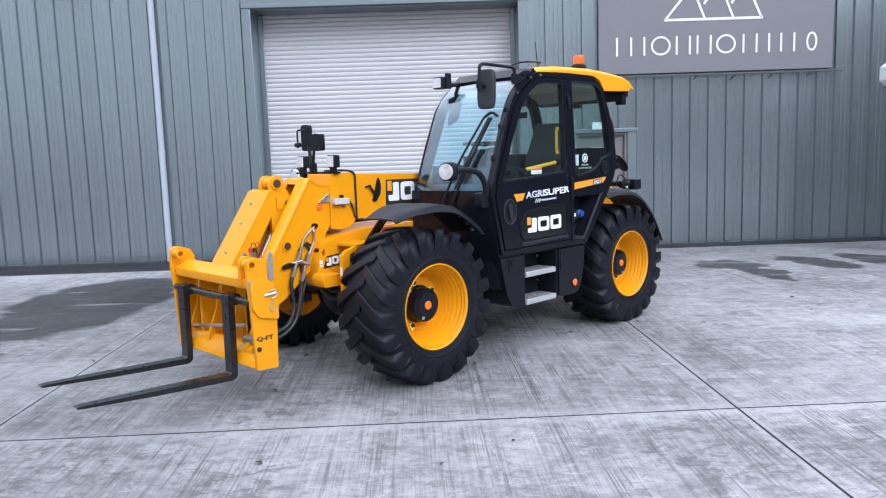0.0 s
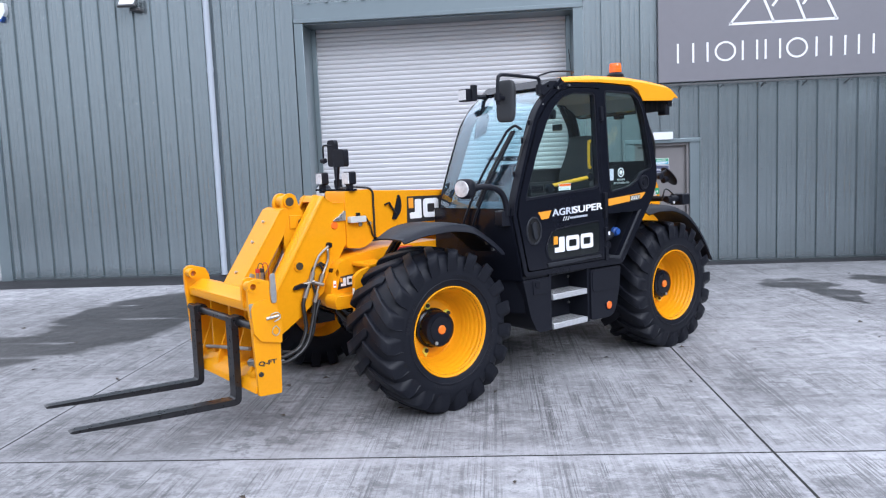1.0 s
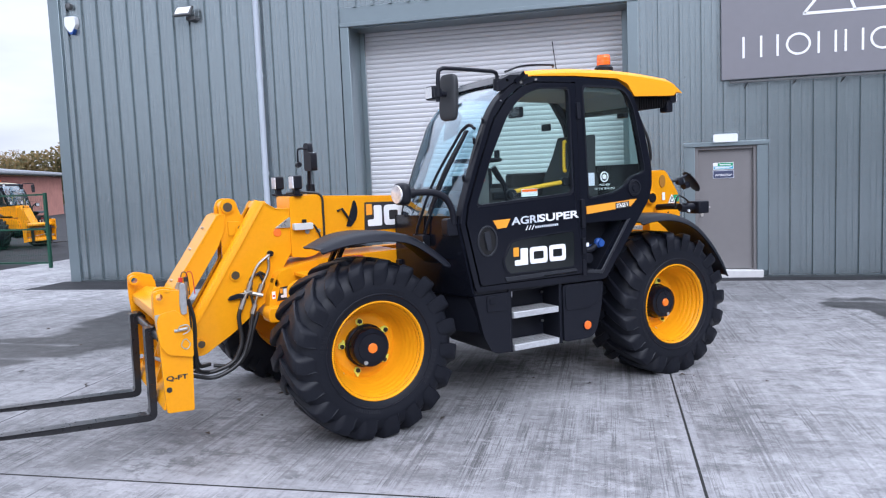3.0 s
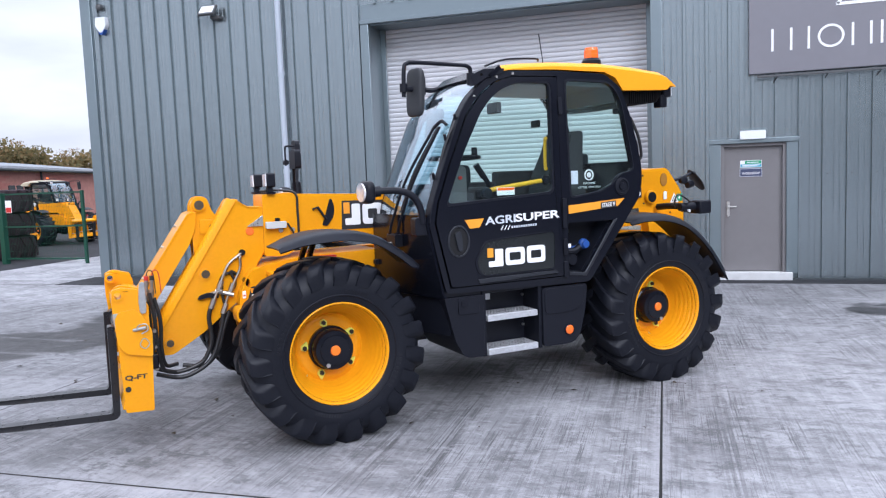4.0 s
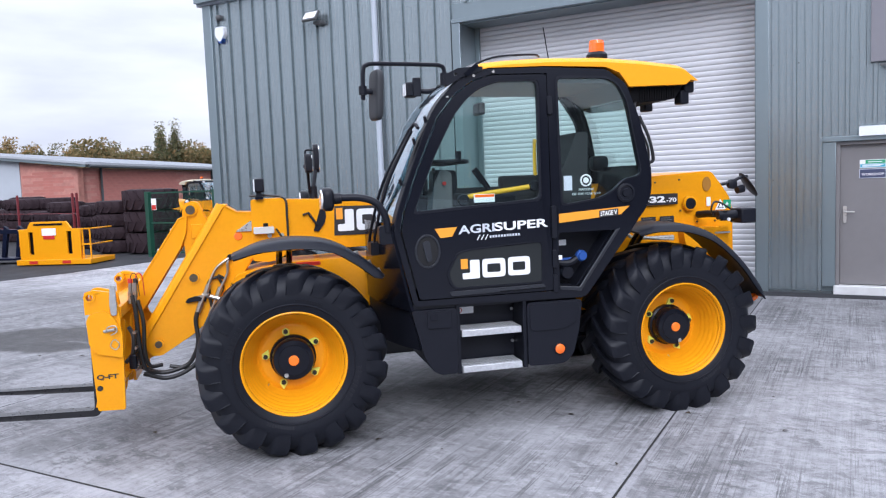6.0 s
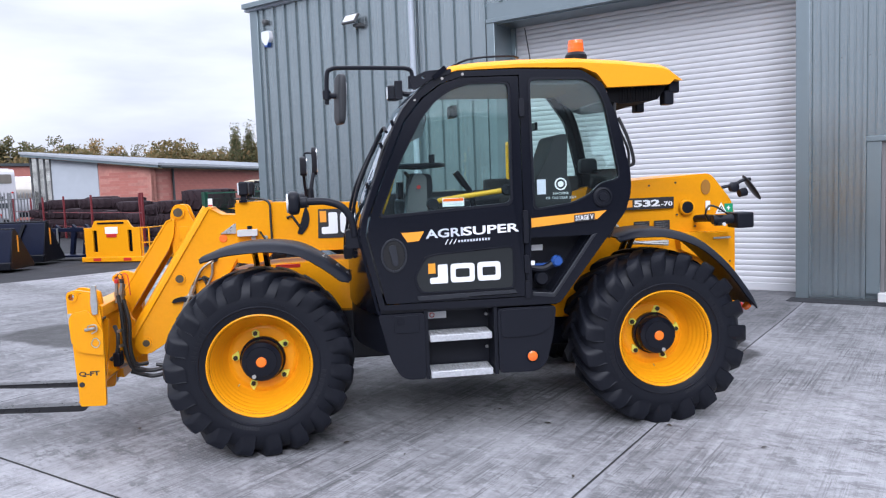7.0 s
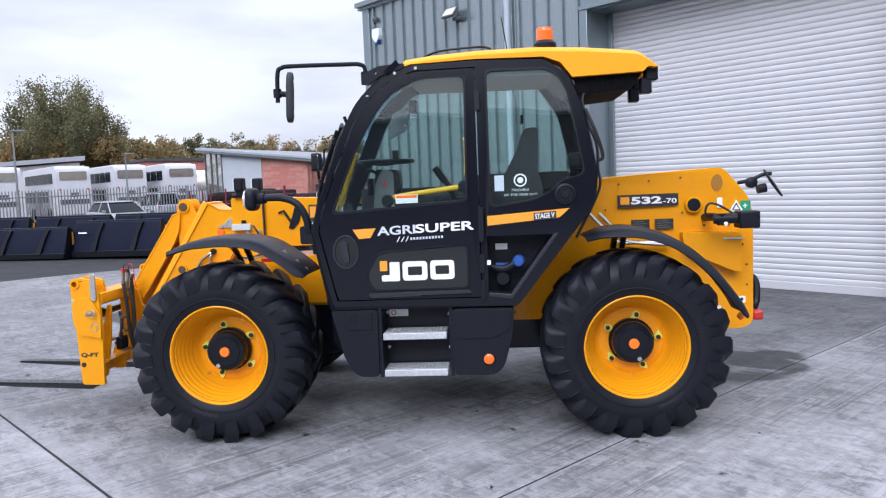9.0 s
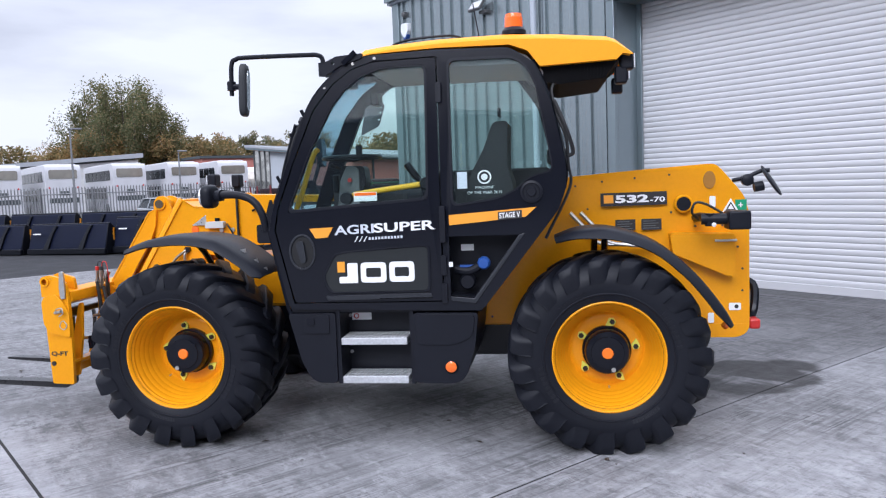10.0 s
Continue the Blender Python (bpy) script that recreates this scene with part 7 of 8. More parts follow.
BARK = shade("bark", (0.09, 0.075, 0.06), 0.9, vary=0.3, grain=9, bump=0.4)


def leaf_material(name, a, b, c):
    m = bpy.data.materials.new(name)
    m.use_nodes = True
    n, l = m.node_tree.nodes, m.node_tree.links
    p = n["Principled BSDF"]
    geo = n.new("ShaderNodeNewGeometry")
    ramp_ = n.new("ShaderNodeValToRGB")
    e = ramp_.color_ramp.elements
    e[0].color, e[1].color = (*a, 1), (*c, 1)
    mid = e.new(0.55)
    mid.color = (*b, 1)
    l.new(geo.outputs["Random Per Island"], ramp_.inputs["Fac"])
    l.new(ramp_.outputs["Color"], p.inputs["Base Color"])
    p.inputs["Roughness"].default_value = 0.7
    p.inputs["Specular IOR Level"].default_value = 0.25
    thin = n.new("ShaderNodeBsdfTranslucent")
    l.new(ramp_.outputs["Color"], thin.inputs["Color"])
    both = n.new("ShaderNodeMixShader")
    both.inputs[0].default_value = 0.45
    l.new(p.outputs[0], both.inputs[1])
    l.new(thin.outputs[0], both.inputs[2])
    l.new(both.outputs[0], n["Material Output"].inputs["Surface"])
    return m


LEAF_A = leaf_material("leaves_green", (0.095, 0.11, 0.05), (0.16, 0.17, 0.088), (0.28, 0.215, 0.115))
LEAF_B = leaf_material("leaves_autumn", (0.15, 0.13, 0.055), (0.28, 0.21, 0.09), (0.37, 0.21, 0.09))
LEAF_C = leaf_material("leaves_dark", (0.085, 0.095, 0.048), (0.15, 0.15, 0.075), (0.23, 0.165, 0.08))
LEAF_D = leaf_material("leaves_thicket", (0.115, 0.105, 0.05), (0.2, 0.165, 0.075), (0.27, 0.18, 0.085))


def make_tree(m, height, width, seed, leaves, count, size, low=0.25, label=""):
    rnd = random.Random(seed)
    tr = thing("tree", m, label, "tree", group="trees beyond the yard")
    bm = bmesh.new()
    top = height * 0.72
    bend = [(rnd.uniform(-0.03, 0.03) * height, rnd.uniform(-0.03, 0.03) * height) for _ in range(4)]
    trunk = [(0, 0, -0.3)] + [(bend[k][0] * (k + 1) / 4, bend[k][1] * (k + 1) / 4, top * (k + 1) / 4) for k in range(4)]
    tube(trunk, lambda t: height * (0.022 * (1 - t) + 0.004), 8, bm, 3)
    tips = []
    for k in range(46):
        f = rnd.uniform(low, 1.0)
        z0 = top * f * 0.95
        a = rnd.uniform(0, 2 * math.pi)
        shape = math.sin(math.pi * min(1, max(0.12, (f - low) / (1.05 - low)) * 0.85 + 0.1)) ** 0.7
        r = width * 0.5 * shape * rnd.uniform(0.55, 1.0)
        rise = height * rnd.uniform(0.1, 0.24)
        x, y = trunk[-1][0] * f, trunk[-1][1] * f
        tip = (x + math.cos(a) * r, y + math.sin(a) * r, min(z0 + rise, height * 0.97))
        tube([(x, y, z0), (x + math.cos(a) * r * 0.5, y + math.sin(a) * r * 0.5, z0 + rise * 0.65), tip], lambda t: height * (0.007 * (1 - t) + 0.0012), 5, bm, 3)
        tips += [tip, (x + math.cos(a) * r * 0.6, y + math.sin(a) * r * 0.6, z0 + rise * 0.72)]
    tips.append((trunk[-1][0], trunk[-1][1], height * 0.93))
    part("trunk", bm, BARK, tr)
    verts, faces = [], []
    spread = width * 0.115
    clumps = [(c, rnd.uniform(0.6, 1.25)) for c in tips]
    for _ in range(count):
        c, k = rnd.choice(clumps)
        q = Vector((rnd.gauss(0, 1), rnd.gauss(0, 1), rnd.gauss(0, 1))).normalized() * rnd.random() ** 0.5
        p = Vector(c) + Vector((q.x * spread * k, q.y * spread * k, q.z * spread * k * 1.15))
        if p.z < height * low * 0.5 or p.z > height * 1.01:
            continue
        d = Vector((rnd.gauss(0, 1), rnd.gauss(0, 1), rnd.gauss(0, 1))).normalized()
        e = d.orthogonal().normalized()
        s = size * rnd.uniform(0.6, 1.4)
        i = len(verts)
        verts += [tuple(p + d * s), tuple(p + e * s * 0.5), tuple(p - d * s), tuple(p - e * s * 0.5)]
        faces.append((i, i + 1, i + 2, i + 3))
    me = bpy.data.meshes.new("crown")
    me.from_pydata(verts, [], faces)
    me.materials.append(leaves)
    cr = new("crown", me)
    cr.parent = tr
    return tr


def make_poplar(m, height, width, seed, leaves, count, size, label, spread=0.5):
    """A broad old poplar: a fan of rising limbs, each carrying upright clumps of leaves."""
    rnd = random.Random(seed)
    tr = thing("tree", m, label, "tree", group="trees beyond the yard")
    bm = bmesh.new()
    tube([(0, 0, -0.3), (0.1, 0, height * 0.12), (0, 0.1, height * 0.3), (0.1, 0, height * 0.6), (0, 0, height * 0.9)], lambda t: height * (0.026 * (1 - t) ** 1.3 + 0.002), 8, bm, 3)
    clumps = []
    for k in range(34):
        a = 2.4 * k + rnd.uniform(-0.4, 0.4)
        out = (0.12 + 0.88 * ((k + 0.5) / 34) ** 0.6) * width * 0.5 * rnd.uniform(0.85, 1.05)
        top = height * math.sqrt(max(0.05, 1 - (out / (width * 0.56)) ** 2)) * rnd.uniform(0.9, 1.0)
        top = max(top, height * 0.42)
        z0 = height * rnd.uniform(0.12, 0.32)
        x, y = math.cos(a) * out, math.sin(a) * out
        limb = [(0, 0, z0), (x * 0.55, y * 0.55, z0 + (top - z0) * 0.3), (x * 0.9, y * 0.9, z0 + (top - z0) * 0.65), (x, y, top * 0.97)]
        tube(limb, lambda t: height * (0.008 * (1 - t) + 0.0012), 5, bm, 3)
        pts = spline(limb, 4)
        for i, p in enumerate(pts):
            if i / len(pts) < 0.32:
                continue
            for _ in range(2):
                q = Vector((p.x + rnd.gauss(0, spread), p.y + rnd.gauss(0, spread), p.z + rnd.gauss(0, 0.35)))
                clumps.append((q, rnd.uniform(0.45, 1.0)))
    part("trunk", bm, BARK, tr)
    verts, faces = [], []
    for _ in range(count):
        c, k = clumps[rnd.randrange(len(clumps))]
        q = Vector((rnd.gauss(0, spread), rnd.gauss(0, spread), rnd.gauss(0, 0.85))) * k
        p = c + q
        if p.z > height * 1.02:
            continue
        d = Vector((rnd.gauss(0, 1), rnd.gauss(0, 1), rnd.gauss(0, 1))).normalized()
        e = d.orthogonal().normalized()
        z = size * rnd.uniform(0.6, 1.4)
        i = len(verts)
        verts += [tuple(p + d * z), tuple(p + e * z * 0.6), tuple(p - d * z), tuple(p - e * z * 0.6)]
        faces.append((i, i + 1, i + 2, i + 3))
    me = bpy.data.meshes.new("crown")
    me.from_pydata(verts, [], faces)
    me.materials.append(leaves)
    new("crown", me).parent = tr
    return tr


make_poplar(pose(-96.3, 32.0, 0), 16.4, 15.5, 3, LEAF_A, 52000, 0.12, "tall broad poplar tree thinning in autumn")
make_tree(pose(-98.4, 21.0, 0), 6.8, 3.0, 4, LEAF_C, 3000, 0.15, 0.3, "small dark tree beyond the buses")
auts = make_tree(pose(-94, 27.5, 0), 9.6, 10.0, 5, LEAF_B, 12000, 0.16, 0.15, "low rust and yellow autumn tree")
copy_thing(auts, pose(-93, 36.0, 0, 0, 0, 120) @ Matrix.Scale(1.0, 4))
copy_thing(auts, pose(-95, 40.5, 0, 0, 0, 200) @ Matrix.Scale(0.92, 4))
va = make_tree(pose(-97.5, 45.0, 0), 9.6, 8.5, 7, LEAF_B, 12000, 0.16, 0.18, "olive and rust autumn tree in the tree line")
vb = make_tree(pose(-95.6, 49.4, 0), 9.9, 5.5, 8, LEAF_C, 9000, 0.16, 0.15, "dark green tree in the tree line")
vc = make_tree(pose(-93.5, 54.2, 0), 9.8, 8.5, 9, LEAF_C, 12000, 0.16, 0.2, "dark round tree in the tree line")
vd = make_poplar(pose(-77.4, 70.0, 0), 10.7, 1.2, 10, LEAF_A, 7000, 0.11, "slim pale poplar in the tree line", 0.2)
for src, x, y, s, a in ((va, -99, 41.5, 0.95, 80), (vb, -99.5, 47.2, 0.95, 40), (va, -91, 58.4, 1.08, 150), (vc, -88.5, 62.3, 0.98, 70), (va, -87, 65.2, 0.98, 10), (vc, -84.3, 68.2, 1.05, 200), (vb, -82.2, 71.5, 0.98, 100), (vc, -79, 75.5, 1.05, 20), (vd, -76.6, 71.6, 1.04, 90), (vc, -76.3, 78.0, 0.95, 140), (va, -73.0, 81.5, 0.9, 60), (vc, -69.0, 86.0, 0.85, 250), (va, -98.5, 37.0, 0.9, 310), (vb, -97.0, 52.0, 0.95, 190), (va, -94.5, 56.0, 1.0, 20), (vc, -90.5, 60.5, 0.95, 300), (va, -86.0, 67.0, 1.0, 240), (vc, -81.0, 73.5, 1.0, 110), (va, -77.5, 77.0, 1.02, 45), (auts, -97.0, 33.5, 0.95, 75), (auts, -96.5, 23.5, 0.85, 160), (va, -66.0, 89.0, 0.8, 10)):
    copy_thing(src, pose(x, y, 0, 0, 0, a) @ Matrix.Scale(s * (1.0 if y < 55 or src is vd else 0.9 if y < 68 else 0.85), 4))
rnd = random.Random(5)
hv, hf = [], []
for _ in range(30000):
    t = rnd.random()
    p = Vector((-104 + 36 * t ** 1.15 + rnd.gauss(0, 1.2), 16 + 72 * t + rnd.gauss(0, 0.8), 0.2 + (6.9 + 0.9 * math.sin(t * 41) + 0.7 * math.sin(t * 97 + 1) + 0.5 * math.sin(t * 17 + 2)) * rnd.random() ** 0.8))
    d = Vector((rnd.gauss(0, 1), rnd.gauss(0, 1), rnd.gauss(0, 1))).normalized()
    e = d.orthogonal().normalized()
    s = rnd.uniform(0.13, 0.32)
    i = len(hv)
    hv += [tuple(p + d * s), tuple(p + e * s * 0.6), tuple(p - d * s), tuple(p - e * s * 0.6)]
    hf.append((i, i + 1, i + 2, i + 3))
hm = bpy.data.meshes.new("hedge")
hm.from_pydata(hv, [], hf)
hm.materials.append(LEAF_D)
tagged(new("hedge", hm), "dark autumn thicket filling the tree line", "hedge", kind="stuff")

# brick building with a mono-pitch roof
A = Vector((-33.5, 27.9))
G = Vector((-0.91, -0.41)).normalized()     # along the gable, away from the corner
S = Vector((-0.41, 0.91)).normalized()      # along the low eave
brick = thing("brick_building", Matrix.Identity(4), "single-storey red brick building with a shallow grey metal roof", "building")
GL, SL, HE, HP = 7.85, 34.0, 3.2, 4.17


def quad_wall(p, q, z0, zp, zq, thick, mat, name, parent, lab=""):
    """An upright wall from p to q with its top running from zp to zq."""
    d = (q - p).normalized()
    n_ = Vector((d.y, -d.x)) * thick
    bm = bmesh.new()
    v = [bm.verts.new((a.x, a.y, z)) for a, z in ((p, z0), (q, z0), (q, zq), (p, zp), (p - n_, z0), (q - n_, z0), (q - n_, zq), (p - n_, zp))]
    for f in ((0, 1, 2, 3), (7, 6, 5, 4), (0, 4, 5, 1), (1, 5, 6, 2), (2, 6, 7, 3), (3, 7, 4, 0)):
        bm.faces.new([v[i] for i in f])
    return part(name, bm, mat, parent, lab)


def hz(s):
    return HE + (HP - HE) * s / GL


quad_wall(A + G * GL, A, -0.2, HP, HE, 0.3, MORTAR, "gable_wall", brick, "red brick gable wall")
quad_wall(A, A + S * SL, -0.2, HE, HE, 0.3, MORTAR, "eave_wall", brick, "long red brick side wall")


def roof_slab(z0, z1, out):
    rf = bmesh.new()
    for z in (z0, z1):
        for p, h in ((A - G * out - S * out, HE), (A - G * out + S * SL, HE), (A + G * (GL + 0.3) + S * SL, HP), (A + G * (GL + 0.3) - S * out, HP)):
            rf.verts.new((p.x, p.y, h + z))
    rf.verts.ensure_lookup_table()
    for f in ((0, 1, 2, 3), (7, 6, 5, 4), (0, 4, 5, 1), (1, 5, 6, 2), (2, 6, 7, 3), (3, 7, 4, 0)):
        rf.faces.new([rf.verts[i] for i in f])
    bmesh.ops.recalc_face_normals(rf, faces=rf.faces)
    return rf


part("roof", roof_slab(0.16, 0.3, 0.55), ROOFGREY, brick, "pale grey metal roof")
part("fascia", roof_slab(0.02, 0.156, 0.45), FLASH, brick, "mid grey fascia below the roof")
for k in range(36):
    p, q = A - G * 0.55 + S * (k * 0.95), A + G * (GL + 0.3) + S * (k * 0.95)
    part("roof_seam", rod((p.x, p.y, HE + 0.31), (q.x, q.y, HP + 0.31), 0.02, 4), ROOFGREY, brick)
gut = [A - G * 0.55 - S * 0.3, A - G * 0.55 + S * SL]
part("gutter", rod((gut[0].x, gut[0].y, HE + 0.08), (gut[1].x, gut[1].y, HE + 0.08), 0.09, 8), DARKFLASH, brick)
for s in (1.6, 17.0):
    p = A + S * s - G * 0.12
    part("downpipe", rod((p.x, p.y, -0.1), (p.x, p.y, HE + 0.1), 0.07, 8), DARKFLASH, brick)


def facing(p, q, z0, z1, out, mat, name, lab="", parent=brick, z1b=None):
    d = (q - p).normalized()
    n_ = Vector((d.y, -d.x)) * out
    return quad_wall(p + n_, q + n_, z0, z1, z1 if z1b is None else z1b, out * 1.2, mat, name, parent, lab)


facing(A + G * 6.5, A + G * 3.55, 1.0, 3.95, 0.05, PANELGREY, "white_panel", "white rendered wall panel", z1b=3.66)
facing(A + G * 7.85, A + G * 6.5, 0.0, 4.1, 0.03, CORNERGLASS, "glazing", "tall corner glazing", z1b=3.95)
for s in (7.82, 7.36, 6.94, 6.53):
    facing(A + G * (s + 0.06), A + G * (s - 0.03), 0.0, 4.1, 0.07, CLOUDPVC, "mullion")
for k in range(3):
    facing(A + S * (12.0 + k * 1.2), A + S * (12.95 + k * 1.2), 0.9, 2.3, 0.04, WINDOW, "window")
# brick courses: proud bricks in running bond on the two walls
bmb = {}


def brick_mesh(along, key):
    if key in bmb:
        return bmb[key]
    L_, Hh, D = 1.75, 0.14, 0.012
    n_ = Vector((along.y, -along.x))
    bm = bmesh.new()
    q = []
    for zz in (0, Hh):
        for a, b in ((0, -0.02), (L_, -0.02), (L_, D), (0, D)):
            p = along * a + n_ * b
            q.append(bm.verts.new((p.x, p.y, zz)))
    for f in ((3, 2, 1, 0), (4, 5, 6, 7), (0, 1, 5, 4), (1, 2, 6, 5), (2, 3, 7, 6), (3, 0, 4, 7)):
        bm.faces.new([q[i] for i in f])
    bmesh.ops.recalc_face_normals(bm, faces=bm.faces)
    me = bpy.data.meshes.new("brick_course")
    bm.to_mesh(me)
    bm.free()
    me.materials.append(BRICK)
    bmb[key] = me
    return me


def courses(start, along, length, top, key, keep=lambda s: True):
    me = brick_mesh(along, key)
    z, row = 0.9, 0
    while z < HE + 1.1:
        s = 0.05 + (row % 3) * 0.6
        while s < length - 1.7:
            if z + 0.14 < top(s) and z + 0.14 < top(s + 1.75) and keep(s):
                ob = new("brick_course", me)
                ob.parent = brick
                p = start + along * s
                ob.location = (p.x, p.y, z)
            s += 1.7505
        z += 0.155
        row += 1


courses(A, S, 24.0, lambda s: HE - 0.05, "side", lambda s: not 11.0 < s < 16)
courses(A + G * 3.52, -G, 3.5, lambda s: hz(3.52 - min(s, 3.5)) - 0.1, "gable")
# lower brick block and pale-roofed building behind the buses
b2 = thing("brick_outbuilding", Matrix.Identity(4), "plain red brick block behind the fence", "building")
part("wall", box(-72, -67, 31, 40, -0.1, 4.8), BRICK, b2)
part("roof", box(-72.2, -66.8, 30.8, 40.2, 4.8, 5.05), DARKFLASH, b2)
b3 = thing("pale_building", Matrix.Identity(4), "pale building with a shallow sloping roof behind the buses", "building")
part("wall", prism([(15.0, 0), (28.0, 0), (28.0, 5.2), (15.0, 4.3)], -86, -77, axis="u"), SILL, b3)
part("roof", prism([(14.5, 4.4), (28.4, 5.4), (28.4, 5.85), (14.5, 4.8)], -86.5, -76.5, axis="u"), ROOFGREY, b3)


# buses: rear faces the yard
def make_bus(m, lab):
    """White double-deck bus, its rear at x = 0 and its body along -x."""
    b = thing("bus", m, lab, "bus", group="buses behind the fence")
    W, Hh, Ln = 2.4, 3.95, 9.8
    part("body", prism(rounded([(0, 0.35), (Ln, 0.35), (Ln, Hh), (0.12, Hh), (0, Hh - 0.35)], 0.18, 4), -W / 2, W / 2, off=None), BUSWHITE, b, bevel=0.12)
    part("roof_pod", box(0.4, Ln - 0.4, -W / 2 + 0.2, W / 2 - 0.2, Hh - 0.01, Hh + 0.08), BUSWHITE, b, bevel=0.05)
    part("rear_window", prism(rounded(rect(-0.95, 0.95, 2.95, 3.6), 0.12), -0.03, 0.06, axis="u"), BUSGLASS, b, "wide upper rear window")
    part("rear_grille", prism(rounded(rect(-1.0, 1.0, 1.2, 1.55), 0.05), -0.03, 0.06, axis="u"), DARKFLASH, b)
    part("engine_vent", prism(rounded(rect(-0.3, 0.3, 1.75, 2.05), 0.04), -0.03, 0.06, axis="u"), DARKFLASH, b)
    for s in (-1, 1):
        part("tail_lamp", prism(circle(s * 0.95, 2.3, 0.07, 12), -0.03, 0.06, axis="u"), RED, b)
        for k in range(6):
            part("side_window", prism(rounded(rect(0.9 + k * 1.4, 2.15 + k * 1.4, 2.75, 3.5), 0.1), s * (W / 2) - 0.03, s * (W / 2) + 0.03), WINDOW, b)
        for k in range(1, 6):
            part("side_window", prism(rounded(rect(0.9 + k * 1.4, 2.15 + k * 1.4, 1.35, 2.2), 0.1), s * (W / 2) - 0.03, s * (W / 2) + 0.03), WINDOW, b)
        for x in (2.2, 7.2):
            part("wheel", lathe([(0.0, -0.14), (0.48, -0.14), (0.5, 0), (0.48, 0.14), (0, 0.14)], 20, centre=(x, s * (W / 2 - 0.1), 0.5)), RUBBER, b)
    return b


bus = make_bus(pose(-55.5, 16.4, 0, 0, 0, 180), "white double-deck bus parked behind the palisade fence")
for x, y, a in ((-56, 12.6, 181), (-54.9, 20.9, 179), (-53.9, 24.7, 178), (-52.7, 28.2, 177), (-56.5, 8.6, 181), (-57, 4.6, 180)):
    copy_thing(bus, pose(x, y, 0, 0, 0, a))
van = thing("coach", pose(-62.4, 34.6, 0, 0, 0, -25) @ Matrix.Scale(1.25, 4), "white coach with a rounded front beside the brick building", "coach")
part("body", prism(rounded([(0, 0.3), (4.75, 0.3), (4.85, 1.0), (4.7, 2.0), (4.4, 2.7), (4.0, 2.88), (0, 2.9)], 0.25, 4), -1.0, 1.0), BUSWHITE, van, bevel=0.16)
part("windscreen", prism(rounded([(4.8, 1.45), (4.74, 2.05), (4.5, 2.55), (4.42, 2.5), (4.7, 1.4)], 0.02, 2), -0.86, 0.86), BUSGLASS, van, "sky-lit coach windscreen", bevel=0.03)
part("mirror_arm", tube([(4.55, -0.95, 2.5), (4.95, -1.12, 2.35), (5.0, -1.14, 2.05)], 0.035, 8), PLASTIC, van)
part("front_bumper", prism(rounded(rect(-0.95, 0.95, 0.32, 0.62), 0.1, 3), 4.82, 4.95, axis="u"), PLASTIC, van)
for x in (1.0, 3.9):
    for s in (-1, 1):
        part("wheel", lathe([(0.0, -0.11), (0.33, -0.11), (0.35, 0), (0.33, 0.11), (0, 0.11)], 18, centre=(x, s * 0.92, 0.35)), RUBBER, van)


def loft(rings, bm=None):
    """Joins rings of equal length and closes both ends."""
    bm = bm or bmesh.new()
    vs_ = [[bm.verts.new(p) for p in r] for r in rings]
    n = len(vs_[0])
    for a, b in zip(vs_, vs_[1:]):
        for k in range(n):
            bm.faces.new([a[k], a[(k + 1) % n], b[(k + 1) % n], b[k]])
    bm.faces.new(vs_[0][::-1])
    bm.faces.new(vs_[-1])
    return bm


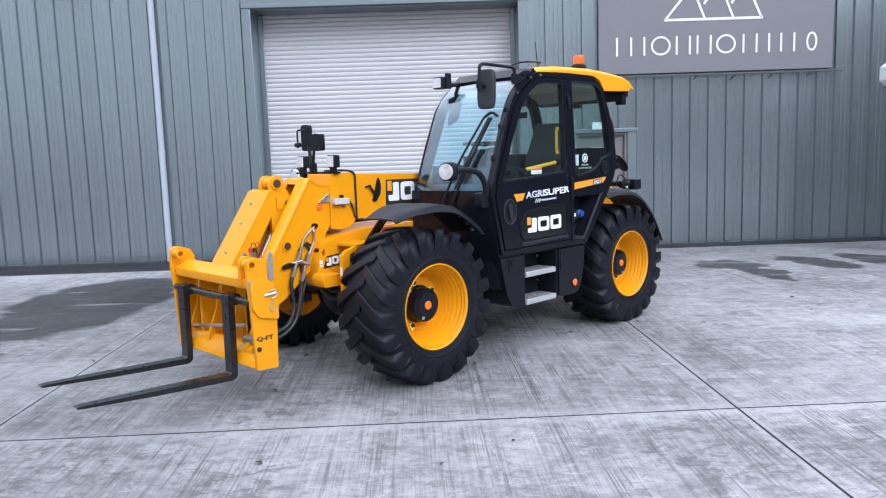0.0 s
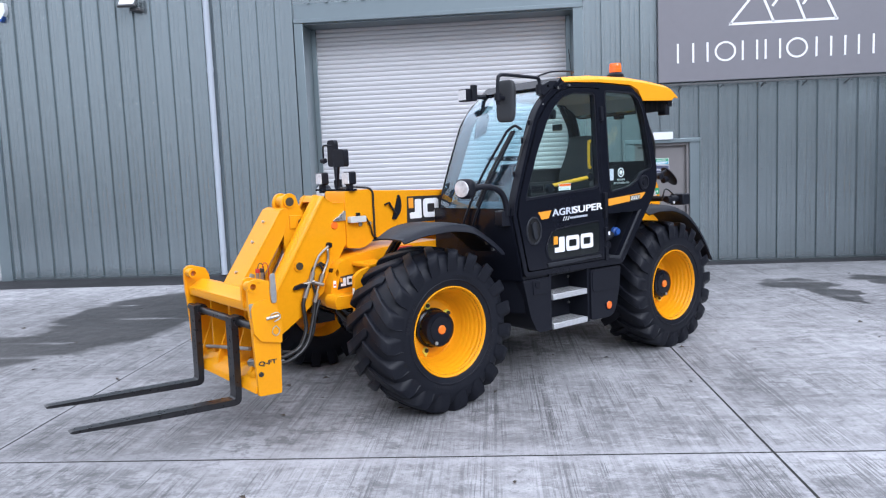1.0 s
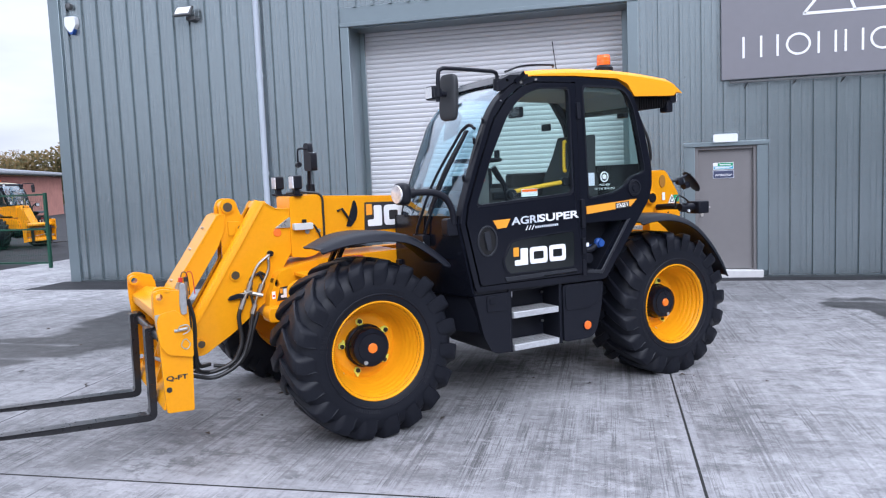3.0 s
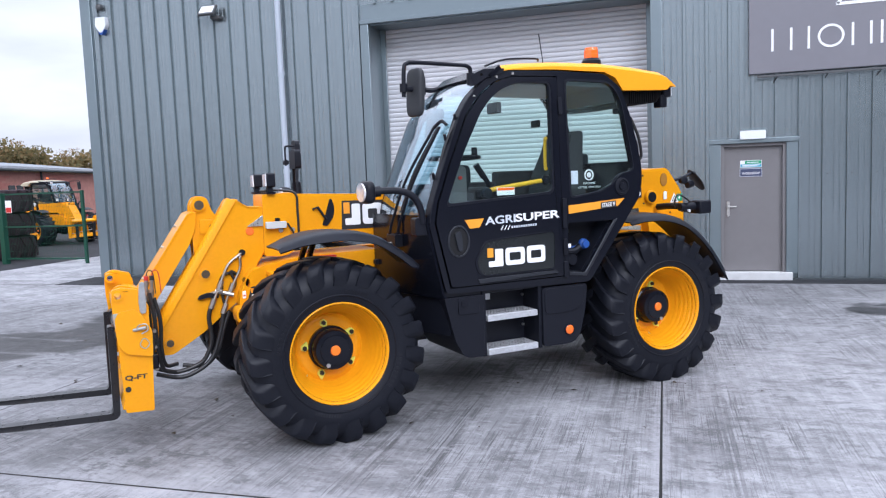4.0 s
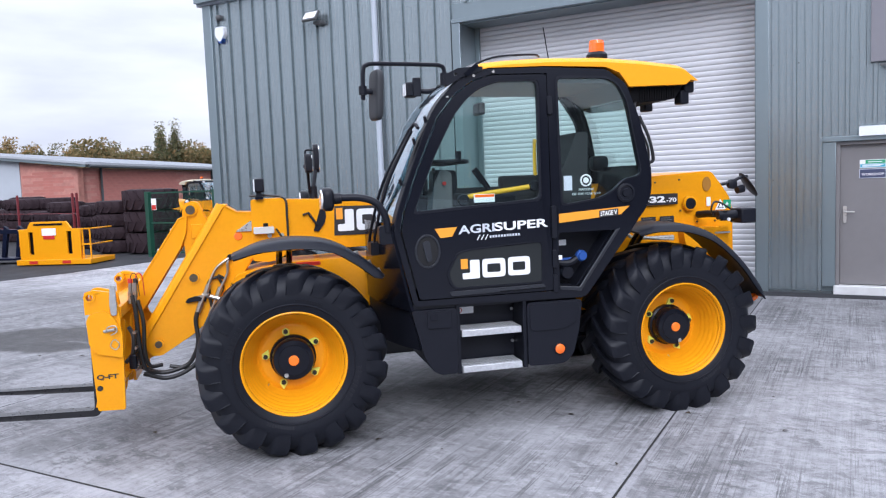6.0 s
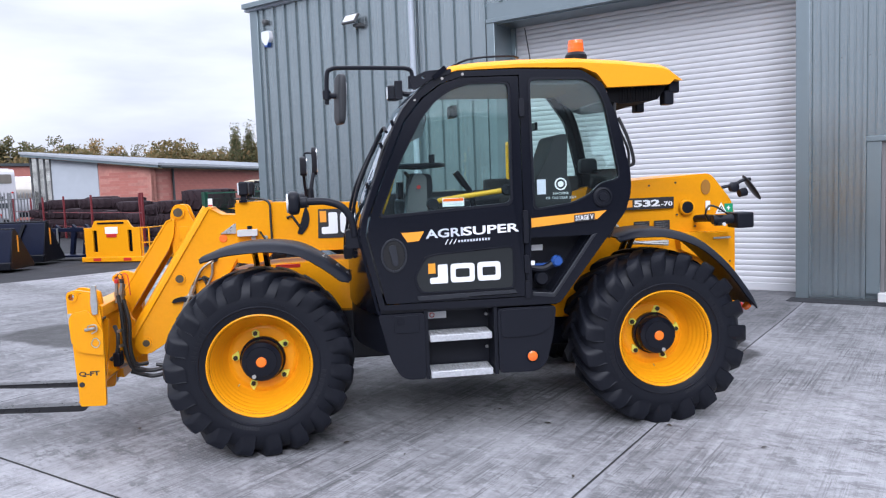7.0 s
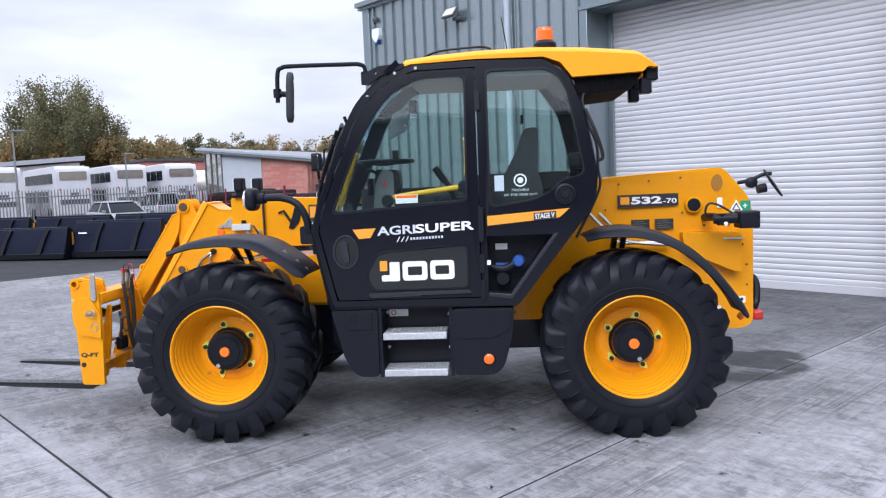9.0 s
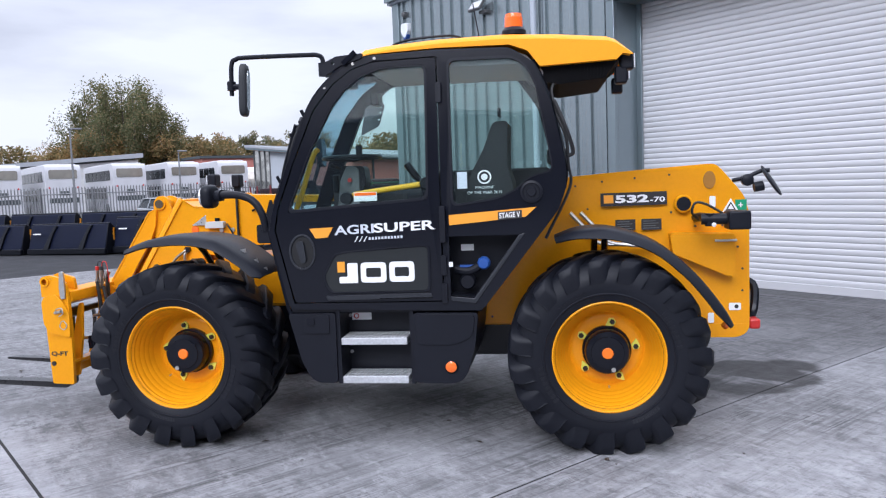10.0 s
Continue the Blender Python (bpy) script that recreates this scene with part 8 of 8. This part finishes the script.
def make_car(m, mat, lab, tall=1.45, rear=-1.45):
    """A small car, its nose along +x: lofted body, dark glasshouse, painted roof and pillars."""
    c = thing("car", m, lab, "car", group="cars parked by the fence")
    rings = []
    for x, w, zb, zt in ((2.08, 0.6, 0.36, 0.6), (2.0, 0.74, 0.26, 0.7), (1.75, 0.82, 0.22, 0.79), (1.3, 0.86, 0.2, 0.88), (0.95, 0.87, 0.2, 0.94), (0.0, 0.88, 0.2, 0.97), (-1.2, 0.88, 0.2, 0.99), (-1.75, 0.85, 0.22, 1.0), (-1.98, 0.79, 0.28, 0.97), (-2.06, 0.68, 0.4, 0.88)):
        half = [(w * 0.86, zb), (w * 0.98, zb + 0.1), (w, zb + (zt - zb) * 0.55), (w * 0.97, zt - 0.06), (w * 0.88, zt)]
        rings.append([(x, y, z) for y, z in half] + [(x, -y, z) for y, z in half[::-1]])
    part("body", loft(rings), mat, c, sharp=45)
    levels = []
    for t in (0.0, 0.35, 0.7, 1.0):
        z = 0.93 + (tall - 0.99) * t
        x0, x1, w = 1.02 - 0.72 * t, -1.82 + (rear + 1.82) * t, 0.8 - 0.19 * t - 0.03 * t * t
        levels.append([(x, y, z) for x, y in rounded([(x0, -w), (x0, w), (x1, w), (x1, -w)], 0.16, 3)])
    part("glasshouse", loft(levels), CARGLASS, c, "dark car windows", sharp=60)
    top = [[(x * f + (1 - f) * -0.5, y * f, tall - 0.07 + dz) for x, y in rounded([(0.34, -0.61), (0.34, 0.61), (rear - 0.03, 0.61), (rear - 0.03, -0.61)], 0.16, 3)] for f, dz in ((0.98, 0.0), (1.0, 0.025), (0.96, 0.05), (0.75, 0.068), (0.3, 0.075))]
    part("car_roof", loft(top), mat, c, sharp=70)
    for y in (-1, 1):
        for a, b, r in (((1.0, 0.76), (0.32, 0.6), 0.03), ((-0.35, 0.805), (-0.4, 0.6), 0.03), ((-1.78, 0.74), (rear, 0.56), 0.06)):
            part("pillar", rod((a[0], y * a[1], 0.93), (b[0], y * b[1], tall - 0.05), r, 8), mat, c)
        part("door_mirror", loft([[(0.78 + dx, y * (0.9 + dy), 1.0 + dz) for dx, dz in ((-0.05, -0.05), (0.06, -0.05), (0.06, 0.06), (-0.05, 0.06))] for dy in (0.0, 0.14)]), mat, c, bevel=0.02)
        part("lamp", box(1.9, 2.02, y * 0.6 - 0.15, y * 0.6 + 0.15, 0.58, 0.7), LENS, c, bevel=0.03)
        part("tail_lamp", box(-2.03, -1.92, y * 0.7 - 0.07, y * 0.7 + 0.07, 0.68, 0.95), RED, c, bevel=0.03)
        for x in (-1.3, 1.3):
            wh = part("wheel", lathe([(0.0, -0.1), (0.2, -0.1), (0.31, -0.1), (0.325, 0), (0.31, 0.1), (0.2, 0.1), (0, 0.08)], 20, centre=(x, y * 0.8, 0.325)), RUBBER, c)
            part("wheel_trim", lathe([(0.0, -0.005), (0.2, -0.005), (0.2, 0.005), (0.0, 0.01)], 16, centre=(x, y * 0.905, 0.325)), STEEL, wh)
    part("grille", box(2.0, 2.07, -0.4, 0.4, 0.42, 0.54), INK, c, bevel=0.02)
    return c


make_car(pose(-30.5, 15.7, 0, 0, 0, 2), SILVER, "pale silver hatchback parked facing the buckets")
make_car(pose(-45.3, 23.2, 0, 0, 0, 183), CARWHITE, "pale grey people carrier seen from behind", 1.76, -1.78)

# palisade fence
fence = thing("palisade_fence", Matrix.Identity(4), "galvanised steel palisade fence in front of the buses", "fence")
P0, P1 = Vector((-46.0, 2.0)), Vector((-40.4, 25.2))
fd = (P1 - P0).normalized()
fn = Vector((fd.y, -fd.x))
pale = bmesh.new()
prof = [(-0.035, 0.05), (0.035, 0.05), (0.035, 2.1), (0.0, 2.22), (-0.035, 2.1)]
va_ = [pale.verts.new((fd.x * a, fd.y * a, z)) for a, z in prof]
vb_ = [pale.verts.new((fd.x * a + fn.x * 0.012, fd.y * a + fn.y * 0.012, z)) for a, z in prof]
pale.faces.new(va_)
pale.faces.new(vb_[::-1])
for i in range(5):
    j = (i + 1) % 5
    pale.faces.new([va_[i], va_[j], vb_[j], vb_[i]])
p_first = part("pale", pale, GALV, fence)
Lf = (P1 - P0).length
p_first.location = (P0.x, P0.y, 0)
for k in range(1, int(Lf / 0.165)):
    ob = new("pale", p_first.data)
    ob.parent = fence
    q = P0 + fd * (k * 0.165)
    ob.location = (q.x, q.y, 0)
for z in (0.4, 1.8):
    a, b = P0 + fn * 0.05, P1 + fn * 0.05
    part("rail", tube([(a.x, a.y, z), (b.x, b.y, z)], 0.03, 6, None, 0), GALV, fence)
for k in range(int(Lf / 2.75) + 1):
    q = P0 + fd * (k * 2.75) + fn * 0.08
    part("post", rod((q.x, q.y, -0.1), (q.x, q.y, 2.15), 0.05, 6), GALV, fence)
red = thing("red_post_fence", Matrix.Identity(4), "line of dark red fence posts with low rails", "fence")
rp = [Vector(q) for q in ((-40.2, 23.3), (-36.6, 22.5), (-33.2, 21.4), (-29.2, 20.3), (-25.4, 19.4), (-21.1, 18.8), (-19.55, 17.9))]
for q in rp:
    part("post", box(q.x - 0.032, q.x + 0.032, q.y - 0.032, q.y + 0.032, -0.05, 1.82), MAROON, red)
for p, q in zip(rp, rp[1:]):
    for z in (0.5, 1.1):
        part("rail", tube([(p.x, p.y, z), (q.x, q.y, z)], 0.014, 5, None, 0), MAROON, red)

# lamp posts
for x, y, h in ((-41.85, 14.2, 5.45), (-49.9, 23.0, 4.6)):
    lp_ = thing("street_lamp", pose(x, y, 0), "slim grey street lamp column", "street lamp", group="street lamps")
    part("column", tube([(0, 0, -0.1), (0, 0, h * 0.5), (0, 0, h)], lambda t: 0.075 - 0.03 * t, 8, None, 2), GALV, lp_)
    part("lantern", box(-0.1, 0.1, -0.05, 0.62, h - 0.04, h + 0.06), GALV, lp_, bevel=0.03)


# loader buckets
def make_bucket(m, width, lab):
    b = thing("loader_bucket", m, lab, "loader bucket", group="row of loader buckets")
    prof = [(0.0, 0.04), (0.0, 0.12), (0.22, 1.04), (0.3, 1.08), (0.36, 1.05), (0.22, 0.28), (0.35, 0.12), (1.15, 0.05), (1.15, 0.0), (0.1, 0.0)]
    part("shell", prism([(v, z) for v, z in prof], -width / 2, width / 2, axis="u"), BUCKET, b, "smooth black bucket shell", bevel=0.012)
    endp = rounded([(0.0, 0.0), (0.22, 1.04), (0.36, 1.06), (1.12, 0.1), (1.15, 0.0)], 0.02, 2)
    for s in (-1, 1):
        part("end_plate", prism(endp, s * width / 2 - 0.02, s * width / 2 + 0.02, axis="u"), BUCKETDARK, b, bevel=0.006)
    for x in (-width * 0.26, width * 0.2):
        # back brackets lean with the shell
        bracket = prism(rounded([(x - 0.09, 0.16), (x + 0.1, 0.16), (x + 0.19, 0.7), (x + 0.3, 1.02), (x + 0.2, 1.02), (x + 0.1, 0.7)], 0.02, 2), -0.07, -0.005, off=lambda u, z: 0.24 * (z - 0.12))
        part("bracket", bracket, BUCKETDARK, b, "dark back bracket", bevel=0.006)
    part("heel_plate", box(-width / 2 - 0.03, width / 2 + 0.03, -0.03, 0.1, 0.0, 0.2), BUCKETDARK, b, "dark lower heel plate", bevel=0.02)
    part("top_rail", rod((-width / 2 - 0.03, 0.28, 1.07), (width / 2 + 0.03, 0.28, 1.07), 0.03, 10), BUCKETDARK, b)
    part("edge_strip", box(width / 2 + 0.02, width / 2 + 0.026, 0.38, 0.44, 0.45, 0.9), ORANGE, b)
    part("label", box(-width * 0.42, -width * 0.32, -0.0, 0.02, 0.72, 0.76), WHITE, b).rotation_euler = (0, 0, 0)
    return b


ROWDIR = math.degrees(math.atan2(1.6, 2.2))
bk = make_bucket(pose(-16.7, 10.8, 0, 0, 0, ROWDIR) @ Matrix.Diagonal((1, 1, 0.93, 1)), 2.66, "black loader bucket standing in a row on tarmac")
for x, y in ((-18.75, 8.95), (-21.1, 7.2), (-23.4, 5.5)):
    copy_thing(bk, pose(x, y, 0, 0, 0, ROWDIR) @ Matrix.Diagonal((1, 1, 0.86, 1)))
for x, y in ((-18.1, 12.35), (-20.5, 10.7), (-22.9, 9.0), (-25.2, 7.3), (-27.5, 5.6)):
    copy_thing(bk, pose(x, y, 0, 0, 0, ROWDIR - 1.5) @ Matrix.Diagonal((1, 1, 1.1, 1)))

# yellow access platform
bd = Vector((1.86, 0.78)).normalized()
pl_ = thing("work_platform", pose(-15.6, 14.42, fall(14.4), 0, 0, math.degrees(math.atan2(bd.y, bd.x))), "yellow steel work platform with slots and side rails", "work platform")
part("back_panel", prism(rounded([(-0.95, 0.06), (-0.95, 0.95), (-0.72, 0.95), (-0.6, 1.15), (0.42, 1.15), (0.56, 0.95), (0.8, 0.95), (0.8, 0.06)], 0.02, 2), -0.03, 0.03, [rect(-0.68, -0.55, 0.28, 0.88), rect(0.42, 0.55, 0.28, 0.88)]), YELLOW, pl_, "yellow back panel with two slots", bevel=0.008)
# black sheet added as the shade seen through the slots
part("slot_shadow", box(-0.75, 0.65, 0.1, 0.12, 0.2, 0.95), BLACK, pl_)
part("base", box(-1.05, 1.08, -0.08, 1.1, 0.0, 0.14), YELLOW, pl_, bevel=0.015)
part("top_bar", box(-0.5, 0.32, -0.045, 0.0, 1.05, 1.1), BLACK, pl_)
part("sign", box(-0.28, 0.12, -0.04, -0.03, 0.78, 0.97), WHITE, pl_, "white and red safety notice")
part("sign_field", box(-0.24, 0.08, -0.045, -0.038, 0.68, 0.78), RED, pl_)
for x in (-0.55, 0.4):
    part("reflector", box(x - 0.12, x + 0.12, -0.09, -0.078, 0.03, 0.11), RED, pl_)
for x in (0.84, 1.05):
    part("rail_post", rod((x, 0.02, 0.1), (x, 0.02, 0.95), 0.022, 8), YELLOW, pl_)
for z in (0.52, 0.93):
    part("side_rail", tube([(0.8, 0.02, z), (1.05, 0.02, z), (1.05, 1.05, z)], 0.02, 8, None, 0), YELLOW, pl_)
    part("side_rail", tube([(-0.95, 0.02, z), (-1.05, 0.1, z), (-1.03, 1.05, z)], 0.02, 8, None, 0), YELLOW, pl_)
# black attachment frame lying beside it
at = thing("attachment_frame", pose(-18.3, 14.5, 0, 0, 0, 20), "black steel loader attachment frame on the tarmac", "attachment")
for x in (-0.5, 0.1, 0.55):
    part("upright", prism(rounded([(x, 0.0), (x + 0.12, 0.0), (x + 0.28, 0.85), (x + 0.16, 0.95)], 0.02, 2), -0.05, 0.05), BUCKET, at, bevel=0.008)
part("foot", box(-0.7, 0.9, -0.5, 0.1, 0.0, 0.06), BUCKET, at, bevel=0.01)
part("cross_bar", box(-0.55, 0.85, -0.06, 0.06, 0.72, 0.84), BUCKET, at, bevel=0.01)
part("bright_strip", box(-0.3, -0.24, -0.07, -0.05, 0.2, 0.85), STEEL, at)


# stacked tyres
def make_flat_tyre(m, radius, width, lab):
    t = thing("tyre", m, lab, "tyre", group="stacked tyres")
    w = width / 2
    bm = lathe([(radius * 0.55, -w * 0.8), (radius * 0.7, -w), (radius * 0.9, -w * 0.92), (radius * 0.96, -w * 0.6), (radius * 0.965, 0), (radius * 0.96, w * 0.6), (radius * 0.9, w * 0.92), (radius * 0.7, w), (radius * 0.55, w * 0.8), (radius * 0.5, 0)], 32, closed=True)
    for v in bm.verts:
        v.co = (v.co.x, v.co.z, v.co.y + w)
    lug = bmesh.new()
    for side in (0, 1):
        for k in range(16):
            a = 2 * math.pi * (k + 0.5 * side) / 16
            q = []
            for f, da in ((0.0, 0.0), (0.5, 0.2)):
                z = w * (2 * f) * 0.9 + 0.04 if side == 0 else 2 * w - (w * 2 * f * 0.9 + 0.04)
                for r in (radius * 0.93, radius * 1.0):
                    for h in (-0.05, 0.05):
                        q.append(lug.verts.new((r * math.cos(a + da + h), r * math.sin(a + da + h), z)))
            for f in ((0, 1, 3, 2), (4, 6, 7, 5), (0, 4, 5, 1), (2, 3, 7, 6), (0, 2, 6, 4), (1, 5, 7, 3)):
                lug.faces.new([q[i] for i in f])
    part("carcass", bm, OLDTYRE, t)
    tagged(part("tread_pattern", lug, OLDTYRE, t), kind="stuff")
    return t


big = make_flat_tyre(pose(-15.95, 17.95, fall(18)), 0.82, 0.64, "large used tractor tyre stacked flat on others")
for k in (1, 2):
    copy_thing(big, pose(-15.95 + 0.04 * k, 17.95 - 0.05 * k, fall(18) + 0.645 * k, 0, 0, 25 * k))
mid_ = make_flat_tyre(pose(-17.35, 17.75, fall(18)), 0.66, 0.4, "used tyre with chevron tread in a flat stack")
for k in (1, 2, 3):
    copy_thing(mid_, pose(-17.35 + 0.03 * (k % 2), 17.75, fall(18) + 0.405 * k, 0, 0, 31 * k))
for i, (x, y, n_, s) in enumerate(((-18.6, 18.4, 4, 0.95), (-19.9, 18.9, 4, 0.92), (-20.8, 20.2, 4, 0.97), (-22.3, 20.5, 3, 1.0), (-23.9, 21.1, 4, 0.95), (-25.6, 21.2, 4, 1.1), (-27.2, 21.9, 4, 1.08), (-28.8, 22.5, 3, 1.12), (-30.5, 22.9, 4, 1.15), (-32.2, 22.3, 3, 1.1), (-33.7, 22.2, 4, 1.05), (-35.4, 22.6, 3, 1.1), (-21.6, 19.3, 3, 0.98), (-23.1, 19.9, 4, 1.0), (-24.7, 20.2, 3, 1.05), (-26.4, 20.7, 4, 1.1), (-28.0, 21.1, 4, 1.1), (-29.7, 21.4, 3, 1.12), (-31.4, 21.5, 4, 1.1))):
    for k in range(n_):
        copy_thing(mid_, pose(x + 0.04 * math.sin(i * 3 + k), y, -0.1 + 0.405 * s * k, 0, 0, 40 * i + 31 * k) @ Matrix.Scale(s, 4))

# green mesh gate
gate = thing("mesh_gate", Matrix.Identity(4), "dark green framed mesh gate standing open", "gate")
G0, G1 = Vector((-14.66, 16.78, fall(17))), Vector((-12.0, 16.75, fall(17)))
for q, r in ((G0, 0.07), (G1, 0.035)):
    part("gate_post", box(q.x - r, q.x + r, q.y - r, q.y + r, q.z - 0.05, q.z + 1.84), GATEGREEN, gate, bevel=0.006)
for z in (0.12, 0.95, 1.8):
    part("gate_rail", box(G0.x, G1.x, G0.y - 0.02, G0.y + 0.02, G0.z + z - 0.02, G0.z + z + 0.02), GATEGREEN, gate)
mesh = bmesh.new()
for k in range(1, 52):
    x = G0.x + (G1.x - G0.x) * k / 52
    rod((x, G0.y, G0.z + 0.12), (x, G0.y, G0.z + 1.8), 0.0022, 4, mesh)
for k in range(1, 9):
    rod((G0.x, G0.y + 0.004, G0.z + 0.12 + k * 0.19), (G1.x, G0.y + 0.004, G0.z + 0.12 + k * 0.19), 0.0025, 4, mesh)
tagged(part("mesh_infill", mesh, GATEGREEN, gate), kind="stuff")
part("gate_sign", box(-14.5, -14.3, G0.y - 0.03, G0.y - 0.024, G0.z + 1.32, G0.z + 1.64), WHITE, gate, "white and red gate notice")
part("sign_field", box(-14.49, -14.31, G0.y - 0.034, G0.y - 0.029, G0.z + 1.33, G0.z + 1.46), RED, gate)

# second telehandler parked by the brick wall
other = copy_thing(tele, pose(-19.98, 23.25, -0.12, 0, 0, -12) @ Matrix.Scale(0.91, 4))
CREAM = shade("faded_cream_roof", (0.5, 0.45, 0.33), 0.5, vary=0.1)
for ch in other.children:
    if ch.name.startswith("cab_roof"):
        ch.material_slots[0].link = "OBJECT"
        ch.material_slots[0].material = CREAM
tagged(other, "older yellow telescopic handler parked by the tyre stacks", "telehandler")

# small dead leaves and grit scattered over the slabs
rnd = random.Random(12)
lv, lf = [], []
for k in range(90):
    x, y = rnd.uniform(-6, 8), rnd.uniform(2.2, 13.5)
    a, r = rnd.uniform(0, 6.28), rnd.uniform(0.012, 0.04)
    z = fall(y) + 0.006
    i = len(lv)
    lv += [(x + r * math.cos(a), y + r * math.sin(a), z), (x - r * 0.5 * math.sin(a), y + r * 0.5 * math.cos(a), z + r * rnd.uniform(0.1, 0.5)), (x - r * math.cos(a), y - r * math.sin(a), z), (x + r * 0.5 * math.sin(a), y - r * 0.5 * math.cos(a), z + r * rnd.uniform(0.0, 0.3))]
    lf.append((i, i + 1, i + 2, i + 3))
lm = bpy.data.meshes.new("leaf_litter")
lm.from_pydata(lv, [], lf)
lm.materials.append(shade("dead_leaf", (0.05, 0.038, 0.028), 0.8, vary=0.4))
tagged(new("leaf_litter", lm), "small dark dead leaves and grit on the concrete", "leaf litter", kind="stuff")
